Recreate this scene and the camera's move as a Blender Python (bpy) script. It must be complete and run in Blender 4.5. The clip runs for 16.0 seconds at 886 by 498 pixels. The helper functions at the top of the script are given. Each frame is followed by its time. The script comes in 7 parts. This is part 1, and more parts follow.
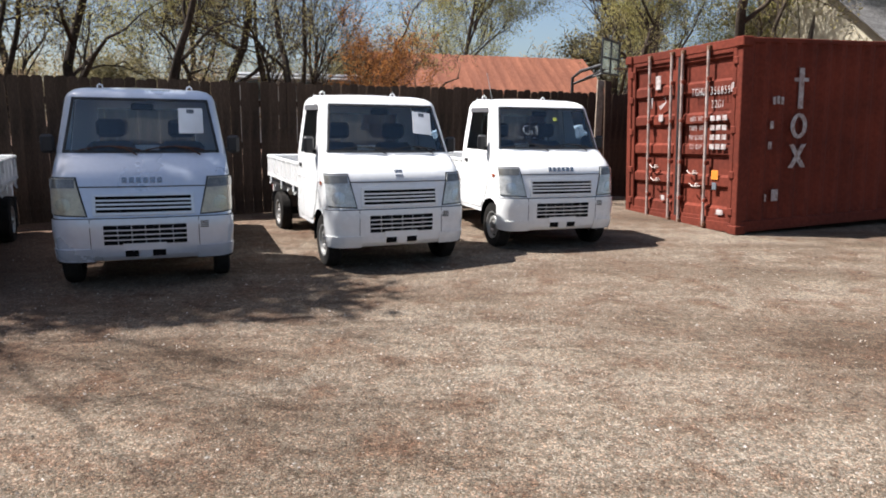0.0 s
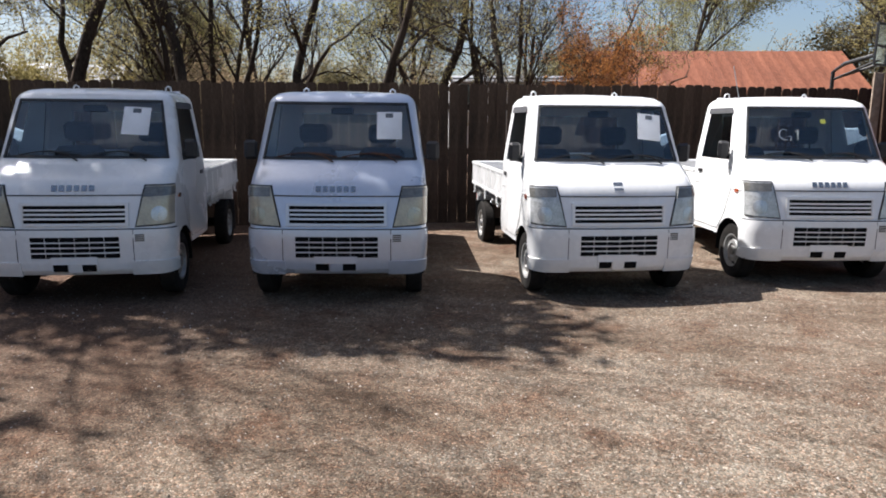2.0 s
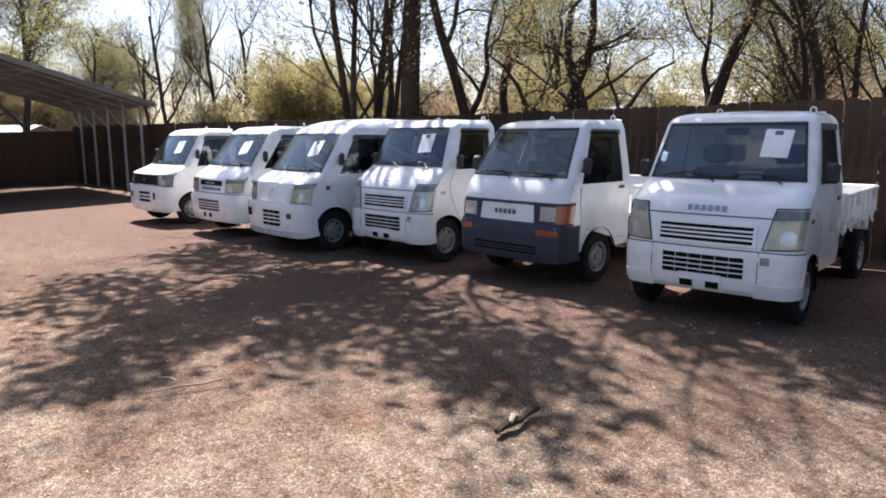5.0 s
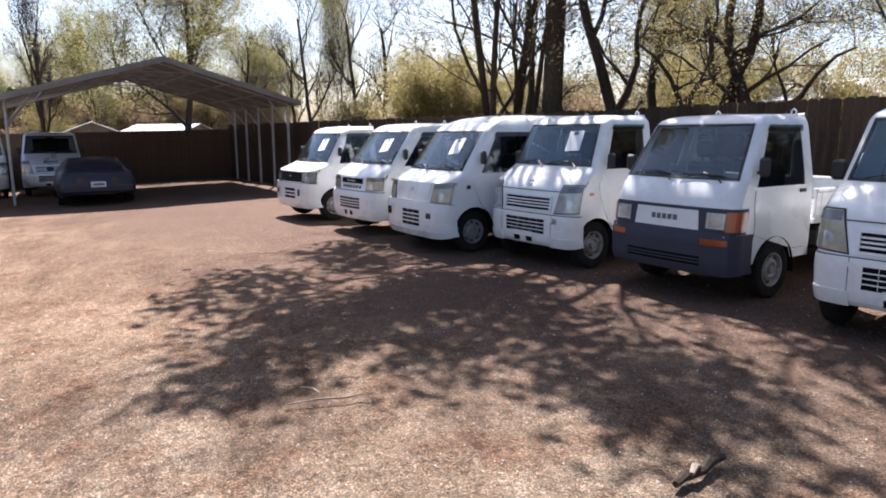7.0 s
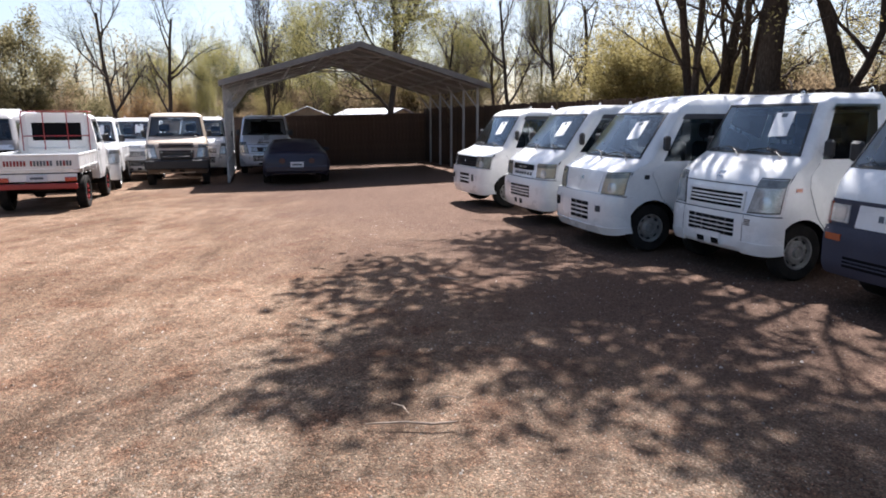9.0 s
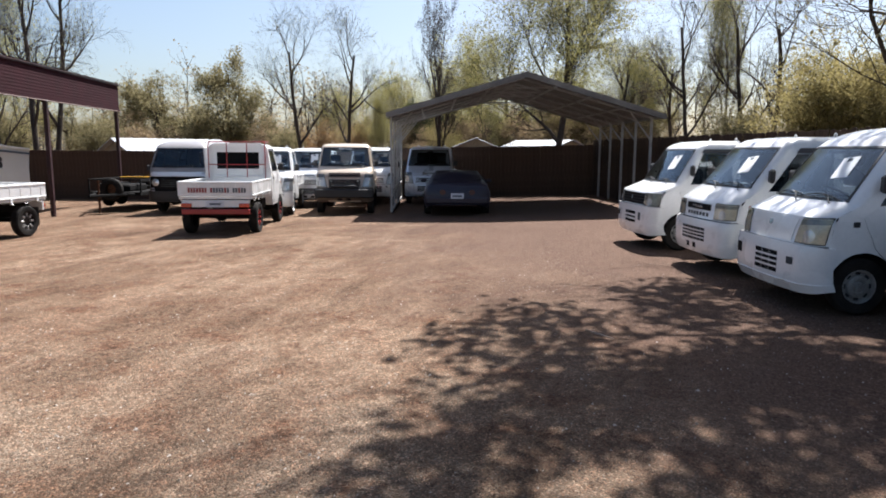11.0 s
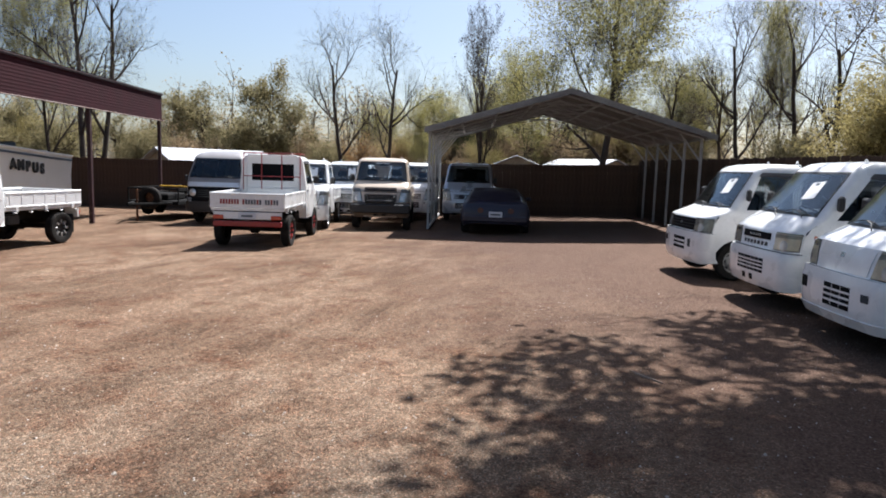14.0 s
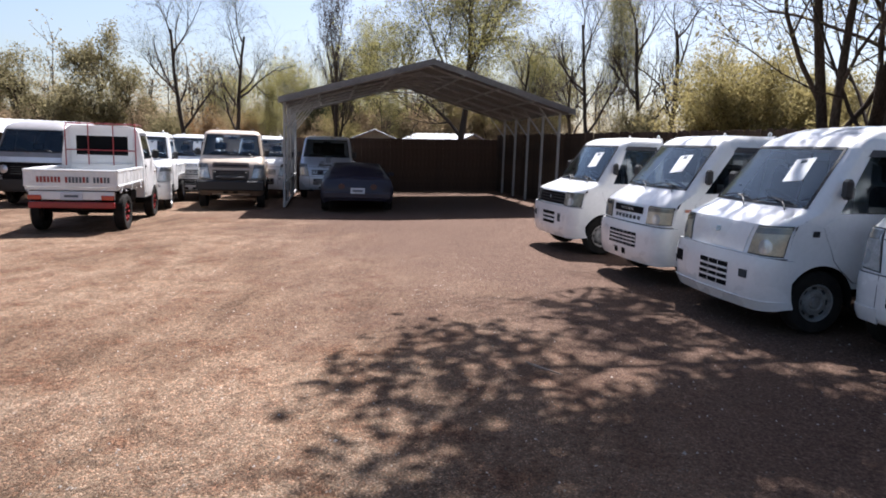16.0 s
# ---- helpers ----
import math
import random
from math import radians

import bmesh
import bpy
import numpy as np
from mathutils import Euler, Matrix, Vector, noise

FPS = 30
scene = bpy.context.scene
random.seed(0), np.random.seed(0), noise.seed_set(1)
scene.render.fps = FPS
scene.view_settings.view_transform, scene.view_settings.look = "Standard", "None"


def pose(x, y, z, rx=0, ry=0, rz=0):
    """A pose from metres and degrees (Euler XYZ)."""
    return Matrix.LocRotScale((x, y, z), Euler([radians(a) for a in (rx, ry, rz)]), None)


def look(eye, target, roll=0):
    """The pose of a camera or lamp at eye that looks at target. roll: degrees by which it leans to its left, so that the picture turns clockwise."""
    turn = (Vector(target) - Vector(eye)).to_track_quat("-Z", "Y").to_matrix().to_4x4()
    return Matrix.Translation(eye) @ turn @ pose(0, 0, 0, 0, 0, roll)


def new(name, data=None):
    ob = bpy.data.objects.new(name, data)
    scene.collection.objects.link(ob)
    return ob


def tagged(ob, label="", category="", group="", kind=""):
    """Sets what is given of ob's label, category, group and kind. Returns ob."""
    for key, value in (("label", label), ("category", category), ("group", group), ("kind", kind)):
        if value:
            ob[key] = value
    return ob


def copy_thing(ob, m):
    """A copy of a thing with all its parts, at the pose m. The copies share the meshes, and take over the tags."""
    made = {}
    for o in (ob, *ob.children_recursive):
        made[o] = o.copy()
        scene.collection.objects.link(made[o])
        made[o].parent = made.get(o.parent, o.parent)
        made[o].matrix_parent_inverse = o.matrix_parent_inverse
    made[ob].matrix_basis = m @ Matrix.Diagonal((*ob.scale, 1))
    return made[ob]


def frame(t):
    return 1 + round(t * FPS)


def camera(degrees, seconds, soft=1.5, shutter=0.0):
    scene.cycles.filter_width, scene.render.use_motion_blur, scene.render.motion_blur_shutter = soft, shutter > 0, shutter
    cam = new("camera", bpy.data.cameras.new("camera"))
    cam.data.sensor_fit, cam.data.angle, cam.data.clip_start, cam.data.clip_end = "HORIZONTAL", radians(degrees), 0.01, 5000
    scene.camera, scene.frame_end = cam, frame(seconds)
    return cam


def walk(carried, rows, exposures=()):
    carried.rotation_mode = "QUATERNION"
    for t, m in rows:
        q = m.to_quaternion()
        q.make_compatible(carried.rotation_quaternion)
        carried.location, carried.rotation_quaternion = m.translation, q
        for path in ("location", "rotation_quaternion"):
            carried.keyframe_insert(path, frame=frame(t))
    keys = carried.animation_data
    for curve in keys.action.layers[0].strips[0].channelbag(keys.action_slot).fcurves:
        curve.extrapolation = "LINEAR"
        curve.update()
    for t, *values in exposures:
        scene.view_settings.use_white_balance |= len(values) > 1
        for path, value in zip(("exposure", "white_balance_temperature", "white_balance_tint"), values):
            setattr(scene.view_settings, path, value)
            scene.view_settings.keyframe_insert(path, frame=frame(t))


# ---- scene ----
cam = camera(66.39, 16.0, soft=1.85)
# seconds, eye x y z, yaw, pitch, roll
ROWS = [
    (0.0, -0.082, 0.108, 1.491, -1.37, -10.64, 0.89),
    (0.5, -0.030, 0.417, 1.513, 4.99, -9.56, 1.58),
    (1.0, -0.040, 0.695, 1.508, 7.19, -10.54, 0.82),
    (1.5, -0.120, 0.948, 1.498, 7.90, -10.78, 0.19),
    (2.0, -0.179, 1.042, 1.496, 16.36, -10.59, 0.58),
    (2.5, -0.223, 1.057, 1.505, 25.54, -9.81, 0.62),
    (3.0, -0.306, 1.011, 1.513, 34.38, -10.78, 0.50),
    (3.5, -0.324, 0.982, 1.530, 42.82, -10.64, 0.32),
    (4.0, -0.344, 0.948, 1.531, 51.48, -9.54, 0.56),
    (4.5, -0.344, 0.972, 1.518, 59.76, -9.30, 0.57),
    (7.0, -0.807, 0.968, 1.545, 75.80, -9.61, -0.24),
    (7.5, -1.006, 1.226, 1.525, 82.72, -10.37, 1.00),
    (8.0, -1.155, 1.375, 1.511, 86.03, -10.96, -0.40),
    (10.5, -2.017, 1.677, 1.510, 103.86, -9.05, 1.97),
    (11.0, -2.179, 1.638, 1.523, 107.16, -8.24, 0.32),
    (11.5, -2.257, 1.608, 1.526, 115.16, -9.11, -0.08),
    (12.0, -2.382, 1.655, 1.527, 120.28, -8.97, 0.47),
    (12.5, -2.450, 1.728, 1.529, 121.71, -8.91, 0.34),
    (13.0, -2.495, 1.749, 1.527, 121.08, -8.55, 0.52),
    (13.5, -2.569, 1.698, 1.519, 119.03, -9.12, 0.78),
    (14.0, -2.703, 1.532, 1.521, 110.47, -6.93, 1.72),
    (14.5, -2.791, 1.393, 1.505, 106.31, -9.15, 1.76),
    (15.0, -2.952, 1.322, 1.495, 106.12, -9.76, 0.60),
    (15.5, -3.145, 1.269, 1.503, 102.78, -9.04, 0.86),
    (16.0, -3.311, 1.201, 1.490, 98.24, -8.64, 1.88),
]
walk(cam, [(t, pose(x, y, z, 90 + pitch, 0, yaw) @ pose(0, 0, 0, 0, 0, roll)) for t, x, y, z, yaw, pitch, roll in ROWS],
     exposures=[(0.0, 1.42, 6450, 10), (2.0, 1.40, 6450, 11), (2.5, 1.47, 6420, 11), (3.0, 1.60, 6400, 12), (3.5, 1.88, 6400, 13), (4.0, 2.00, 6400, 14), (4.5, 2.00, 6400, 15),
                (7.5, 1.92, 6350, 14), (10.5, 1.58, 6350, 11), (12.5, 1.42, 6300, 8), (14.5, 1.44, 6250, 11), (16.0, 1.57, 6250, 14)])

# ---- daylight ----
SUN_EL, SUN_TRAVEL = radians(56), (1.0, -0.12)     # light travels towards +x
world = bpy.data.worlds.new("sky")
scene.world = world
world.use_nodes = True
wn = world.node_tree
sky = wn.nodes.new("ShaderNodeTexSky")
sky.sky_type, sky.sun_disc = "NISHITA", False
sky.sun_elevation = SUN_EL
sky.sun_rotation = math.atan2(-SUN_TRAVEL[0], -SUN_TRAVEL[1])
sky.air_density, sky.dust_density, sky.ozone_density = 1.0, 2.2, 2.2
wn.links.new(sky.outputs[0], wn.nodes["Background"].inputs[0])
wn.nodes["Background"].inputs[1].default_value = 0.055
sun = new("sun", bpy.data.lights.new("sun", "SUN"))
sun.data.energy, sun.data.angle, sun.data.color = 5.0, radians(0.53), (1.0, 0.965, 0.95)
h = math.hypot(*SUN_TRAVEL)
sun.matrix_world = look((0, 0, 30), (math.cos(SUN_EL) * SUN_TRAVEL[0] / h, math.cos(SUN_EL) * SUN_TRAVEL[1] / h, 30 - math.sin(SUN_EL)))

# ---- materials ----
def mat(name, col, rough=0.5, metal=0.0, col2=None, scale=3.0, fine=60.0, var=0.12, bump=0.0, bscale=120.0, coat=0.0, per=0.0, stretch=(1, 1, 1), rvar=0.1, spec=None):
    """A surface with colour that drifts at two scales, uneven gloss and fine relief. per: how far single objects differ."""
    m = bpy.data.materials.new(name)
    m.use_nodes = True
    t = m.node_tree
    n, link = t.nodes, t.links.new
    b = n["Principled BSDF"]
    tc, mp = n.new("ShaderNodeTexCoord"), n.new("ShaderNodeMapping")
    mp.inputs["Scale"].default_value = stretch
    link(tc.outputs["Object"], mp.inputs[0])
    big, small = n.new("ShaderNodeTexNoise"), n.new("ShaderNodeTexNoise")
    for tex, s in ((big, scale), (small, fine)):
        tex.inputs["Scale"].default_value = s
        tex.inputs["Detail"].default_value = 5
        link(mp.outputs[0], tex.inputs["Vector"])
    ramp = n.new("ShaderNodeValToRGB")
    c2 = col2 or tuple(c * 0.75 for c in col)
    ramp.color_ramp.elements[0].position, ramp.color_ramp.elements[1].position = 0.35, 0.68
    ramp.color_ramp.elements[0].color, ramp.color_ramp.elements[1].color = (*c2, 1), (*col, 1)
    link(big.outputs[0], ramp.inputs[0])
    mul = n.new("ShaderNodeMix")
    mul.data_type, mul.blend_type = "RGBA", "MULTIPLY"
    mul.inputs[0].default_value = 1.0
    rng = n.new("ShaderNodeMapRange")
    rng.inputs[1].default_value, rng.inputs[2].default_value = 0.3, 0.7
    rng.inputs[3].default_value, rng.inputs[4].default_value = 1 - 2 * var, 1.0
    link(small.outputs[0], rng.inputs[0])
    link(ramp.outputs[0], mul.inputs[6])
    link(rng.outputs[0], mul.inputs[7])
    out = mul.outputs[2]
    if per:
        info, hsv, pr = n.new("ShaderNodeObjectInfo"), n.new("ShaderNodeHueSaturation"), n.new("ShaderNodeMapRange")
        pr.inputs[3].default_value, pr.inputs[4].default_value = 1 - per, 1 + per
        link(info.outputs["Random"], pr.inputs[0])
        link(pr.outputs[0], hsv.inputs["Value"])
        link(out, hsv.inputs["Color"])
        out = hsv.outputs[0]
    link(out, b.inputs["Base Color"])
    rr = n.new("ShaderNodeMapRange")
    rr.inputs[3].default_value, rr.inputs[4].default_value = max(0.02, rough - rvar), min(1, rough + rvar)
    link(big.outputs[0], rr.inputs[0])
    link(rr.outputs[0], b.inputs["Roughness"])
    b.inputs["Metallic"].default_value = metal
    b.inputs["Specular IOR Level"].default_value = (0.12 if rough > 0.7 else 0.5) if spec is None else spec
    b.inputs["Coat Weight"].default_value = coat
    b.inputs["Coat Roughness"].default_value = 0.06
    if bump:
        bt, bp = n.new("ShaderNodeTexNoise"), n.new("ShaderNodeBump")
        bt.inputs["Scale"].default_value, bt.inputs["Detail"].default_value = bscale, 4
        link(mp.outputs[0], bt.inputs["Vector"])
        bp.inputs["Strength"].default_value, bp.inputs["Distance"].default_value = bump, 0.01
        link(bt.outputs[0], bp.inputs["Height"])
        link(bp.outputs[0], b.inputs["Normal"])
    return m


def glass(name, tint, gloss=1.0):
    m = bpy.data.materials.new(name)
    m.use_nodes = True
    n, link = m.node_tree.nodes, m.node_tree.links.new
    n.remove(n["Principled BSDF"])
    tr, gl, mix, fr, mul = (n.new("ShaderNode" + k) for k in ("BsdfTransparent", "BsdfGlossy", "MixShader", "Fresnel", "Math"))
    tr.inputs[0].default_value = (*tint, 1)
    gl.inputs["Roughness"].default_value = 0.03
    gl.inputs["Color"].default_value = (0.80, 0.92, 1.0, 1)
    mul.operation = "MULTIPLY"
    mul.inputs[1].default_value = gloss
    fr.inputs[0].default_value = 1.7
    link(fr.outputs[0], mul.inputs[0])
    link(mul.outputs[0], mix.inputs[0])
    link(tr.outputs[0], mix.inputs[1])
    link(gl.outputs[0], mix.inputs[2])
    link(mix.outputs[0], n["Material Output"].inputs[0])
    return m


def leaf_mat(name, a, b2, trans=0.35):
    """Leaves: colour differs from leaf to leaf, and light shines through."""
    m = bpy.data.materials.new(name)
    m.use_nodes = True
    n, link = m.node_tree.nodes, m.node_tree.links.new
    geo, ramp = n.new("ShaderNodeNewGeometry"), n.new("ShaderNodeValToRGB")
    ramp.color_ramp.elements[0].color, ramp.color_ramp.elements[1].color = (*a, 1), (*b2, 1)
    link(geo.outputs["Random Per Island"], ramp.inputs[0])
    b = n["Principled BSDF"]
    link(ramp.outputs[0], b.inputs["Base Color"])
    b.inputs["Roughness"].default_value = 0.8
    b.inputs["Specular IOR Level"].default_value = 0.1
    t, mix = n.new("ShaderNodeBsdfTranslucent"), n.new("ShaderNodeMixShader")
    link(ramp.outputs[0], t.inputs[0])
    mix.inputs[0].default_value = trans
    link(b.outputs[0], mix.inputs[1])
    link(t.outputs[0], mix.inputs[2])
    link(mix.outputs[0], n["Material Output"].inputs[0])
    return m


def ground_mat():
    """Crushed stone trodden into brown earth: pale and dark grains, rusty litter, worn grey tracks."""
    m = bpy.data.materials.new("gravel")
    m.use_nodes = True
    n, link = m.node_tree.nodes, m.node_tree.links.new
    b = n["Principled BSDF"]
    tc = n.new("ShaderNodeTexCoord")

    def noise_of(scale, detail=5, rough=0.6, warp=None):
        k = n.new("ShaderNodeTexNoise")
        k.inputs["Scale"].default_value, k.inputs["Detail"].default_value, k.inputs["Roughness"].default_value = scale, detail, rough
        link(warp or tc.outputs["Object"], k.inputs["Vector"])
        return k.outputs[0]

    def ramp_of(src, stops):
        r = n.new("ShaderNodeValToRGB")
        while len(r.color_ramp.elements) < len(stops):
            r.color_ramp.elements.new(0.5)
        for e, (p, c) in zip(r.color_ramp.elements, stops):
            e.position, e.color = p, (*c, 1)
        link(src, r.inputs[0])
        return r.outputs[0]

    def mixed(kind, fac, a, c):
        k = n.new("ShaderNodeMix")
        k.data_type, k.blend_type = "RGBA", kind
        if isinstance(fac, float):
            k.inputs[0].default_value = fac
        else:
            link(fac, k.inputs[0])
        link(a, k.inputs[6])
        link(c, k.inputs[7])
        return k.outputs[2]

    mp = n.new("ShaderNodeMapping")
    mp.inputs["Rotation"].default_value = (0, 0, radians(-20))
    mp.inputs["Scale"].default_value = (0.34, 1.0, 1.0)
    link(tc.outputs["Object"], mp.inputs[0])
    base = ramp_of(noise_of(0.35), ((0.3, (0.128, 0.098, 0.078)), (0.5, (0.174, 0.142, 0.116)), (0.7, (0.215, 0.185, 0.156))))
    tracks = ramp_of(noise_of(0.9, 6, 0.65, mp.outputs[0]), ((0.36, (0.48, 0.43, 0.39)), (0.50, (0.88, 0.86, 0.84)), (0.60, (1.0, 1.0, 1.0)), (0.74, (1.18, 1.16, 1.15))))
    base = mixed("MULTIPLY", 0.9, base, tracks)
    streaks = ramp_of(noise_of(3.4, 6, 0.6, mp.outputs[0]), ((0.36, (0.60, 0.55, 0.52)), (0.50, (1.0, 1.0, 1.0)), (0.66, (1.10, 1.09, 1.08))))
    base = mixed("MULTIPLY", 0.65, base, streaks)
    litter = ramp_of(noise_of(2.2, 8, 0.7), ((0.49, (0, 0, 0)), (0.66, (1, 1, 1))))
    rust = ramp_of(noise_of(14.0, 4), ((0.3, (0.058, 0.036, 0.026)), (0.7, (0.140, 0.090, 0.064))))
    base = mixed("MIX", litter, base, rust)
    cells = n.new("ShaderNodeTexVoronoi")
    cells.inputs["Scale"].default_value = 120
    link(tc.outputs["Object"], cells.inputs["Vector"])
    sep = n.new("ShaderNodeSeparateColor")
    link(cells.outputs["Color"], sep.inputs[0])
    grain = ramp_of(sep.outputs[0], ((0.0, (0.46, 0.45, 0.43)), (0.5, (1.02, 1.0, 0.97)), (0.84, (1.35, 1.33, 1.3)), (1.0, (2.5, 2.45, 2.4))))
    base = mixed("MULTIPLY", 0.9, base, grain)
    tint = ramp_of(sep.outputs[1], ((0.0, (1.12, 0.94, 0.82)), (0.35, (0.98, 1.0, 0.98)), (0.75, (0.88, 1.0, 1.02)), (1.0, (1.02, 1.02, 0.94))))
    base = mixed("MULTIPLY", 1.0, base, tint)
    specks = ramp_of(noise_of(20.0, 5, 0.7), ((0.36, (0.50, 0.46, 0.42)), (0.52, (1.04, 1.02, 1.0))))
    base = mixed("MULTIPLY", 0.85, base, specks)
    # the ground colour turns browner and darker towards the carport, with a ragged edge
    pos, browner, ragged_x = n.new("ShaderNodeSeparateXYZ"), n.new("ShaderNodeMapRange"), n.new("ShaderNodeMath")
    link(tc.outputs["Object"], pos.inputs[0])
    ragged_x.operation = "MULTIPLY_ADD"
    link(noise_of(0.5, 5, 0.6), ragged_x.inputs[0])
    ragged_x.inputs[1].default_value = 5.0
    link(pos.outputs[0], ragged_x.inputs[2])
    browner.inputs[1].default_value, browner.inputs[2].default_value = 1.5, -4.5
    browner.inputs[3].default_value, browner.inputs[4].default_value = 0.0, 1.0
    link(ragged_x.outputs[0], browner.inputs[0])
    earth = n.new("ShaderNodeRGB")
    earth.outputs[0].default_value = (0.94, 0.785, 0.69, 1)
    base = mixed("MULTIPLY", browner.outputs[0], base, earth.outputs[0])
    # brown leaf litter lies along the fence row, thinning out over the yard
    def plus(a, ka, c, kc, d):
        m1, m2 = n.new("ShaderNodeMath"), n.new("ShaderNodeMath")
        m1.operation = m2.operation = "MULTIPLY_ADD"
        link(a, m1.inputs[0])
        m1.inputs[1].default_value, m1.inputs[2].default_value = ka, d
        link(c, m2.inputs[0])
        m2.inputs[1].default_value = kc
        link(m1.outputs[0], m2.inputs[2])
        return m2.outputs[0]

    away = plus(pos.outputs[0], .55, pos.outputs[1], -.914, 11.5)
    away = plus(noise_of(.6, 6, .7), 6.0, away, 1.0, -3.0)
    cover, spread = n.new("ShaderNodeMapRange"), n.new("ShaderNodeMath")
    cover.inputs[1].default_value, cover.inputs[2].default_value = 7.9, 4.8
    cover.inputs[3].default_value, cover.inputs[4].default_value = 0.0, 0.85
    link(away, cover.inputs[0])
    east = n.new("ShaderNodeMapRange")
    east.inputs[1].default_value, east.inputs[2].default_value = -2.2, -5.0
    east.inputs[3].default_value, east.inputs[4].default_value = 0.15, 1.0
    link(pos.outputs[0], east.inputs[0])
    spread.operation = "MULTIPLY"
    link(cover.outputs[0], spread.inputs[0])
    link(east.outputs[0], spread.inputs[1])
    leaves = ramp_of(noise_of(45.0, 4, .7), ((0.30, (0.034, 0.021, 0.016)), (0.52, (0.092, 0.056, 0.040)), (0.68, (0.20, 0.135, 0.10))))
    base = mixed("MIX", spread.outputs[0], base, leaves)
    link(base, b.inputs["Base Color"])
    b.inputs["Roughness"].default_value = 0.95
    b.inputs["Specular IOR Level"].default_value = 0.1
    bp, b2 = n.new("ShaderNodeBump"), n.new("ShaderNodeBump")
    bp.inputs["Strength"].default_value, bp.inputs["Distance"].default_value = 0.7, 0.007
    link(cells.outputs["Distance"], bp.inputs["Height"])
    bp.invert = True
    b2.inputs["Strength"].default_value, b2.inputs["Distance"].default_value = 0.7, 0.05
    link(noise_of(7.0, 8, 0.7), b2.inputs["Height"])
    link(b2.outputs[0], bp.inputs["Normal"])
    link(bp.outputs[0], b.inputs["Normal"])
    return m


M_GROUND = ground_mat()
M_WHITE = mat("white_paint", (0.80, 0.80, 0.79), 0.28, col2=(0.72, 0.72, 0.70), scale=1.5, fine=25, var=0.03, coat=0.6)
# silver paint with the blue of open shade mixed into its colour
M_SILVER = mat("silver_paint_shade_blue", (0.60, 0.64, 0.71), 0.30, 0.35, (0.54, 0.58, 0.65), 1.5, 25, 0.03, coat=0.7)
M_CREAM = mat("beige_paint", (0.60, 0.49, 0.38), 0.35, col2=(0.50, 0.41, 0.32), coat=0.4)
M_BROWNFACE = mat("brown_wrap", (0.16, 0.108, 0.074), 0.5, col2=(0.09, 0.062, 0.043), scale=6, var=0.1, coat=0.3)
M_BLUEGREY = mat("blue_grey_plastic", (0.036, 0.038, 0.062), 0.65, col2=(0.026, 0.028, 0.048), var=0.08, bump=0.1, bscale=300)
M_NAVY = mat("dark_navy_paint", (0.012, 0.010, 0.026), 0.5, coat=0.12, var=0.05)
M_DARKBODY = mat("dark_green_black_paint", (0.022, 0.024, 0.024), 0.4, coat=0.3)
M_RED = mat("red_paint", (0.36, 0.018, 0.018), 0.4, coat=0.4)
M_BLACK = mat("black_plastic", (0.018, 0.018, 0.019), 0.55, var=0.1)
# flat near-black sheets painted in for the dark inside grilles, holes and cabs
M_GRILLE = mat("black_opening_shade", (0.006, 0.006, 0.007), 0.8)
M_SMOKE = mat("smoked_lens", (0.20, 0.19, 0.165), 0.2, 0.3, (0.13, 0.125, 0.11), 20, 70, 0.15, coat=1.0)
# grey strips painted in for the shade of panel gaps; also colours visors
M_GAP = mat("panel_gap_shade_and_visor", (0.10, 0.10, 0.105), 0.8)
M_RUBBER = mat("tyre_rubber", (0.014, 0.0135, 0.013), 0.9, col2=(0.026, 0.023, 0.02), scale=9, bump=0.3, bscale=80)
M_STEEL = mat("wheel_steel", (0.42, 0.42, 0.41), 0.42, 0.5, (0.30, 0.29, 0.27), 8, 60, 0.15)
M_CHROME = mat("bright_metal", (0.75, 0.75, 0.76), 0.18, 1.0, var=0.04)
M_LAMP = mat("clear_headlamp", (0.60, 0.61, 0.60), 0.16, 0.25, (0.40, 0.41, 0.40), 14, 70, 0.15, coat=1.0)
M_LAMPOLD = mat("yellowed_headlamp", (0.50, 0.45, 0.33), 0.2, 0.2, (0.36, 0.32, 0.25), 9, 60, 0.1, coat=0.8)
M_BOWL = mat("lamp_reflector", (0.62, 0.64, 0.66), 0.2, 0.6, coat=1.0)
M_BOWLOLD = mat("dull_lamp_reflector", (0.55, 0.53, 0.42), 0.25, 0.5, coat=0.6)
M_AMBER = mat("amber_lens", (0.38, 0.065, 0.014), 0.2, coat=1.0, var=0.08)
M_TAILDARK = mat("dark_red_lens", (0.055, 0.006, 0.007), 0.35, coat=0.3)
M_BUSGREY = mat("faded_grey_paint", (0.30, 0.29, 0.29), 0.45, col2=(0.24, 0.23, 0.23), scale=3, coat=0.2)
M_BARS = mat("zinc_and_rust_bar", (0.52, 0.44, 0.40), 0.6, 0.2, (0.32, 0.20, 0.16), 6, 50, 0.2)
M_TAIL = mat("red_lens", (0.58, 0.06, 0.03), 0.2, coat=1.0)
M_GLASS = glass("windscreen_glass", (0.86, 0.91, 0.95), 1.25)
# windscreen glass darkened in place of dark reflections and carport shade
M_GLASSDIM = glass("dimmed_windscreen_glass", (0.40, 0.43, 0.45), 0.8)
M_CLEAR = glass("clear_acrylic", (0.93, 0.95, 0.95), 0.6)
M_DARKGLASS = glass("side_glass", (0.30, 0.34, 0.35), 1.2)
M_SEAT = mat("grey_seat_cloth", (0.07, 0.075, 0.085), 0.9, bump=0.3, bscale=400)
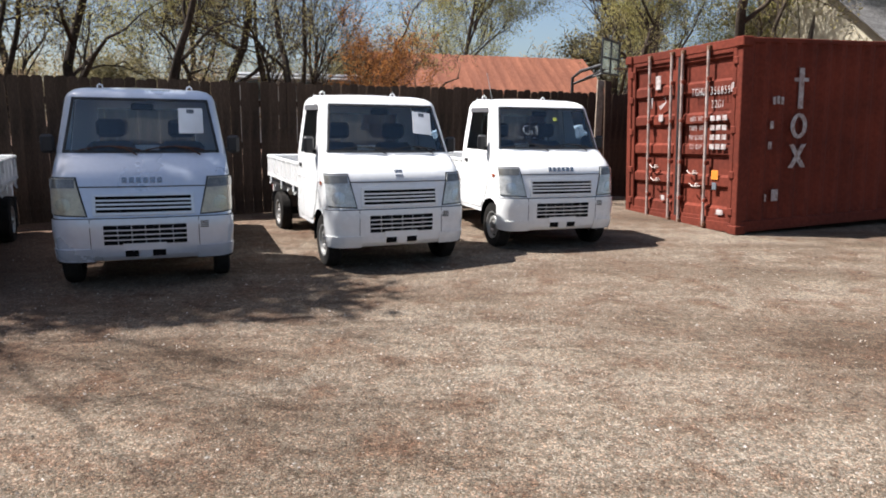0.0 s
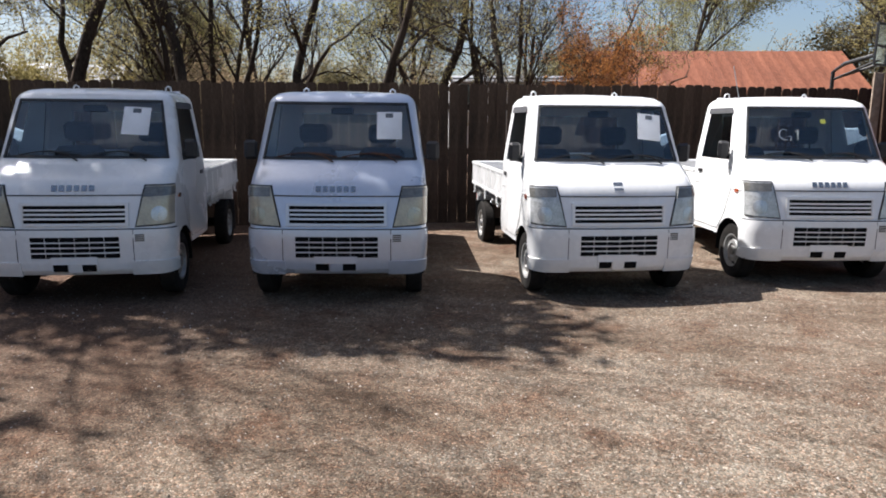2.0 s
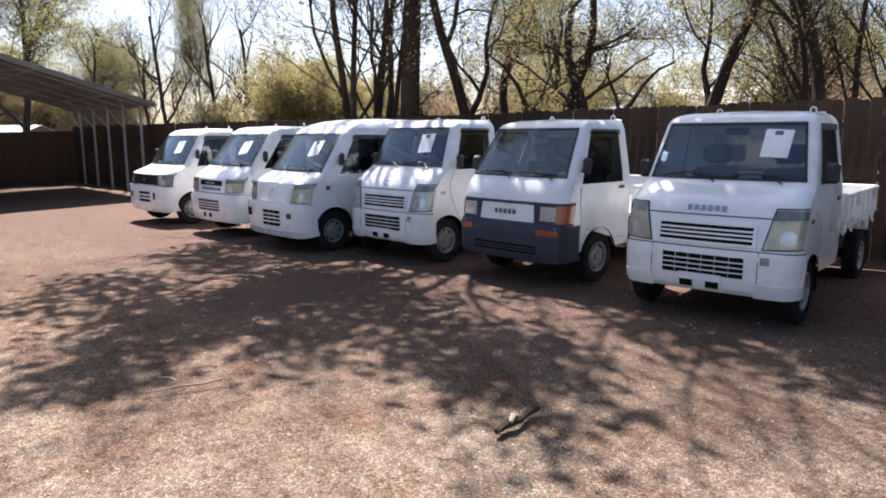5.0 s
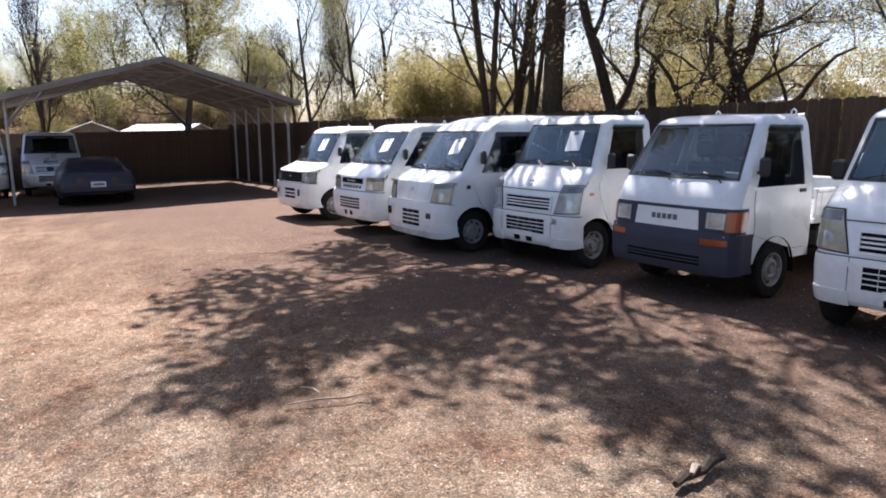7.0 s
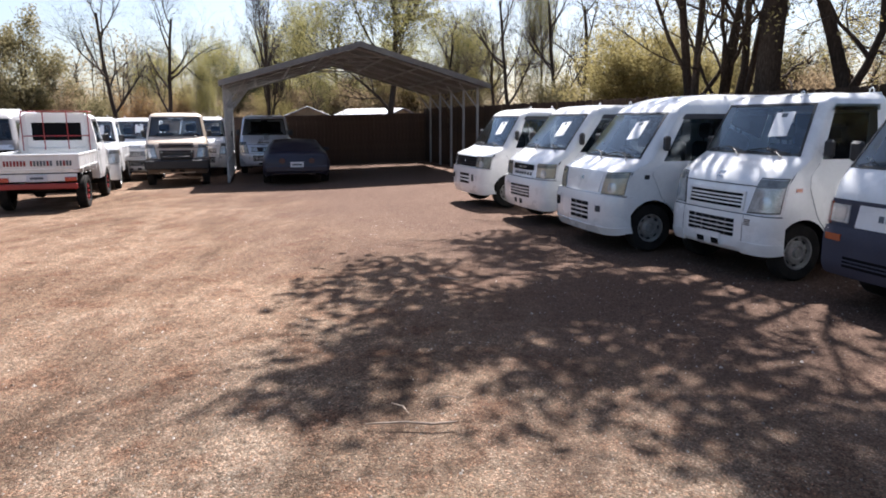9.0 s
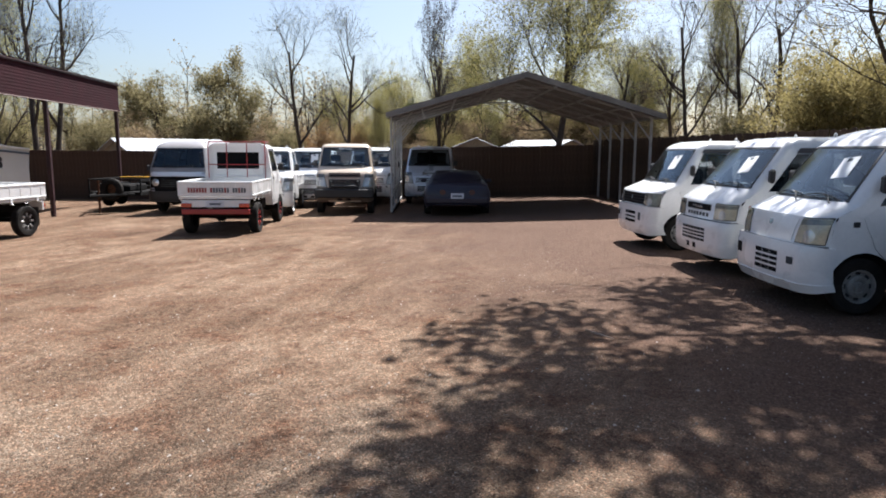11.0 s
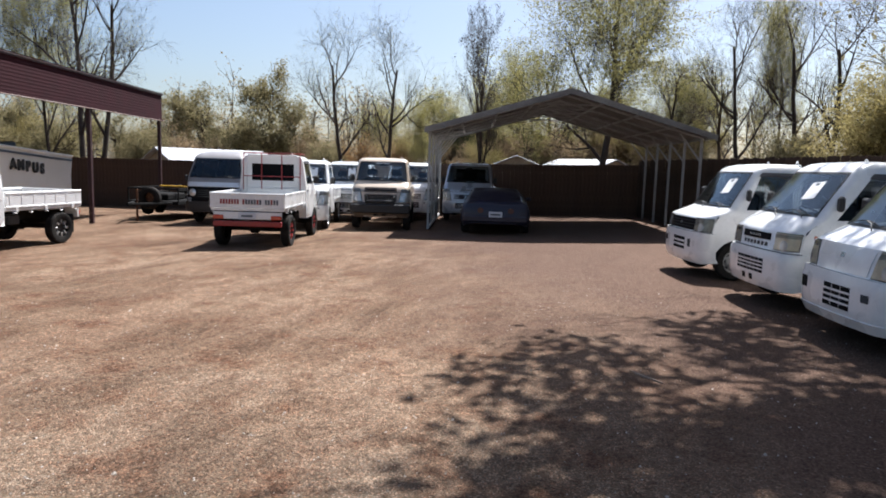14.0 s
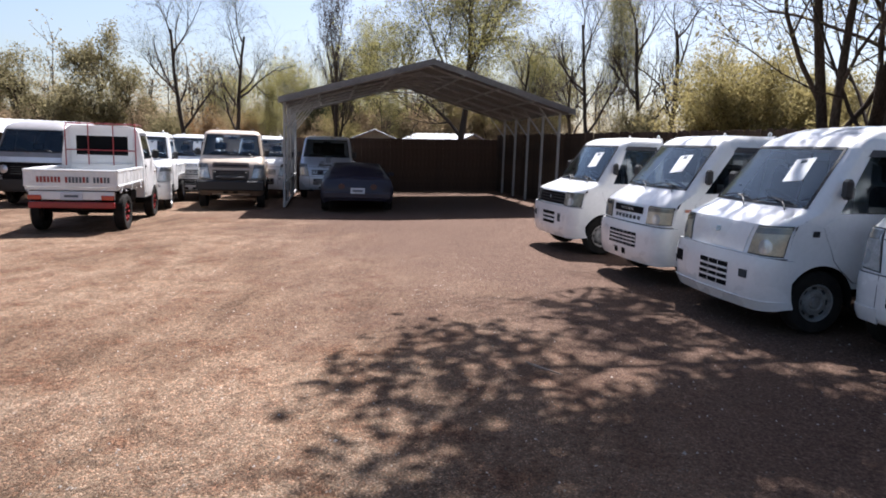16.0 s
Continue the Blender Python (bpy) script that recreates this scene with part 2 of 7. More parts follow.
M_DASH = mat("dashboard_plastic", (0.05, 0.052, 0.056), 0.6)
M_LINER = mat("cab_lining", (0.09, 0.095, 0.10), 0.8)
M_PAPER = mat("paper", (0.88, 0.90, 0.90), 0.8, var=0.02)
M_INK = mat("grey_print", (0.16, 0.18, 0.2), 0.8)
M_CHALK = mat("chalk_mark", (0.42, 0.46, 0.5), 0.9)
M_UNDER = mat("chassis", (0.012, 0.0115, 0.011), 1.0, bump=0.3, bscale=60)
M_WOOD = mat("weathered_fence_wood", (0.105, 0.069, 0.048), 0.9, col2=(0.038, 0.027, 0.020), scale=2.2, fine=30, var=0.28, bump=0.45, bscale=45, per=0.22, stretch=(4, 4, 0.5))
M_WOODDARK = mat("brown_fence_wood", (0.118, 0.078, 0.058), 0.9, col2=(0.080, 0.053, 0.040), scale=1.4, fine=20, var=0.2, bump=0.2, bscale=40, per=0.05, stretch=(4, 4, 0.5))
M_CONT = mat("container_red_paint", (0.18, 0.040, 0.024), 0.85, col2=(0.115, 0.027, 0.017), scale=1.3, fine=18, var=0.16, bump=0.15, bscale=30)
M_RUST = mat("rusty_steel", (0.20, 0.105, 0.06), 0.85, 0.2, (0.11, 0.05, 0.03), 12, 60, 0.25, bump=0.3)
M_GALV = mat("galvanised_steel", (0.44, 0.44, 0.43), 0.5, 0.25, (0.33, 0.33, 0.33), 5, 50, 0.12)
M_ROOFGREY = mat("grey_roof_sheet", (0.26, 0.255, 0.24), 0.6, 0.2, (0.17, 0.165, 0.155), 1.5, 25, 0.15)
M_MAROON = mat("maroon_roof_sheet", (0.036, 0.0085, 0.012), 0.9, col2=(0.027, 0.0065, 0.009), scale=2, var=0.12)
M_MAROONPOST = mat("maroon_steel", (0.045, 0.016, 0.018), 0.55)
M_ORANGE = mat("rusted_roof_sheet", (0.25, 0.098, 0.058), 0.8, col2=(0.18, 0.07, 0.043), scale=.8, fine=10, var=0.2, stretch=(3, .6, .6))
M_GEL = mat("white_gelcoat", (0.80, 0.79, 0.74), 0.35, col2=(0.72, 0.70, 0.63), scale=1.2, var=0.06, coat=0.4)
M_HULLDIRTY = mat("stained_hull_bottom", (0.52, 0.45, 0.34), 0.6, col2=(0.34, 0.27, 0.185), scale=2.0, fine=20, var=0.15)
M_STRIPE = mat("grey_blue_stripe", (0.10, 0.13, 0.17), 0.5)
M_SHINGLE = mat("grey_shingles", (0.16, 0.155, 0.15), 0.9, col2=(0.11, 0.105, 0.10), scale=3, fine=15, var=0.3, bump=0.4)
M_SIDING = mat("cream_siding", (0.42, 0.375, 0.28), 0.8)
M_WHITEROOF = mat("white_metal_roof", (0.40, 0.41, 0.43), 0.6, col2=(0.32, 0.33, 0.35))
M_BARK = mat("dark_bark", (0.10, 0.074, 0.054), 0.95, col2=(0.05, 0.038, 0.029), scale=3, fine=40, var=0.3, bump=0.6, bscale=40, stretch=(1, 1, 0.3))
M_BARKGREY = mat("grey_bark", (0.115, 0.092, 0.074), 0.95, col2=(0.06, 0.049, 0.041), scale=3, fine=40, var=0.3, bump=0.6, bscale=40, stretch=(1, 1, 0.3))
M_LEAFNEW = leaf_mat("fresh_yellow_green_leaves", (0.24, 0.225, 0.08), (0.42, 0.38, 0.15), .5)
M_LEAFOLIVE = leaf_mat("olive_leaves", (0.13, 0.115, 0.06), (0.285, 0.245, 0.13), .5)
M_LEAFDARK = leaf_mat("dark_evergreen_leaves", (0.045, 0.06, 0.03), (0.10, 0.12, 0.055), 0.3)
M_LEAFRUST = leaf_mat("dry_orange_leaves", (0.30, 0.11, 0.03), (0.52, 0.23, 0.07))
M_LEAFYELLOW = leaf_mat("yellow_olive_leaves", (0.21, 0.18, 0.072), (0.36, 0.30, 0.13), .5)
M_LEAFVINE = leaf_mat("dark_grey_brown_twigs", (0.045, 0.038, 0.036), (0.10, 0.085, 0.075), .2)
M_LEAFRUSSET = leaf_mat("russet_leaves", (0.19, 0.11, 0.05), (0.33, 0.21, 0.10), .4)
M_LEAFTAN = leaf_mat("dry_tan_leaves", (0.21, 0.15, 0.09), (0.38, 0.29, 0.175), .45)
# leaf colours raised to put distance haze into the foliage
M_LEAFWOODS = leaf_mat("haze_lightened_foliage", (0.18, 0.145, 0.085), (0.33, 0.265, 0.155), .45)
M_STONE = leaf_mat("pale_chippings", (0.06, 0.05, 0.04), (0.42, 0.38, 0.33), 0.0)
M_STICK = mat("grey_dead_wood", (0.40, 0.32, 0.25), 0.9, col2=(0.26, 0.20, 0.15), scale=14, bump=0.5)
M_YELLOW = mat("yellow_strap", (0.75, 0.42, 0.03), 0.5)
M_ORANGELABEL = mat("orange_label", (0.80, 0.27, 0.03), 0.6)
M_PLATE = mat("number_plate_white", (0.72, 0.74, 0.78), 0.4)
M_STICKER = mat("yellow_green_sticker", (0.42, 0.46, 0.08), 0.6)
M_LETTER = mat("worn_white_lettering", (0.60, 0.57, 0.55), 0.8, col2=(0.34, 0.25, 0.23), scale=14, var=0.25)
M_EMBLEM = mat("grey_chrome_emblem", (0.42, 0.44, 0.46), 0.25, 0.8)

# ---- mesh tools ----
def gz(x, y):
    """Height of the ground: it falls gently towards the boat and rises a little at the container."""
    return 0.022 * max(-14.0, min(0.0, y)) + 0.02 * max(0.0, min(6.0, y - 6.0))


def span(a, b, n):
    return [a + (b - a) * i / n for i in range(n + 1)]


class Mb:
    """Collects vertices and faces of one mesh."""

    def __init__(s):
        s.v, s.f = [], []

    def add(s, vs, fs):
        k = len(s.v)
        s.v += [tuple(p) for p in vs]
        s.f += [tuple(i + k for i in f) for f in fs]
        return s

    def box(s, x0, x1, y0, y1, z0, z1, c=0.006):
        """A box with chamfered edges."""
        c = min(c, (x1 - x0) * 0.45, (y1 - y0) * 0.45, (z1 - z0) * 0.45)
        vs = []
        for sx, X in ((1, x0), (-1, x1)):
            for sy, Y in ((1, y0), (-1, y1)):
                for sz, Z in ((1, z0), (-1, z1)):
                    vs += [(X, Y + sy * c, Z + sz * c), (X + sx * c, Y, Z + sz * c), (X + sx * c, Y + sy * c, Z)]
        i = lambda a, b, d, k: ((a * 2 + b) * 2 + d) * 3 + k
        fs = []
        for a in (0, 1):
            q = [i(a, 0, 0, 0), i(a, 0, 1, 0), i(a, 1, 1, 0), i(a, 1, 0, 0)]
            fs.append(q if a == 0 else q[::-1])
            q = [i(0, a, 0, 1), i(1, a, 0, 1), i(1, a, 1, 1), i(0, a, 1, 1)]
            fs.append(q if a == 0 else q[::-1])
            q = [i(0, 0, a, 2), i(0, 1, a, 2), i(1, 1, a, 2), i(1, 0, a, 2)]
            fs.append(q if a == 0 else q[::-1])
        for a in (0, 1):
            for b in (0, 1):
                e = (a + b) % 2
                q = [i(a, b, 0, 0), i(a, b, 0, 1), i(a, b, 1, 1), i(a, b, 1, 0)]
                fs.append(q if e == 0 else q[::-1])
                q = [i(a, 0, b, 0), i(a, 1, b, 0), i(a, 1, b, 2), i(a, 0, b, 2)]
                fs.append(q if e == 0 else q[::-1])
                q = [i(0, a, b, 1), i(0, a, b, 2), i(1, a, b, 2), i(1, a, b, 1)]
                fs.append(q if e == 0 else q[::-1])
                for d in (0, 1):
                    q = [i(a, b, d, 0), i(a, b, d, 1), i(a, b, d, 2)]
                    fs.append(q if (a + b + d) % 2 == 0 else q[::-1])
        return s.add(vs, fs)

    def tube(s, pts, radii, n=8, caps=True):
        """A round bar through the points."""
        pts = [Vector(p) for p in pts]
        if not hasattr(radii, "__len__"):
            radii = [radii] * len(pts)
        vs, fs, side = [], [], None
        for k, p in enumerate(pts):
            d = (pts[min(k + 1, len(pts) - 1)] - pts[max(k - 1, 0)]).normalized()
            if side is None:
                side = d.orthogonal().normalized()
            side = (side - d * side.dot(d)).normalized()
            up = d.cross(side)
            for j in range(n):
                a = 2 * math.pi * j / n
                vs.append(p + (side * math.cos(a) + up * math.sin(a)) * radii[k])
        for k in range(len(pts) - 1):
            for j in range(n):
                fs.append((k * n + j, k * n + (j + 1) % n, (k + 1) * n + (j + 1) % n, (k + 1) * n + j))
        if caps:
            fs += [tuple(range(n))[::-1], tuple(range((len(pts) - 1) * n, len(pts) * n))]
        return s.add(vs, fs)

    def grid(s, rows):
        """A sheet from rows of points, all of one length."""
        n = len(rows[0])
        fs = [(a * n + b, a * n + b + 1, (a + 1) * n + b + 1, (a + 1) * n + b) for a in range(len(rows) - 1) for b in range(n - 1)]
        return s.add([p for r in rows for p in r], fs)

    def slab(s, rows, depth):
        """A sheet with thickness: rows of (point, outward normal)."""
        n, m = len(rows[0]), len(rows)
        top = [p for r in rows for p, _ in r]
        low = [Vector(p) - Vector(q) * depth for r in rows for p, q in r]
        fs = [(a * n + b, a * n + b + 1, (a + 1) * n + b + 1, (a + 1) * n + b) for a in range(m - 1) for b in range(n - 1)]
        k = n * m
        edge = [b for b in range(n)] + [a * n + n - 1 for a in range(1, m)] + [(m - 1) * n + b for b in range(n - 2, -1, -1)] + [a * n for a in range(m - 2, 0, -1)]
        for a, b in zip(edge, edge[1:] + edge[:1]):
            fs.append((b, a, a + k, b + k))
        return s.add(top + low, fs)

    def lathe(s, prof, n=24, axis="x"):
        """Turns (radius, along) pairs round the x axis."""
        rows = []
        for k in range(n + 1):
            a = 2 * math.pi * k / n
            rows.append([(u, r * math.cos(a), r * math.sin(a)) for r, u in prof])
        return s.grid(rows)

    def moved(s, m, start=0):
        s.v[start:] = [tuple(m @ Vector(p)) for p in s.v[start:]]
        return s

    def mesh(s, name, smooth=35):
        me = bpy.data.meshes.new(name)
        me.from_pydata(s.v, [], s.f)
        me.update()
        if smooth:
            me.shade_smooth()
            me.set_sharp_from_angle(angle=radians(smooth))
        return me


def part(name, mb, material, parent=None, label="", smooth=35, weld=False, at=None):
    me = mb if isinstance(mb, bpy.types.Mesh) else mb.mesh(name, smooth)
    if weld:
        bm = bmesh.new()
        bm.from_mesh(me)
        bmesh.ops.remove_doubles(bm, verts=bm.verts, dist=0.0005)
        bmesh.ops.recalc_face_normals(bm, faces=bm.faces)
        bm.to_mesh(me)
        bm.free()
        me.shade_smooth()
        me.set_sharp_from_angle(angle=radians(smooth))
    if not me.materials:
        me.materials.append(material)
    ob = new(name, me)
    if parent:
        ob.parent = parent
    if at is not None:
        ob.matrix_basis = at
    if label:
        ob["label"] = label
    return ob


def thing(name, label, category, group="", kind="", at=None):
    ob = tagged(new(name), label, category, group, kind)
    ob.empty_display_size = 0.2
    if at is not None:
        ob.matrix_basis = at
    return ob


def curve_mesh(body, size, depth, bold=0.0):
    """Built-in lettering as a mesh, centred, in the xz plane, facing -y."""
    cu = bpy.data.curves.new("lettering", "FONT")
    cu.body, cu.size, cu.extrude, cu.align_x, cu.align_y = body, size, depth, "CENTER", "CENTER"
    cu.offset = bold
    ob = bpy.data.objects.new("lettering", cu)
    me = bpy.data.meshes.new_from_object(ob)
    bpy.data.objects.remove(ob)
    me.transform(Matrix.Rotation(radians(90), 4, "X"))
    return me

# ---- ground ----
def ground_sheet():
    def steps(lo, hi, near_lo, near_hi, fine, n):
        near = list(np.arange(near_lo, near_hi, fine))
        out = [near_lo - (near_lo - lo) * (k / n) ** 3 for k in range(n, 0, -1)]
        return out + near + [near_hi + (hi - near_hi) * (k / n) ** 3 for k in range(0, n + 1)]
    xs, ys = steps(-900, 900, -30, 12, .3, 10), steps(-900, 900, -22, 16, .3, 10)
    rows = []
    for y in ys:
        rows.append([(x, y, gz(x, y) + (.018 * noise.noise((x * .7, y * .7, 0)) + .006 * noise.noise((x * 2.6, y * 2.6, 3)) - .012 if -32 < x < 14 and -24 < y < 18 else -.02)) for x in xs])
    return Mb().grid(rows)


ground = tagged(part("ground", ground_sheet(), M_GROUND), "gravel yard of crushed stone and brown earth", "ground", kind="structure")

GRID = 24.0                                      # heading of the north fence, fitted to the camera's view


# ---- shipping container ----
def container():
    at = pose(4.075, 9.05, .05, -1.9, -1.8, 20.0)
    root = thing("shipping_container", "dark red steel shipping container with worn white markings", "container", at=at)
    W, L, H = 2.438, 6.058, 2.591
    # local: door end on the plane x=0 facing -x, long side on y=0 facing -y
    for y in (.05, W - .05):
        for x in (.06, L - .06):
            part("corner_post", Mb().box(x - .06, x + .06, y - .05, y + .05, .0, H, .008), M_CONT, root)
            for z in (0.0, H - .118):
                part("corner_casting", Mb().box(x - .09, x + .089, y - .081 if y < 1 else y - .08, y + .08 if y < 1 else y + .081, z - .002, z + .12, .01), M_CONT, root)
    for y in (.05, W - .05):
        part("side_rail", Mb().box(.1, L - .1, y - .045, y + .045, .02, .17, .008), M_CONT, root)
        part("side_rail", Mb().box(.1, L - .1, y - .03, y + .03, H - .07, H - .005, .008), M_CONT, root)
    for x in (.06, L - .06):
        part("end_sill", Mb().box(x - .055, x + .055, .1, W - .1, .015, .15, .008), M_CONT, root)
        part("end_header", Mb().box(x - .055, x + .055, .1, W - .1, H - .12, H - .004, .008), M_CONT, root)
    # corrugated long sides and back
    def corr(L0, L1, z0, z1, depth=.036, pitch=.278):
        pts, x = [], L0
        while x < L1 - 1e-3:
            for dx, d in ((0, 0), (.072, 0), (.14, depth), (.21, depth)):
                if x + dx < L1:
                    pts.append((x + dx, d))
            x += pitch
        pts.append((L1, 0))
        return [[(x, d, z) for x, d in pts] for z in (z0, z1)]
    part("side_wall", Mb().grid(corr(.12, L - .12, .16, H - .06)).moved(pose(0, .02, 0)), M_CONT, root, smooth=20)
    part("side_wall", Mb().grid([r[::-1] for r in corr(.12, L - .12, .16, H - .06)]).moved(pose(0, W - .06, 0)), M_CONT, root, smooth=20)
    part("end_wall", Mb().grid(corr(.1, W - .1, .14, H - .1)).moved(pose(L - .02, 0, 0, 0, 0, 90)), M_CONT, root, smooth=20)
    part("roof", Mb().box(.02, L - .02, .03, W - .03, H - .05, H - .012, .01), M_CONT, root)
    part("floor_pan", Mb().box(.1, L - .1, .1, W - .1, .12, .16, .01), M_UNDER, root)
    # doors: horizontal pressed ribs
    for k, (y0, y1) in enumerate(((.115, W / 2 - .01), (W / 2 + .01, W - .115))):
        prof = [(.155, 0), (.22, 0)]
        n = 5
        z0, z1 = .22, H - .2
        for j in range(n):
            a, c = z0 + (z1 - z0) * j / n, z0 + (z1 - z0) * (j + 1) / n
            prof += [(a + .10, 0), (a + .135, .04), (c - .055, .04), (c - .02, 0)]
        prof += [(H - .13, 0)]
        rows = [[(.035 + d, y, z) for y in (y1 - .06, y0 + .06)] for z, d in prof]
        door = part("door", Mb().grid(rows), M_CONT, root, "ribbed container door", smooth=20)
        fr = Mb().box(.012, .05, y0, y0 + .07, .15, H - .125, .006).box(.012, .05, y1 - .07, y1, .15, H - .125, .006).box(.012, .05, y0 + .07, y1 - .07, .15, .2, .004).box(.012, .05, y0 + .07, y1 - .07, H - .175, H - .125, .004)
        part("door_frame", fr, M_CONT, door)
        for y in ((y0 + .485, y1 - .09) if k == 0 else (y0 + .12, y1 - .47)):
            bar = Mb().tube([(-.022, y, .06), (-.022, y, H - .05)], .021, 8)
            b2 = part("locking_bar", bar, M_BARS, door, "galvanised locking bar with rust")
            for z in (.075, .42, .95, 1.55, 2.1, H - .07):
                part("bar_bracket", Mb().box(-.04, .03, y - .04, y + .04, z - .03, z + .03, .008), M_CONT if .2 < z < 2.3 else M_RUST, b2)
        for y, z in (((y0 + .72, .80), (y0 + .66, .62)) if k == 0 else ((y0 + .45, .86), (y0 + .42, .66))):
            hd = Mb().tube([(-.02, y - .10, z), (-.03, y + .05, z - .012), (-.025, y + .12, z + .03)], .009, 6)
            part("door_handle", hd.box(-.02, .03, y - .02, y + .02, z - .035, z + .035, .008), M_BARS, door, "worn steel door lever")
        for z in (.3, .8, 1.4, 1.9, 2.3):
            yy = y0 if k == 0 else y1
            part("hinge", Mb().box(-.012, .03, yy - .045, yy + .045, z - .05, z + .05, .01), M_CONT, door)
        part("gasket", Mb().box(.005, .014, (y1 if k == 0 else y0) - .012, (y1 if k == 0 else y0) + .012, .15, H - .13, .002), M_BLACK, door)
    # markings on the right-hand door, facing -x
    def door_text(body, size, y, z, pitch):
        for k, ch in enumerate(body):
            if ch != " ":
                me = curve_mesh(ch, size, .001)
                me.transform(pose(.004, y - (k - (len(body) - 1) / 2) * pitch, z, 0, 0, -90) @ Matrix.Diagonal((.62, 1, 1, 1)))
                part("marking", me, M_LETTER, root, "white stencilled text", smooth=0)
    door_text("TGHU", .15, .80, 1.93, .072)
    door_text("356859", .15, .38, 1.93, .064)
    door_text("22G1", .15, .42, 1.75, .064)
    part("check_digit_box", Mb().box(.0, .008, .135, .185, 1.90, 2.02, .002), M_LETTER, root)
    for k, s in enumerate(("MAX WT", "TARE WT", "PAYLOAD", "CU CAP")):
        door_text(s, .10, .82, 1.56 - k * .13, .042)
    for k in range(4):
        for j in range(3):
            part("figure_bar", Mb().box(.0, .008, .24 + j * .11, .325 + j * .11, 1.53 - k * .13, 1.60 - k * .13, .002), M_LETTER, root)
    part("data_label", Mb().box(.02, .026, .38, .51, .72, .85, .002), M_ORANGELABEL, root, "orange label")
    part("data_label", Mb().box(.02, .026, .41, .49, .58, .68, .002), M_INK, root)
    part("data_label", Mb().box(.005, .011, .25, .38, .24, .31, .002), M_LETTER, root)
    for y, z, w, h2 in ((1.62, 2.03, .12, .2), (1.55, 1.55, .10, .10), (1.8, 1.75, .05, .16), (1.47, .35, .08, .08)):
        part("torn_label", Mb().box(.005, .012, y, y + w, z, z + h2, .002), M_LETTER, root)
    arrow = Mb()
    arrow.add([(.012, 1.62, 1.72), (.012, 1.48, 1.83), (.012, 1.56, 1.93), (.012, 1.50, 1.84), (.012, 1.66, 1.78)], [(0, 1, 3, 4), (1, 2, 3)])
    part("torn_label", arrow, M_LETTER, root, smooth=0)
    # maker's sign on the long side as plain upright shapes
    part("logo_shape", Mb().box(.99, 1.08, -.012, -.002, 1.66, 2.20, .003), M_LETTER, root)
    part("logo_shape", Mb().box(.90, 1.16, -.014, -.0125, 2.02, 2.07, .0005), M_LETTER, root)
    ring = [[(1.03 + .15 * r * math.cos(a), -.008, 1.43 + .17 * q * math.sin(a)) for a in span(0, 2 * math.pi, 24)] for r, q in ((1.0, 1.0), (.5, .68))]
    part("logo_shape", Mb().grid(ring), M_LETTER, root)
    for g in (1, -1):
        part("logo_shape", Mb().add([(1.03 + g * x, -.008 - .0015 * g, z) for x, z in ((-.16, 1.18), (-.07, 1.18), (.16, .86), (.07, .86))], [(0, 1, 2, 3)]), M_LETTER, root, smooth=0)
    for x, z, w in ((.55, 1.72, .05), (.62, 1.73, .05), (.69, 1.72, .05), (.52, 1.40, .06), (.5, 1.13, .06), (.48, .42, .03), (.60, .42, .12)):
        part("small_mark", Mb().box(x, x + w, -.006, .0, z, z + .10 if w < .1 else z + .16, .002), M_LETTER, root)
    return root


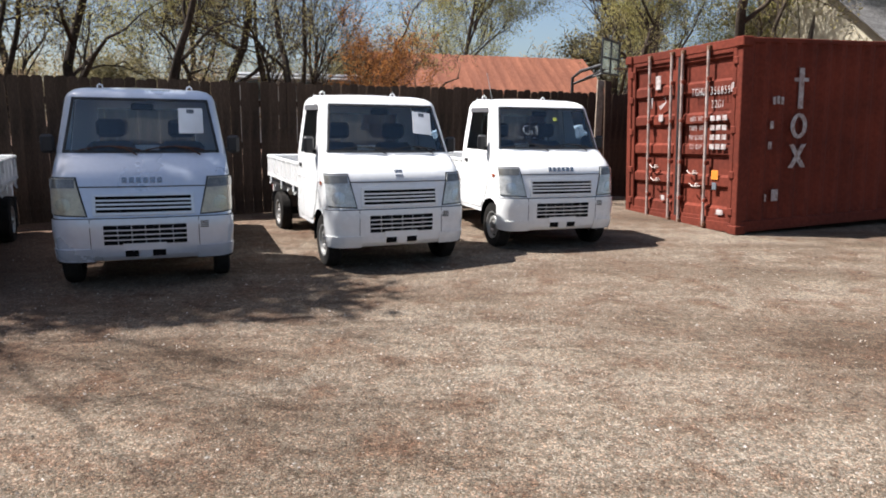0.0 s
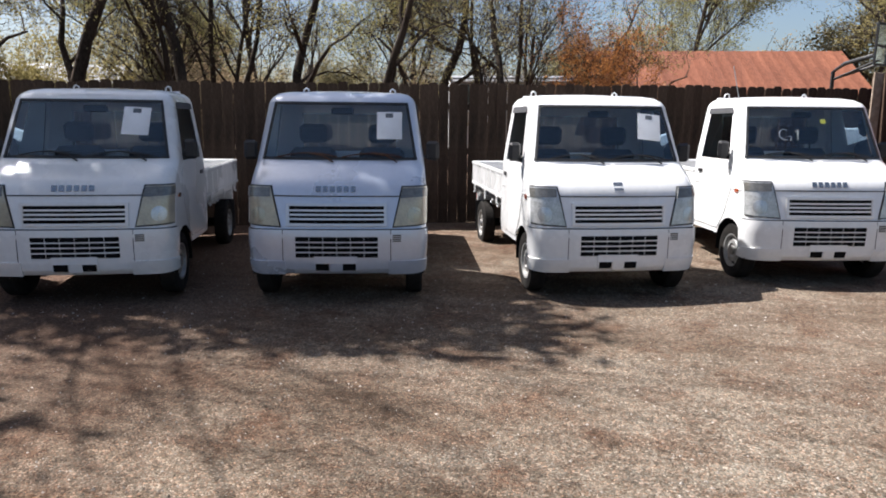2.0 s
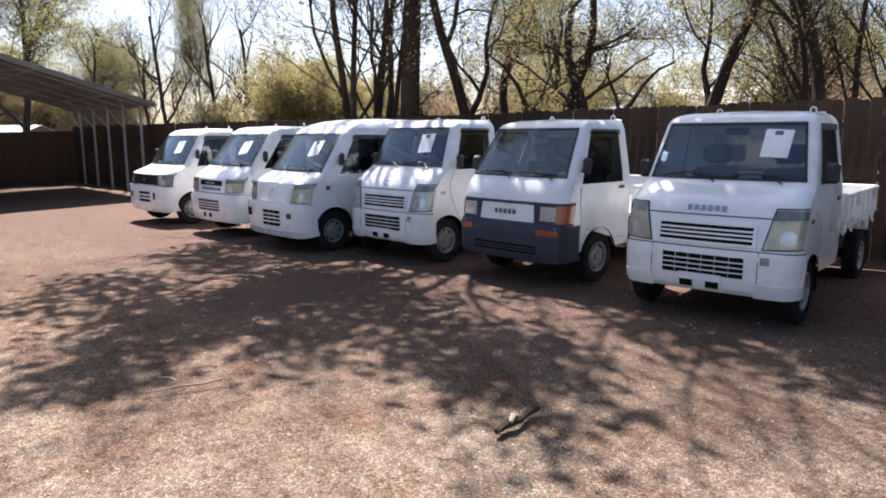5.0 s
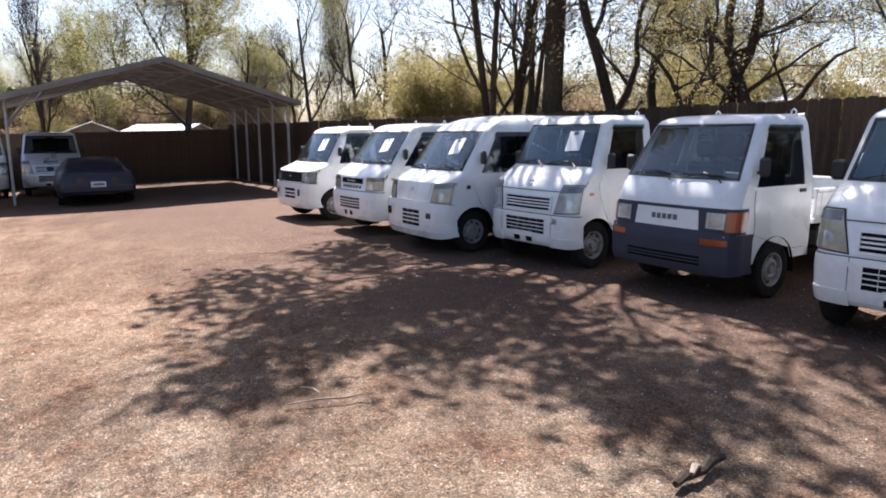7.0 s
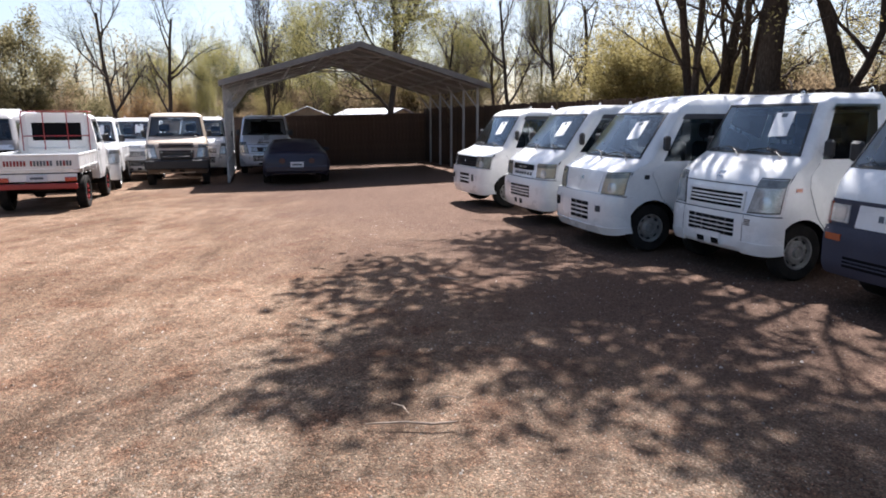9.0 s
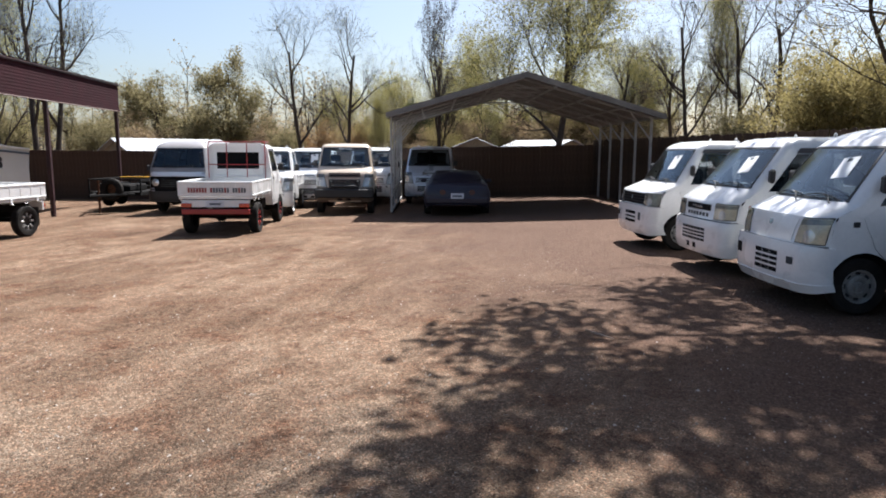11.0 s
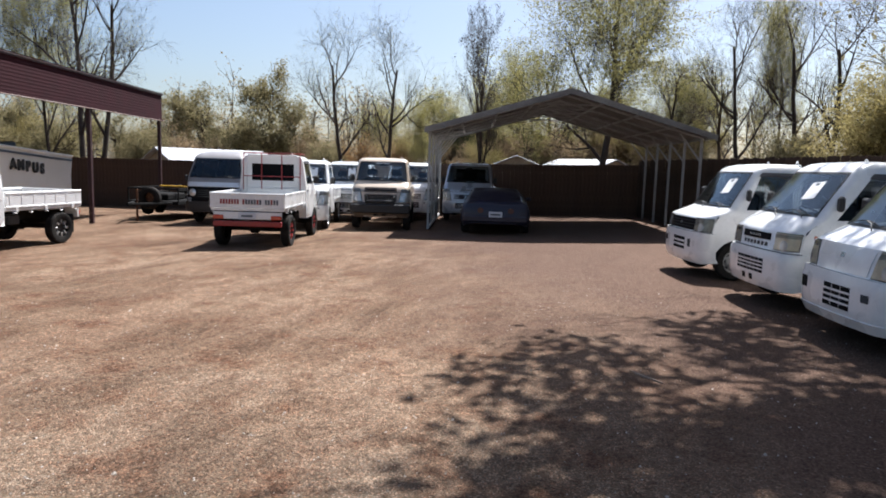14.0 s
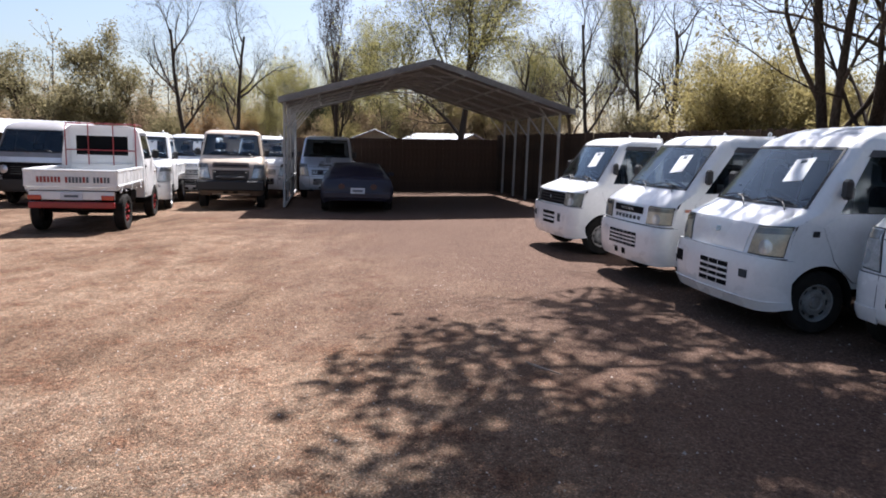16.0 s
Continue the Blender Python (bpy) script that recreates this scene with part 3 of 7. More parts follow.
# ---- metal carport ----
def grey_carport():
    # local: x along the ridge (front at x=0, back at -x), y across from the left eave (0) to the right (+)
    root = thing("metal_carport", "open galvanised carport with a grey sheet metal gable roof", "carport", at=pose(-18.95, -4.98, -.10, 0, 0, 18.0))
    L, W, ez, rise = 5.6, 6.85, 2.55, .99
    def roof_z(y):
        u = abs(y - W / 2) / (W / 2)
        return ez + rise * (1 - u)
    for side in (0, 1):
        rows = []
        prof = []
        for k in range(61):
            x = .85 - k * (L + 1.05) / 60
            prof.append((x, .018 if k % 4 in (1, 2) else 0))
        ys = (-.08, -.05, W / 2) if side == 0 else (W / 2, W + .05, W + .08)
        for y in ys:
            zz = roof_z(y)
            drop = .06 if y in (-.08, W + .08) else 0
            rows.append([(x, y, zz + d - drop) for x, d in prof])
        rows = [[(Vector(p), Vector((0, 0, 1))) for p in r] for r in (rows if side else rows)]
        part("roof_sheet", Mb().slab(rows, .006), M_ROOFGREY, root, smooth=0)
    part("ridge_cap", Mb().add([(.87, W / 2 - .2, roof_z(W / 2 - .2) + .03), (.87, W / 2, roof_z(W / 2) + .035), (.87, W / 2 + .2, roof_z(W / 2 + .2) + .03), (-L - .22, W / 2 - .2, roof_z(W / 2 - .2) + .03), (-L - .22, W / 2, roof_z(W / 2) + .035), (-L - .22, W / 2 + .2, roof_z(W / 2 + .2) + .03)], [(0, 1, 4, 3), (1, 2, 5, 4)]), M_ROOFGREY, root, smooth=0)
    for x in (.86, -L - .21):
        tr = Mb()
        for a, c in ((-.08, W / 2), (W / 2, W + .08)):
            tr.add([(x, a, roof_z(a) - .10), (x, c, roof_z(c) - .10), (x, c, roof_z(c) + .04), (x, a, roof_z(a) + .04), (x - .03, a, roof_z(a) - .10), (x - .03, c, roof_z(c) - .10), (x - .03, c, roof_z(c) + .04), (x - .03, a, roof_z(a) + .04)],
                   [(0, 1, 2, 3), (7, 6, 5, 4), (3, 2, 6, 7), (0, 4, 5, 1)])
        part("gable_trim", tr, M_ROOFGREY, root, smooth=0)
    nb = 5
    for k in range(nb):
        x = -.05 - k * (L - .1) / (nb - 1)
        for y in (0, W):
            part("post", Mb().box(x - .03, x + .03, y - .03, y + .03, 0, ez - .02, .006), M_GALV, root)
            g = 1 if y == 0 else -1
            part("knee_brace", Mb().tube([(x, y, ez - .62), (x, y + g * .55, roof_z(.55) - .08)], .022, 6), M_GALV, root)
        part("rafter", Mb().tube([(x, 0, ez - .04), (x, W / 2, ez + rise - .05), (x, W, ez - .04)], .03, 6), M_GALV, root)
        part("collar_tie", Mb().tube([(x, W / 2 - .75, roof_z(W / 2 - .75) - .06), (x, W / 2 + .75, roof_z(W / 2 - .75) - .06)], .022, 6), M_GALV, root)
    for y in (0, W):
        part("base_rail", Mb().box(-L, 0, y - .03, y + .03, 0, .06, .006), M_GALV, root)
        if y == 0:
            part("mid_rail", Mb().box(-L, 0, y - .02, y + .02, .55, .60, .005), M_GALV, root)
    for y in (.8, 1.7, 2.6, W - 2.6, W - 1.7, W - .8):
        part("purlin", Mb().box(-L - .1, .8, y - .03, y + .03, roof_z(y) - .05, roof_z(y) - .008, .005), M_GALV, root)
    return root


def maroon_shelter():
    # local: corner post at the origin; -x along the fascia, -y to the back
    root = thing("boat_shelter", "tall maroon steel shelter with deep ribbed fascia", "shelter", at=pose(-10.64, -11.46, -.28, 0, 0, 22.5))
    L, B, z0, z1 = 11.5, 7.0, 3.11, 3.92
    rows = []
    n = 10
    prof = []
    for k in range(n):
        a = z0 + (z1 - z0) * k / n
        h3 = (z1 - z0) / n
        prof += [(a, 0), (a + h3 * .45, 0), (a + h3 * .55, .0035), (a + h3 * .92, .0035)]
    prof.append((z1, 0))
    part("fascia", Mb().slab([[(Vector((x, d + .03, z)), Vector((0, 1, 0))) for x in (.05, -L - .1)] for z, d in prof], .02), M_MAROON, root, "ribbed maroon fascia sheet", smooth=0)
    part("fascia_trim", Mb().box(-L - .1, .06, .0, .075, z1 - .01, z1 + .05, .006), M_MAROONPOST, root)
    part("fascia_trim", Mb().box(-L - .1, .06, .0, .078, z0 - .05, z0 + .012, .006), M_MAROON, root)
    part("drip_edge", Mb().box(-L - .12, .07, .079, .086, z0 - .048, z0 - .03, .002), M_BARS, root, "pale scuffed drip edge")
    # pale strip painted in for sunlight along the top of the fascia
    part("drip_edge", Mb().box(-L - .12, .07, .076, .084, z1 + .022, z1 + .048, .002), M_BARS, root)
    roof = Mb()
    prof = [(x, .008 if k % 4 in (1, 2) else 0) for k, x in enumerate(span(.15, -L - .15, 80))]
    part("roof_sheet", roof.slab([[(Vector((x, y, z1 + .06 + d + s)), Vector((0, 0, 1))) for x, d in prof][::-1] for y, s in ((.1, 0), (-B, .35))][::-1], .006), M_MAROON, root, smooth=0)
    part("gable_trim", Mb().box(.10, .16, -B, .1, z1 - .02, z1 + .14, .006), M_MAROON, root)
    part("gable_beam", Mb().tube([(.0, 0, z1 - .05), (.0, -B, z1 + .3)], .09, 4), M_MAROONPOST, root)
    for k in range(5):
        y = -.9 - k * 1.4
        part("purlin", Mb().box(-L, .05, y - .05, y + .05, z1 - .12 + .05 * -y, z1 + .03 + .05 * -y, .006), M_MAROONPOST, root)
    for x in (0, -L / 2 - .8, -L):
        part("post", Mb().box(x - .055, x + .055, -.085, .02, -.05, z1 - .02, .008), M_MAROONPOST, root)
        part("post", Mb().box(x - .055, x + .055, -B + .1, -B + .21, -.15, z1 + .28, .008), M_MAROONPOST, root)
        part("rafter", Mb().tube([(x, 0, z1 - .1), (x, -B + .2, z1 + .24)], .08, 4), M_MAROONPOST, root)
    prof = [(x, .02 if k % 4 in (1, 2) else 0) for k, x in enumerate(span(.05, -L - .05, 90))]
    part("back_wall", Mb().slab([[(Vector((x, -B + d, z)), Vector((0, 1, 0))) for x, d in prof] for z in (2.95, z1 + .32)], .006), M_ROOFGREY, root, "grey sheet metal apron under the back eave", smooth=0)
    return root


container()
grey_carport()
maroon_shelter()

# ---- kei trucks and vans ----
class Body:
    """The skin of a cab: xi runs round it from the middle of the nose, z up. The nose points to -y."""

    def __init__(s, prof, width, radius, bow):
        s.pz, s.pf = zip(*prof)
        s.wz, s.ww = zip(*width)
        s.rz, s.rr = zip(*radius)
        s.bow = bow

    def ends(s, z):
        w, r = float(np.interp(z, s.wz, s.ww)), float(np.interp(z, s.rz, s.rr))
        return w, r, w - r, w - r + r * math.pi / 2, float(np.interp(z, s.pz, s.pf))

    def edge(s, z):
        """Where the flat flank begins."""
        w, r, a, e, f = s.ends(z)
        return f + s.bow + r

    def xi(s, y, z):
        w, r, a, e, f = s.ends(z)
        return e + y - (f + s.bow + r)

    def p(s, xi, z):
        w, r, a, e, f = s.ends(z)
        g, k = (1 if xi >= 0 else -1), abs(xi)
        if k <= a:
            x, y = k, f + s.bow * (k / w) ** 2
        elif k <= e:
            th = (k - a) / r
            x = a + r * math.sin(th)
            y = f + s.bow * (x / w) ** 2 + r * (1 - math.cos(th))
        else:
            x, y = w, f + s.bow + r + (k - e)
        return Vector((g * x, y, z))

    def pn(s, xi, z, off=0.0):
        d = 0.004
        n = (s.p(xi + d, z) - s.p(xi - d, z)).cross(s.p(xi, z + d) - s.p(xi, z - d))
        n = n.normalized() if n.length > 1e-12 else Vector((0, -1, 0))
        return s.p(xi, z) + n * off, n

    def panel(s, corners, off, depth, nx=8, nz=4, mb=None):
        """A plate on the skin between four corners (xi, z): bottom left, bottom right, top right, top left as seen from outside."""
        (a0, z0), (b0, z1), (b1, z2), (a1, z3) = corners
        rows = []
        for j in range(nz + 1):
            v, row = j / nz, []
            for i in range(nx + 1):
                u = i / nx
                row.append(s.pn((1 - v) * ((1 - u) * a0 + u * b0) + v * ((1 - u) * a1 + u * b1), (1 - v) * ((1 - u) * z0 + u * z1) + v * ((1 - u) * z3 + u * z2), off))
            rows.append(row)
        return (mb or Mb()).slab(rows, depth)

    def rect(s, a, b, z0, z1, off, depth, nx=8, nz=3, mb=None):
        return s.panel(((a, z0), (b, z0), (b, z1), (a, z1)), off, depth, nx, nz, mb)

    def flank(s, side, y0, y1, z0, z1, off, depth, y2=None, y3=None, nx=4, nz=4):
        """A plate on one flank (side 1 or -1): y0..y1 at z0, y2..y3 at z1."""
        y2, y3 = (y0 if y2 is None else y2), (y1 if y3 is None else y3)
        c = [(s.xi(y0, z0), z0), (s.xi(y1, z0), z0), (s.xi(y3, z1), z1), (s.xi(y2, z1), z1)]
        if side < 0:
            c = [(-c[1][0], z0), (-c[0][0], z0), (-c[3][0], z1), (-c[2][0], z1)]
        return s.panel(c, off, depth, nx, nz)


CARRY = dict(
    prof=((.24, .05), (.27, .015), (.34, 0), (.60, 0), (.64, .02), (.90, .055), (.97, .085), (1.04, .16), (1.11, .27), (1.165, .355), (1.66, .59), (1.70, .625), (1.735, .70), (1.755, .82)),
    width=((.24, .715), (.5, .7375), (.96, .735), (1.17, .722), (1.66, .645), (1.70, .625), (1.735, .585), (1.755, .52)),
    radius=((.24, .13), (1.0, .12), (1.15, .10), (1.66, .075), (1.755, .075)), bow=.055,
    zb=.25, zw0=1.175, zw1=1.655, wg0=.655, wg1=.575, zs0=1.145, zs1=1.63, ya0=.60, ya1=.77, yb=1.27, yr=1.40, zt=1.755, arch=(.445, .28, .31), zsill=.40, rear_axle=2.795, kind="carry")
SCRUM_OLD = dict(CARRY, prof=((.24, .05), (.27, .015), (.34, 0), (.62, 0), (.66, .02), (.88, .04), (.92, .06), (.98, .14), (1.04, .24), (1.085, .31), (1.59, .71), (1.64, .76), (1.69, .85), (1.71, .96)),
                 width=((.24, .715), (.5, .7375), (.90, .735), (1.09, .722), (1.59, .645), (1.64, .625), (1.69, .585), (1.71, .52)),
                 zw0=1.09, zw1=1.585, zs0=1.06, zs1=1.56, zt=1.71,
                 ya0=.56, ya1=.96, arch=(.62, .28, .31), kind="old_carry", yr=1.50, yb=1.38)
MINICAB = dict(CARRY, prof=((.24, .05), (.27, .015), (.34, 0), (.66, 0), (.70, .02), (.88, .04), (.91, .06), (.96, .18), (1.005, .30), (1.05, .39), (1.575, .74), (1.62, .78), (1.66, .85), (1.69, .96)),
               width=((.24, .715), (.5, .7375), (.90, .735), (1.06, .722), (1.575, .645), (1.62, .625), (1.66, .585), (1.69, .52)),
               zw0=1.055, zw1=1.57, zs0=1.03, zs1=1.55, zt=1.69, ya0=.66, ya1=.88, arch=(.55, .28, .31), kind="minicab", yr=1.46, yb=1.33)
MINIVAN = dict(CARRY, prof=((.22, .06), (.25, .02), (.34, 0), (.62, 0), (.67, .035), (.80, .05), (.92, .08), (.97, .17), (1.02, .28), (1.065, .36), (1.585, .76), (1.65, .83), (1.72, .98), (1.77, 1.15), (1.80, 1.4)),
               width=((.22, .715), (.5, .7375), (.96, .735), (1.08, .725), (1.56, .655), (1.65, .63), (1.72, .58), (1.77, .52), (1.80, .44)),
               radius=((.22, .16), (1.0, .14), (1.60, .09), (1.80, .09)),
               zw0=1.07, zw1=1.585, zs0=1.04, zs1=1.55, ya0=.68, ya1=.98, yb=1.66, yr=3.36, zt=1.80, arch=(.57, .28, .32), rear_axle=2.75, kind="minivan")
HIJET = dict(CARRY, prof=((.26, .04), (.29, .015), (.33, 0), (.63, 0), (.65, .03), (.87, .05), (.92, .06), (1.04, .10), (1.11, .16), (1.63, .50), (1.67, .54), (1.70, .62), (1.72, .74)),
             width=((.26, .69), (.5, .6975), (.96, .6975), (1.12, .69), (1.63, .60), (1.67, .58), (1.70, .54), (1.72, .48)),
             radius=((.26, .09), (1.1, .09), (1.63, .06), (1.72, .06)), bow=.04,
             zw0=1.125, zw1=1.625, wg0=.635, wg1=.545, zs0=1.06, zs1=1.60, ya0=.40, ya1=.66, yb=1.18, yr=1.32, zt=1.72, arch=(.72, .27, .31), zsill=.36, rear_axle=2.6, kind="hijet", zb=.27)
BUS = dict(MINIVAN, prof=((.32, .05), (.36, .01), (.45, 0), (.70, 0), (.74, .02), (1.08, .04), (1.15, .05), (1.24, .09), (1.80, .38), (1.86, .44), (1.92, .55), (1.98, .75), (2.01, 1.0)),
           width=((.32, .78), (.5, .80), (1.1, .80), (1.3, .79), (1.80, .70), (1.86, .68), (1.94, .60), (2.01, .45)),
           radius=((.32, .12), (1.2, .12), (1.80, .10), (2.01, .10)),
           zb=.33, zw0=1.27, zw1=1.79, wg0=.72, wg1=.61, zs0=1.24, zs1=1.74, ya0=.38, ya1=.62, yb=1.2, yr=3.6, zt=2.01, arch=(.62, .34, .36), zsill=.42, rear_axle=2.7, kind="bus")


def cab_shell(d):
    b = Body(d["prof"], d["width"], d["radius"], d["bow"])
    b.pillars = []
    mb = Mb()
    zs = sorted({z for z, _ in d["prof"] if d["zb"] <= z <= d["zw0"]} | {d["zb"], d["zw0"]})
    cols = lambda z, n=26: [b.p(x, z) for x in span(-b.ends(z)[3], b.ends(z)[3], n)]
    mb.grid([cols(z) for z in zs])
    zw = span(d["zw0"], d["zw1"], 5)
    for g in (1, -1):
        rows = []
        for z in zw:
            u = (z - d["zw0"]) / (d["zw1"] - d["zw0"])
            inner = d["wg0"] + (d["wg1"] - d["wg0"]) * u
            r = [b.p(g * x, z) for x in span(inner, b.ends(z)[3], 5)]
            rows.append(r if g > 0 else r[::-1])
        mb.grid(rows)
    zh = sorted({z for z, _ in d["prof"] if z >= d["zw1"]} | {d["zw1"], d["zt"]})
    mb.grid([cols(z) for z in zh])
    yc, zc, ra = d["arch"]
    yr, tb = d["yr"], d["zs0"]
    arches = [(yc, zc, ra)] + ([(d["rear_axle"], zc, ra)] if yr > 2 else [])

    def bottom(y):
        low = d["zsill"]
        for c, z, r in arches:
            if abs(y - c) < r:
                low = max(low, z + math.sqrt(r * r - (y - c) ** 2))
        return low
    for g in (1, -1):
        y0 = b.edge(.6)
        ys = sorted(set(span(y0, yr, 10 if yr < 2 else 24)) | {y for c, z, r in arches for y in (c + r * math.sin(t) for t in span(-1.45, 1.45, 14)) if y0 < y < yr})
        rows = [[] for _ in range(7)]
        for y in ys:
            u = (y - y0) / (yr - y0)
            for j, z in enumerate(span(bottom(y), tb, 6)):
                yy = max(y, b.edge(z)) if y > y0 + 1e-6 else b.edge(z)
                rows[j].append(b.p(g * b.xi(yy, z), z))
        mb.grid(rows if g > 0 else [r[::-1] for r in rows])
        gaps = [(lambda z: b.edge(z), lambda z: d["ya0"] + (d["ya1"] - d["ya0"]) * (z - d["zs0"]) / (d["zs1"] - d["zs0"])), (lambda z: d["yb"], lambda z: yr if yr < 2 else d["yb"] + .12)]
        if yr > 2:
            gaps += [(lambda z: 2.42, lambda z: 2.52), (lambda z: 3.2, lambda z: yr)]
        for n_gap, (ya, yz) in enumerate(gaps):
            rows = []
            for z in span(d["zs0"], d["zs1"], 5):
                r = [b.p(g * b.xi(y, z), z) for y in span(ya(z), max(ya(z) + .01, yz(z)), 2)]
                rows.append(r if g > 0 else r[::-1])
            if yr > 2 and n_gap:
                b.pillars.append(Mb().grid(rows))
            else:
                mb.grid(rows)
        rows = []
        for z in sorted({d["zs1"], d["zt"]} | {z for z, _ in d["width"] if z > d["zs1"]} | set(span(d["zs1"], d["zt"], 4))):
            r = [b.p(g * b.xi(y, z), z) for y in span(b.edge(z), yr, 8)]
            rows.append(r if g > 0 else r[::-1])
        mb.grid(rows)
    # roof, slightly crowned
    z, rows = d["zt"], []
    w = b.ends(z)[0]
    for x in span(-1, 1, 12):
        xi = x * b.ends(z)[3]
        p0 = b.p(xi, z)
        crown = lambda y: .018 * (1 - (p0.x / w) ** 2) * min(1, (y - b.edge(z)) / .2 + .6)
        rows.append([Vector((p0.x, y, z + crown(y))) for y in span(p0.y, yr, 6)])
    mb.grid([r[::-1] for r in rows])
    # back wall round its window
    wx = lambda z: b.ends(z)[0]
    zr0, zr1, xr = d["zs0"] + .06, d["zs1"] - .06, .46
    top = d["zt"]
    levels = [(d["zsill"], zr0), (zr1, top)]
    for z0, z1 in levels:
        zz = span(z0, z1, 5)
        mb.grid([[(x, yr, z) for x in span(wx(z), -wx(z), 6)] for z in zz])
    for g in (1, -1):
        rows = [[(g * x, yr, z) for x in span(wx(z), xr, 2)] for z in span(zr0, zr1, 4)]
        mb.grid(rows if g > 0 else [r[::-1] for r in rows])
    return b, mb, (zr0, zr1, xr)


def steel_wheel(root, x, y, r, side, style, wide=.145, drop=0.0):
    """A tyre with its rim and hub; side tells which flank shows."""
    h = wide / 2
    tyre = Mb().lathe([(r * .55, -h * .8), (r * .67, -h), (r * .93, -h * .96), (r, -h * .7), (r * 1.004, 0), (r, h * .7), (r * .93, h * .96), (r * .67, h), (r * .55, h * .8)], 28)
    flip = pose(x, y, r - drop, 0, 0, 0 if side > 0 else 180)
    w = part("wheel", tyre, M_RUBBER, root, at=flip)
    if style == "steel":
        rim = Mb().lathe([(r * .585, h * .8), (r * .60, h * .93), (r * .55, h * .9), (r * .51, h * .35), (r * .42, h * .4), (r * .38, h * .72), (r * .26, h * .78), (r * .22, h * .62), (.001, h * .6)], 24)
        part("rim", rim, M_STEEL, w, "dull steel rim")
        hole = Mb().box(h * .34, h * .50, -r * .085, r * .085, r * .41, r * .50, .004).mesh("vent_hole")
        for k in range(8):
            part("vent_hole", hole, M_BLACK, w, at=Matrix.Rotation(k * math.pi / 4, 4, "X"))
        cap = Mb().lathe([(r * .17, h * .6), (r * .15, h * .95), (.001, h * 1.0)], 14)
        part("hub_cap", cap, M_BLACK if side > 3 else M_STEEL, w)
    else:
        col = M_BLACK if style == "black" else M_RED
        rim = Mb().lathe([(r * .66, h * .8), (r * .68, h * .95), (r * .62, h * .92), (r * .58, h * .2), (.001, h * .15)], 24)
        part("rim", rim, M_BLACK, w)
        for k in range(8):
            sp = Mb().box(h * .35, h * .8, -r * .065, r * .065, r * .30, r * .58, .006).moved(Matrix.Rotation(k * math.pi / 4, 4, "X"))
            part("spoke", sp, M_STEEL if style == "black" else col, w)
    return w


def bars(b, x0, x1, z, hgt, n, off, material, root, name="emblem", gap=.3):
    """A row of plain blocks in place of a maker's name."""
    step = (x1 - x0) / n
    for k in range(n):
        part(name, b.rect(x0 + k * step, x0 + (k + 1 - gap) * step, z, z + hgt, off, .006, 1, 1), material, root)


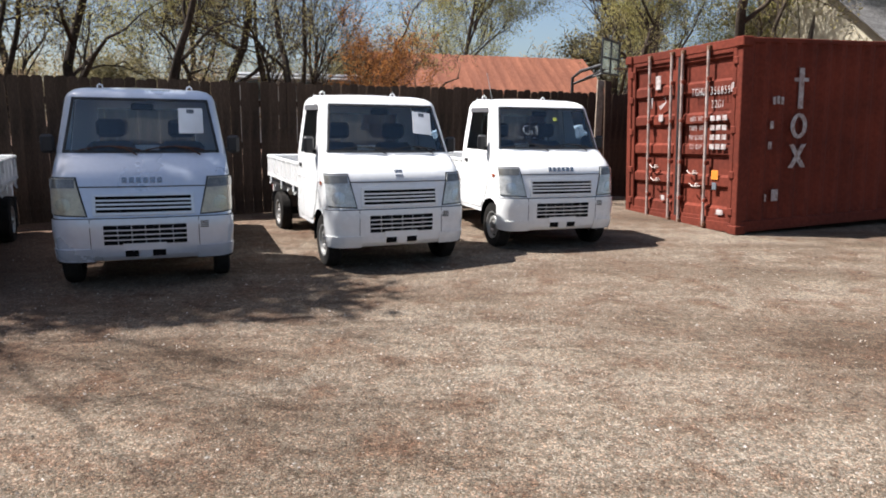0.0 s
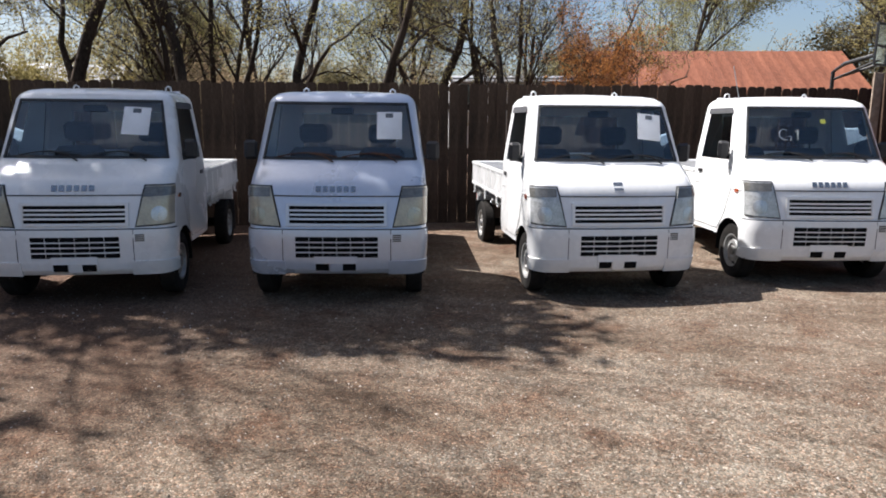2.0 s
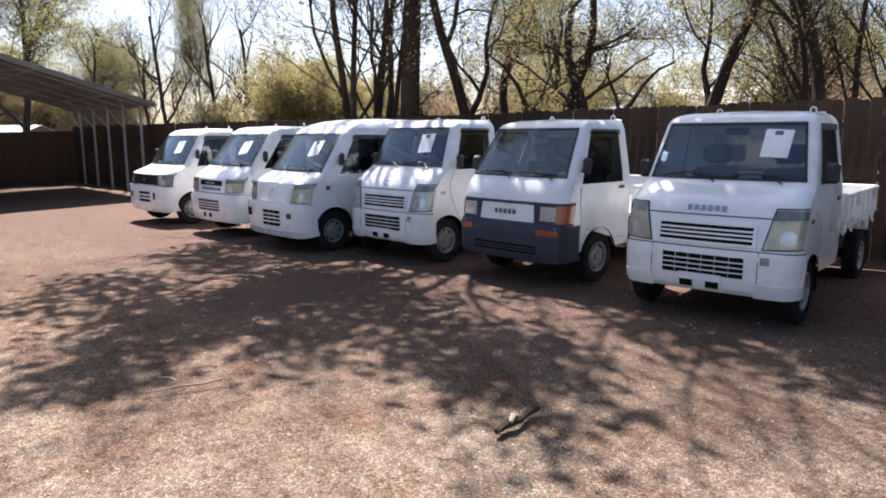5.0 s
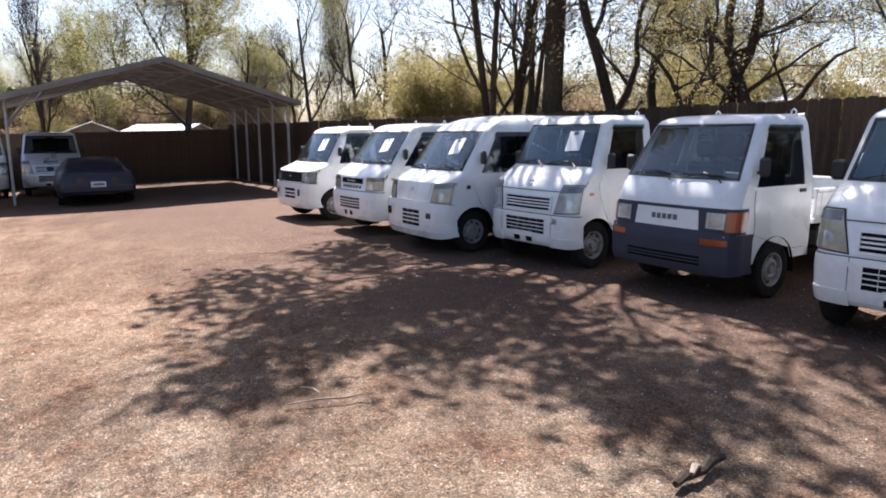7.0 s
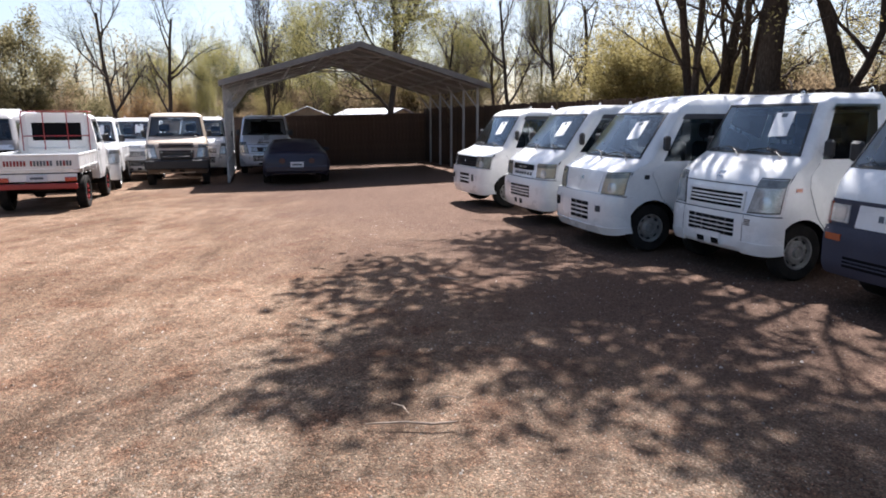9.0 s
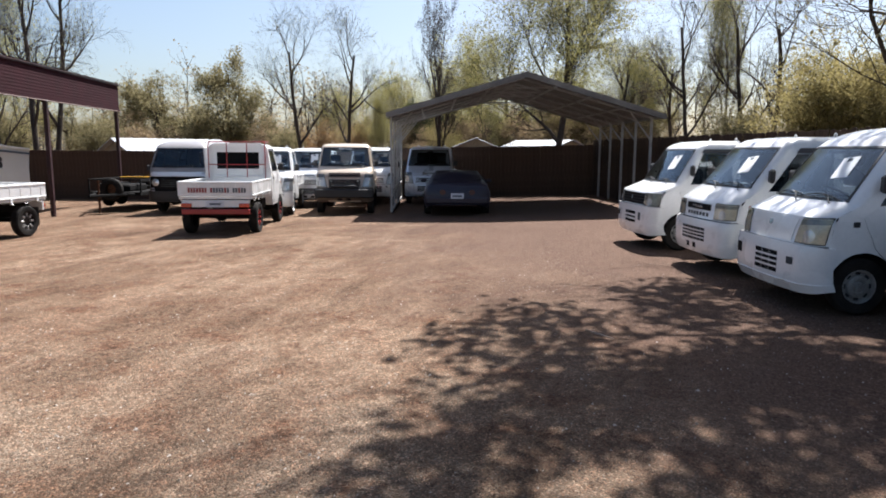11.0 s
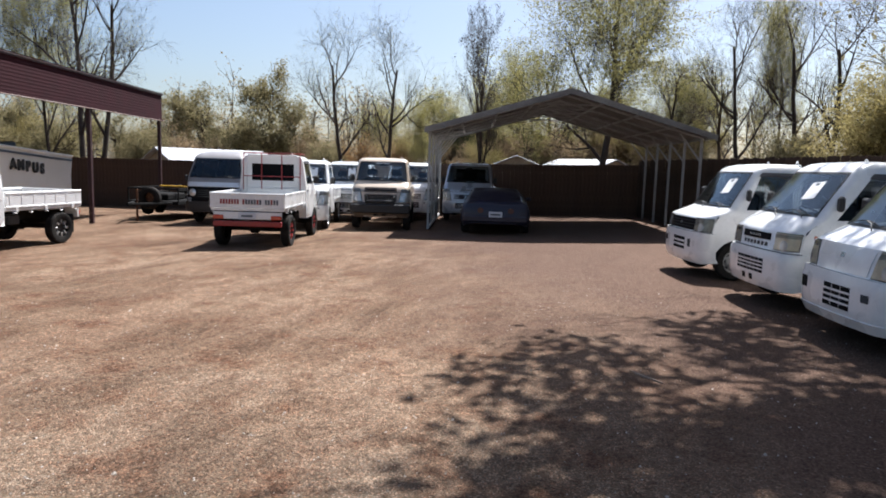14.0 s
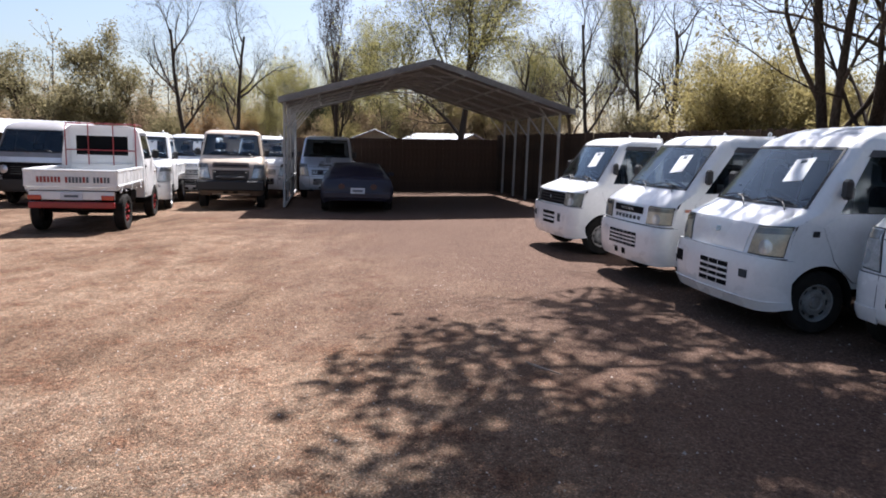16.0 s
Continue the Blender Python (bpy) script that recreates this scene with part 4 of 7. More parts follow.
def front_kit(b, d, root, paint, lamp, bowl):
    """Lamps, grilles and bumper of each make."""
    k = d["kind"]
    E = lambda z: b.ends(z)[3]

    def slats(x0, x1, z0, z1, n, off, thick=.014, material=paint, cols=0, nx=6):
        st = (z1 - z0) / n
        for j in range(n - 1):
            zc = z0 + (j + 1) * st
            part("slat", b.rect(x0, x1, zc - thick / 2, zc + thick / 2, off, .012, nx, 1), material, root)
        for j in range(cols):
            xc = x0 + (x1 - x0) * (j + 1) / (cols + 1)
            part("grille_bar", b.rect(xc - .002, xc + .002, z0, z1, off - .006, .010, 1, 3), material, root)

    def lamp_pair(inb, intop, z0, z1, ob, ot, zo0, zo1, material=lamp, cup=True):
        for g in (1, -1):
            c = [(inb, z0), (ob, zo0), (ot, zo1), (intop, z1)]
            if g < 0:
                c = [(-c[1][0], c[1][1]), (-c[0][0], c[0][1]), (-c[3][0], c[3][1]), (-c[2][0], c[2][1])]
            grown = [(x + (.012 if i in (1, 2) else -.012), z + (.012 if i > 1 else -.012)) for i, (x, z) in enumerate(c)]
            part("lamp_seam", b.panel(grown, .0035, .004, 8, 5), M_BLACK, root)
            hl = part("headlight", b.panel(c, .012, .016, 10, 6), material, root)
            if cup:
                mid = [sum(p[i] for p in c) / 4 for i in (0, 1)]
                cupm = Mb()
                rows = []
                for rr in (.062, .045, .022, .004):
                    rows.append([b.pn(mid[0] + rr * .95 * math.cos(a), mid[1] - .22 * (z1 - z0) + rr * math.sin(a), .0135 + (.062 - rr) * .03)[0] for a in span(0, 2 * math.pi, 18)])
                cupm.grid(rows)
                part("reflector", cupm, bowl, hl)
                part("indicator_lens", b.panel([(c[3][0] * .75 + c[0][0] * .25, c[3][1] - .27 * (z1 - z0)), (c[2][0], c[2][1] - .24 * (z1 - z0)), (c[2][0], c[2][1] - .008), (c[3][0], c[3][1] - .008)], .015, .004, 6, 2), M_SMOKE, hl, "smoked indicator lens")

    bz = .615
    if k in ("carry", "brown"):
        part("bumper", b.rect(-E(.4) - .05, E(.4) + .05, .295, bz, .013, .03, 26, 6), paint, root)
        for g in (1, -1):
            a, c = (.42, E(.3) + .04) if g > 0 else (-E(.3) - .04, -.42)
            part("bumper_lip", b.rect(a, c, .262, .365, .022, .026, 10, 2), paint, root)
        for g in (1, -1):
            part("bumper_seam", b.rect(g * .44 - .003, g * .44 + .003, .30, bz, .0145, .004, 1, 4), M_GAP, root)
        part("bumper_gap", b.rect(-E(.62), E(.62), bz, bz + .012, .004, .004, 26, 1), M_GAP, root)
        part("hood_seam", b.rect(-.56, .56, .888, .898, .003, .003, 16, 1), M_GAP, root)
        part("grille", b.rect(-.385, .385, .672, .812, .004, .005, 10, 3), M_GRILLE, root)
        for a in ((-.41, -.385, .65, .835), (.385, .41, .65, .835), (-.41, .41, .65, .672), (-.41, .41, .812, .835)):
            part("grille_frame", b.rect(*a, .018, .02, 8, 2), paint, root)
        slats(-.385, .385, .672, .812, 4, .013, .016)
        part("grille", b.rect(-.335, .335, .395, .565, .016, .004, 10, 3), M_GRILLE, root)
        slats(-.335, .335, .395, .565, 4, .022, .010, cols=5)
        for j in range(4):
            part("vent_slot", b.rect(.455, .525, .525 + j * .016, .534 + j * .016, .0155, .004, 2, 1), M_BLACK, root)
        part("plate_bracket", b.rect(-.185, .165, .345, .405, .026, .02, 4, 1), paint, root)
        for x in (-.185, -.055, .035, .155):
            part("bracket_leg", b.rect(x, x + .012 if x not in (-.055,) else .035, .285, .346, .026, .012, 1, 1), paint, root)
        for x in (-.12, .10):
            part("tow_hole", b.rect(x - .055, x + .055, .292, .345, .0245, .004, 2, 1), M_GRILLE, root)
        lamp_pair(.465, .54, .648, .962, E(.7) - .045, E(.95) - .03, .665, .965)
    elif k == "hijet":
        part("bumper", b.rect(-E(.4) - .22, E(.4) + .22, .275, .64, .02, .035, 26, 6), M_BLUEGREY, root, "faded blue-grey plastic bumper")
        part("bumper_intake", b.rect(-.42, .42, .345, .43, .0225, .004, 8, 2), M_GRILLE, root)
        slats(-.42, .42, .345, .43, 3, .028, .012, M_BLUEGREY, 5)
        part("lamp_band", b.rect(-E(.75) - .10, E(.75) + .10, .645, .875, .008, .014, 26, 3), M_BLUEGREY, root)
        part("name_panel", b.panel([(-.37, .665), (.37, .665), (.35, .845), (-.35, .845)], .015, .012, 8, 2), paint, root)
        bars(b, -.16, .15, .735, .05, 5, .019, M_INK, root)
        for g in (1, -1):
            a, c = (.44, .62) if g > 0 else (-.62, -.44)
            part("headlight", b.rect(a, c, .69, .835, .018, .014, 5, 4), M_LAMP, root)
            part("reflector", b.rect(a + .03, c - .03, .705, .82, .0205, .004, 4, 3), M_BOWL, root)
            a, c = (.625, E(.76) + .09) if g > 0 else (-E(.76) - .09, -.625)
            part("corner_lamp", b.rect(a, c, .67, .85, .02, .014, 8, 3), M_AMBER, root, "orange corner lamp")
            a, c = (.42, .62) if g > 0 else (-.62, -.42)
            part("indicator", b.rect(a, c + g * .04, .545, .60, .0245, .01, 5, 1), M_AMBER, root, "orange bumper indicator")
    elif k == "minivan":
        part("bumper", b.rect(-E(.4) - .06, E(.4) + .06, .245, .64, .038, .05, 26, 6), paint, root)
        part("bumper_lip", b.rect(-E(.3) - .05, E(.3) + .05, .235, .30, .048, .03, 26, 1), paint, root)
        part("bumper_gap", b.rect(-E(.65), E(.65), .642, .655, .004, .004, 26, 1), M_GAP, root)
        part("nose_panel", b.panel([(-.40, .675), (.40, .675), (.45, .895), (-.45, .895)], .008, .012, 10, 5), paint, root)
        bars(b, -.03, .03, .80, .045, 1, .012, M_EMBLEM, root, gap=0)
        part("grille", b.rect(-.12, .30, .345, .555, .040, .004, 8, 3), M_GRILLE, root)
        slats(-.12, .30, .345, .555, 4, .048, .018, cols=2)
        part("lamp_hole", b.rect(-.60, -.47, .44, .55, .0405, .004, 3, 2), M_GRILLE, root, "empty fog lamp hole")
        part("fog_cover", b.rect(.45, .55, .46, .53, .0405, .004, 3, 2), M_LINER, root)
        lamp_pair(.46, .51, .675, .90, E(.75) - .05, E(.9) - .03, .675, .915)
    elif k == "old_carry":
        part("bumper", b.rect(-E(.4) - .06, E(.4) + .06, .255, .665, .034, .048, 26, 6), paint, root)
        part("bumper_gap", b.rect(-E(.66), E(.66), .667, .678, .004, .004, 26, 1), M_GAP, root)
        part("grille", b.rect(-.33, .33, .79, .87, .012, .014, 8, 3), M_GRILLE, root)
        bars(b, -.15, .15, .815, .03, 6, .016, M_EMBLEM, root)
        for j in range(7):
            part("vent_slot", b.rect(-.30 + j * .088, -.245 + j * .088, .715, .76, .004, .004, 1, 1), M_BLACK, root)
        part("grille", b.rect(-.32, .32, .40, .57, .036, .004, 8, 3), M_GRILLE, root)
        slats(-.32, .32, .40, .57, 4, .044, .016, cols=6)
        for x in (-.12, .06):
            part("tow_hole", b.rect(x - .04, x + .04, .30, .36, .037, .004, 2, 1), M_GRILLE, root)
        lamp_pair(.43, .44, .70, .885, E(.75) - .04, E(.88) - .03, .71, .885)
    elif k == "minicab":
        part("bumper", b.rect(-E(.4) - .06, E(.4) + .06, .25, .67, .034, .048, 26, 6), paint, root)
        part("bumper_gap", b.rect(-E(.68), E(.68), .672, .684, .004, .004, 26, 1), M_GAP, root)
        part("grille", b.rect(-.45, .45, .70, .875, .010, .012, 10, 3), M_GRILLE, root, "black grille between the lamps")
        slats(-.45, .45, .70, .875, 4, .016, .01, M_BLACK)
        bars(b, -.03, .03, .77, .05, 1, .02, M_EMBLEM, root, gap=0)
        part("grille", b.rect(-.16, .26, .40, .58, .036, .004, 8, 3), M_GRILLE, root)
        slats(-.16, .26, .40, .58, 3, .044, .03)
        part("lamp_hole", b.rect(-.58, -.48, .47, .56, .0365, .004, 3, 2), M_GRILLE, root)
        part("fog_slot", b.rect(.36, .44, .45, .57, .0365, .004, 2, 2), M_LINER, root)
        lamp_pair(.45, .45, .70, .875, E(.75) - .03, E(.87) - .02, .70, .875)
    elif k == "bus":
        part("bumper", b.rect(-E(.5) - .1, E(.5) + .1, .36, .62, .04, .05, 26, 5), M_BLACK, root)
        part("grille", b.rect(-.74, .74, .66, 1.02, .008, .012, 14, 4), M_GRILLE, root)
        slats(-.45, .45, .70, .98, 5, .016, .012, M_DARKBODY)
        for g in (1, -1):
            rows = [[b.pn(g * .60 + r * math.cos(a), .86 + r * math.sin(a), .02 + (.1 - r) * .2)[0] for a in span(0, 2 * math.pi, 18)] for r in (.10, .085, .05, .004)]
            part("headlight", Mb().grid(rows), M_BOWL, root, "round headlamp")
        part("nose_panel", b.rect(-.70, .70, 1.03, 1.15, .006, .01, 14, 2), M_SILVER, root)


def cab_details(b, d, root, paint, rear, paper, opt):
    """Glass, doors, mirrors, wipers, seats: all that belongs to the cab."""
    zr0, zr1, xr = rear
    ws = [(-d["wg0"] - .004, d["zw0"] - .004), (d["wg0"] + .004, d["zw0"] - .004), (d["wg1"] + .004, d["zw1"] + .004), (-d["wg1"] - .004, d["zw1"] + .004)]
    part("windscreen", b.panel(ws, .003, .005, 18, 8), opt.get("screen", M_GLASS), root, "windscreen glass")
    seal = Mb()
    t = .022
    for c in ([ws[0], ws[1], (ws[1][0], ws[1][1] + t), (ws[0][0], ws[0][1] + t)], [(ws[3][0], ws[3][1] - t), (ws[2][0], ws[2][1] - t), ws[2], ws[3]],
              [ws[0], (ws[0][0] + t, ws[0][1]), (ws[3][0] + t, ws[3][1]), ws[3]], [(ws[1][0] - t, ws[1][1]), ws[1], ws[2], (ws[2][0] - t, ws[2][1])]):
        b.panel(c, .006, .006, 10, 6, seal)
    part("windscreen_seal", seal, M_BLACK, root)
    yb, yr = d["yb"], d["yr"]
    for g in (1, -1):
        part("side_window", b.flank(g, d["ya0"] - .004, yb + .004, d["zs0"] - .004, d["zs1"] + .004, -.004, .004, d["ya1"] - .004, yb + .004), M_DARKGLASS, root, "side window glass")
        foot = max(d["ya0"] - .02, d["arch"][0] + d["arch"][2] * .93)
        knee = d["arch"][1] + d["arch"][2] + .045
        seam, leaf = Mb(), Mb()
        for mb, grow_by, off, thick in ((seam, .005, .0015, .003), (leaf, 0, .0045, .006)):
            for q in (b.flank(g, foot - grow_by + .005, yb + .051 + grow_by, .454 - grow_by, knee, off, thick, d["ya0"] - .016 - grow_by, yb + .051 + grow_by, nx=6, nz=3),
                      b.flank(g, d["ya0"] - .016 - grow_by, yb + .051 + grow_by, knee, d["zs0"] - .026 - grow_by, off, thick, nx=6, nz=4)):
                mb.add(q.v, q.f)
        part("door_seam", seam, M_GAP, root)
        door = part("door", leaf, paint, root)
        part("handle", b.flank(g, yb - .09, yb + .01, .985, 1.02, .014, .012, nx=2, nz=1), M_BLACK, door, "black door handle")
        part("crease", b.flank(g, b.edge(.8) + .02, yr - .02, .876, .884, .006, .004, nx=6, nz=1), paint, root)
        part("visor", b.flank(g, d["ya1"] - .05, yb + .02, d["zs1"] - .035, d["zs1"] + .02, .014, .008, d["ya1"] + .0, yb + .02, nx=5, nz=1), M_DARKGLASS if opt.get("visor") else M_GAP, root, "rain visor")
        my = d["ya0"] + .02
        mm = b.p(g * b.xi(my, 1.22), 1.22)
        mir = Mb().box(-.058, .058, -.03, .03, -.085, .085, .024).moved(pose(mm.x + g * .085, mm.y - .03, 1.245, 0, 0, g * -12))
        part("mirror", mir, opt.get("mirror", M_BLACK), root, "door mirror")
        part("mirror_arm", Mb().tube([(mm.x - g * .01, mm.y, 1.19), (mm.x + g * .06, mm.y - .03, 1.20)], .014, 6), M_BLACK, root)
        if d["kind"] in ("carry", "old_carry"):
            part("indicator", b.flank(g, .32, .39, .85, .885, .008, .01, nx=2, nz=1), M_AMBER, root, "small amber side indicator")
        if d["kind"] == "minivan":
            part("fuel_cap", b.flank(g, .44, .50, .84, .89, .008, .01, nx=2, nz=1), M_BLACK, root)
    if yr > 2:
        for g in (1, -1):
            for ya, yz in ((yb + .12, 2.42), (2.52, 3.2)):
                part("side_window", b.flank(g, ya - .004, yz + .004, d["zs0"] + .0, d["zs1"] + .004, -.004, .004, nx=6), M_DARKGLASS, root)
            part("door_track", b.flank(g, yb + .2, 3.25, .93, .945, .003, .003, nx=8, nz=1), M_GAP, root)
            part("door_seam", b.flank(g, yb + .075, yb + .083, .44, d["zs1"], .003, .003, nx=1, nz=6), M_GAP, root)
            part("door_seam", b.flank(g, 2.465, 2.473, .62, d["zs1"], .003, .003, nx=1, nz=6), M_GAP, root)
    part("rear_window", Mb().box(-xr - .004, xr + .004, yr - .012, yr - .006, zr0 - .004, zr1 + .004, .001), opt.get("rear_glass", M_GLASS), root)
    # wipers
    for x0, x1 in ((-.52, -.02), (.02, .52)):
        arm = Mb()
        pts = [b.pn(x, d["zw0"] + .012 + .035 * math.sin((x - x0) / (x1 - x0) * 3.1), .022)[0] for x in span(x0, x1, 6)]
        arm.tube(pts, .006, 5)
        arm.tube([b.pn(x1 - .03, d["zw0"] - .03, .012)[0], b.pn(x1 - .12, d["zw0"] + .02, .03)[0], pts[3]], .007, 5)
        part("wiper", arm, opt.get("wiper", M_BLACK), root, "windscreen wiper")
    # inside
    yw = float(np.interp(d["zw0"], d["zs0"] and b.pz, b.pf))
    wi = b.ends(1.1)[0] - .05
    part("dashboard", Mb().box(-wi, wi, yw + .08, yw + .40, .86, d["zw0"] - .035, .03), M_DASH, root)
    ys = yr - .32 if yr < 2 else 1.45
    for x in (-.33, .33):
        seat = Mb().box(-.23, .23, -.45, .05, .55, .70, .05).box(-.22, .22, 0, .13, .66, 1.25, .05)
        seat.box(-.13, .13, .03, .12, 1.29, 1.47, .035).box(-.06, -.045, .065, .08, 1.24, 1.30, .004).box(.045, .06, .065, .08, 1.24, 1.30, .004)
        part("seat", seat.moved(pose(x, ys, 0)), M_SEAT, root, "grey cloth seat with headrest")
    st = Mb().lathe([(.17 + .013 * math.cos(a), .013 * math.sin(a)) for a in span(0, 2 * math.pi, 6)], 22)
    st.box(-.01, .01, -.16, .16, -.02, .02, .005).tube([(0, 0, 0), (.25, 0, -.02)], .025, 6)
    part("steering_wheel", st.moved(pose(-.33, yw + .56, 1.08, 0, 60, -90)), M_BLACK, root)
    part("cab_floor", Mb().box(-.64, .64, yw + .2, yr - .02, .42, .52, .02), M_UNDER, root)
    part("inner_mirror", Mb().box(-.10, .10, -.015, .015, -.03, .03, .012).moved(pose(0, float(np.interp(d["zw1"], b.pz, b.pf)) + .10, d["zw1"] - .07)), M_BLACK, root)
    if paper:
        x, z, tilt = paper
        run = float(np.interp(d["zw1"], b.pz, b.pf)) - float(np.interp(d["zw0"], b.pz, b.pf))
        steep = (d["zw1"] - d["zw0"]) / math.hypot(d["zw1"] - d["zw0"], run)
        c, s_ = math.cos(radians(tilt)), math.sin(radians(tilt))
        pts = [(x + u * c - v * s_, z + (u * s_ + v * c) * steep) for u, v in ((-.108, -.128), (.108, -.128), (.108, .128), (-.108, .128))]
        sheet = part("price_sheet", b.panel(pts, .0085, .002, 3, 3), M_PAPER, root, "white paper price sheet taped to the glass")
        part("print", b.panel([(x + u * c - v * s_, z + (u * s_ + v * c) * steep) for u, v in ((-.035, .075), (.03, .075), (.03, .115), (-.035, .115))], .0095, .001, 1, 1), M_INK, sheet)
    # wheel wells
    yc, zc, ra = d["arch"]
    for g in (1, -1):
        for cy in [yc] + ([d["rear_axle"]] if yr > 2 else []):
            rows = []
            for a in span(-.15, math.pi + .15, 16):
                rows.append([(g * x, cy + (ra + .012) * math.cos(a), zc + (ra + .012) * math.sin(a)) for x in (.715, .60, .42)])
            part("wheel_well", Mb().grid(rows), M_UNDER, root)


def flat_bed(d, root, paint, opt):
    """Drop-side bed with its frame, lamps and chassis."""
    y0, y1, w = d["yr"] + .05, 3.36, .705
    if opt.get("bed_black"):
        part("bed_floor", Mb().box(-w, w, y0, y1, .66, .71, .006), M_BLACK, root)
    else:
        part("bed_floor", Mb().box(-w, w, y0, y1, .66, .71, .006), paint, root)
    part("bed_mat", Mb().box(-w + .05, w - .05, y0 + .04, y1 - .05, .712, .722, .003), M_GALV, root)
    for g in (1, -1):
        gate = Mb().box(g * w - .016, g * w + .016, y0, y1, .715, 1.01, .005)
        n0 = len(gate.v)
        for z in (.735, .985):
            gate.box(g * w - .024, g * w + .024, y0, y1, z - .02, z + .02, .008)
        for k in range(7):
            y = y0 + .12 + k * (y1 - y0 - .24) / 6
            gate.box(g * (w + .012) - .008, g * (w + .012) + .008, y - .035, y + .035, .755, .965, .006)
        part("side_gate", gate, paint, root, "ribbed drop side")
        for k in range(3):
            y = y0 + .25 + k * .7
            part("hinge", Mb().box(g * (w + .02) - .008, g * (w + .02) + .008, y - .03, y + .03, .64, .73, .004), paint, root)
        for k in range(5):
            y = y0 + .2 + k * .38
            part("rope_hook", Mb().tube([(g * w, y - .03, .655), (g * (w + .02), y - .03, .62), (g * (w + .02), y + .03, .62), (g * w, y + .03, .655)], .007, 5), paint, root)
        part("tail_light", Mb().box(g * .56 - .10, g * .56 + .10, y1 - .01, y1 + .03, .50, .58, .008), M_TAIL, root, "red tail light")
        if not opt.get("rear_bumper"):
            part("mud_flap", Mb().box(g * .60 - .11, g * .60 + .11, d["rear_axle"] + .33, d["rear_axle"] + .338, .14, .52, .002), M_BLACK, root)
        part("chassis_rail", Mb().box(g * .33 - .03, g * .33 + .03, .5, y1 - .05, .46, .60, .006), M_UNDER, root)
    tail = Mb().box(-w, w, y1 - .016, y1 + .016, .715, 1.01, .005)
    for z in (.735, .985):
        tail.box(-w, w, y1 - .024, y1 + .024, z - .02, z + .02, .008)
    for k in range(6):
        tail.box(-.6 + k * .24 - .05, -.6 + k * .24 + .05, y1 + .012, y1 + .022, .76, .96, .006)
    tg = part("tail_gate", tail, paint, root, "ribbed tail gate")
    if opt.get("rear_bumper"):
        part("rear_panel", Mb().box(-.66, .66, y1 - .06, y1 - .005, .50, .64, .01), paint, root)
        part("rear_bumper", Mb().box(-.66, .66, y1 - .05, y1 + .03, .36, .465, .012), opt["rear_bumper"], root, "red rear bumper bar")
    else:
        part("rear_bumper", Mb().box(-.66, .66, y1 - .06, y1 - .005, .44, .64, .01), paint, root)
    part("rear_axle", Mb().tube([(-.6, d["rear_axle"], .28), (.6, d["rear_axle"], .28)], .05, 8), M_UNDER, root)
    part("fuel_tank", Mb().box(-.62, -.38, 1.55, 2.02, .36, .58, .03), M_UNDER, root)
    part("battery_box", Mb().box(.40, .64, 1.6, 1.85, .40, .58, .02), M_BLACK, root)
    # frame behind the cab with its two rope horns
    f = Mb()
    yf = y0 - .012
    zt = d["zt"] + .01
    for x in (-.56, .56):
        f.tube([(x, yf, .70), (x, yf, zt - .12), (x * .93, yf, zt - .01)], .014, 6)
        f.tube([(x * .81, yf, zt - .02), (x * .80, yf, zt + .035), (x * .76, yf, zt + .05), (x * .72, yf, zt + .035), (x * .71, yf, zt - .02)], .008, 6)
    f.tube([(-.53, yf, zt - .01), (.53, yf, zt - .01)], .014, 6)
    f.tube([(-.56, yf, 1.05), (.56, yf, 1.05)], .014, 6)
    part("cab_guard", f, paint, root, "guard frame with rope horns")
    return tg


def kei_truck(name, d, at, label, paint, lamp=M_LAMP, bowl=M_BOWL, paper=None, wheels="steel", group="parked vehicles", lift=0.0, bed=True, big=1.0, category="truck", **opt):
    root = thing(name, label, category, group, at=at)
    b, shell, rear = cab_shell(d)
    part("body", shell, paint, root, weld=True, smooth=40)
    for strip in b.pillars:
        part("window_pillar", strip, paint, root)
    front_kit(b, d, root, opt.get("face", paint), lamp, bowl)
    cab_details(b, d, root, paint, rear, paper, opt)
    if bed:
        flat_bed(d, root, paint, opt)
        # unseen box where the engine sits, added to block light under the truck
        part("engine", Mb().box(-.42, .42, d["arch"][0] + .30, d["yr"] + .15, .25, .60, .03), M_UNDER, root)
        part("spare_wheel", Mb().lathe([(.001, -.07), (.20, -.07), (.265, -.05), (.27, 0), (.265, .05), (.20, .07), (.001, .07)], 20), M_RUBBER, root, at=pose(-.05, 3.05, .38, 0, 90, 0))
    else:
        part("underbody", Mb().box(-.6, .6, .5, d["yr"] - .1, .30, .45, .03), M_UNDER, root)
        part("rear_door_skin", Mb().box(-.62, .62, d["yr"] - .02, d["yr"] + .012, .45, 1.1, .01), paint, root)
    part("front_axle", Mb().box(-.45, .45, d["arch"][0] - .12, d["arch"][0] + .12, .24, .42, .03), M_UNDER, root)
    for y in (d["arch"][0], d["rear_axle"]):
        for g in (1, -1):
            steel_wheel(root, g * (.635 + lift * .3), y, .272 * big, g, wheels, .145 + lift * .5, lift)
    if d["kind"] in ("carry", "old_carry") and not opt.get("plain_nose"):
        if opt.get("badge") == "round":
            bars(b, -.04, .04, .945, .06, 1, .006, M_EMBLEM, root, gap=0)
        elif d["kind"] == "carry":
            bars(b, -.17, .17, .925, .045, 6, .006, M_EMBLEM, root)
    return root, b


def on_ground(x, y, a, dz=0.0):
    return pose(x, y, gz(x, y) + dz, 0, 0, a)

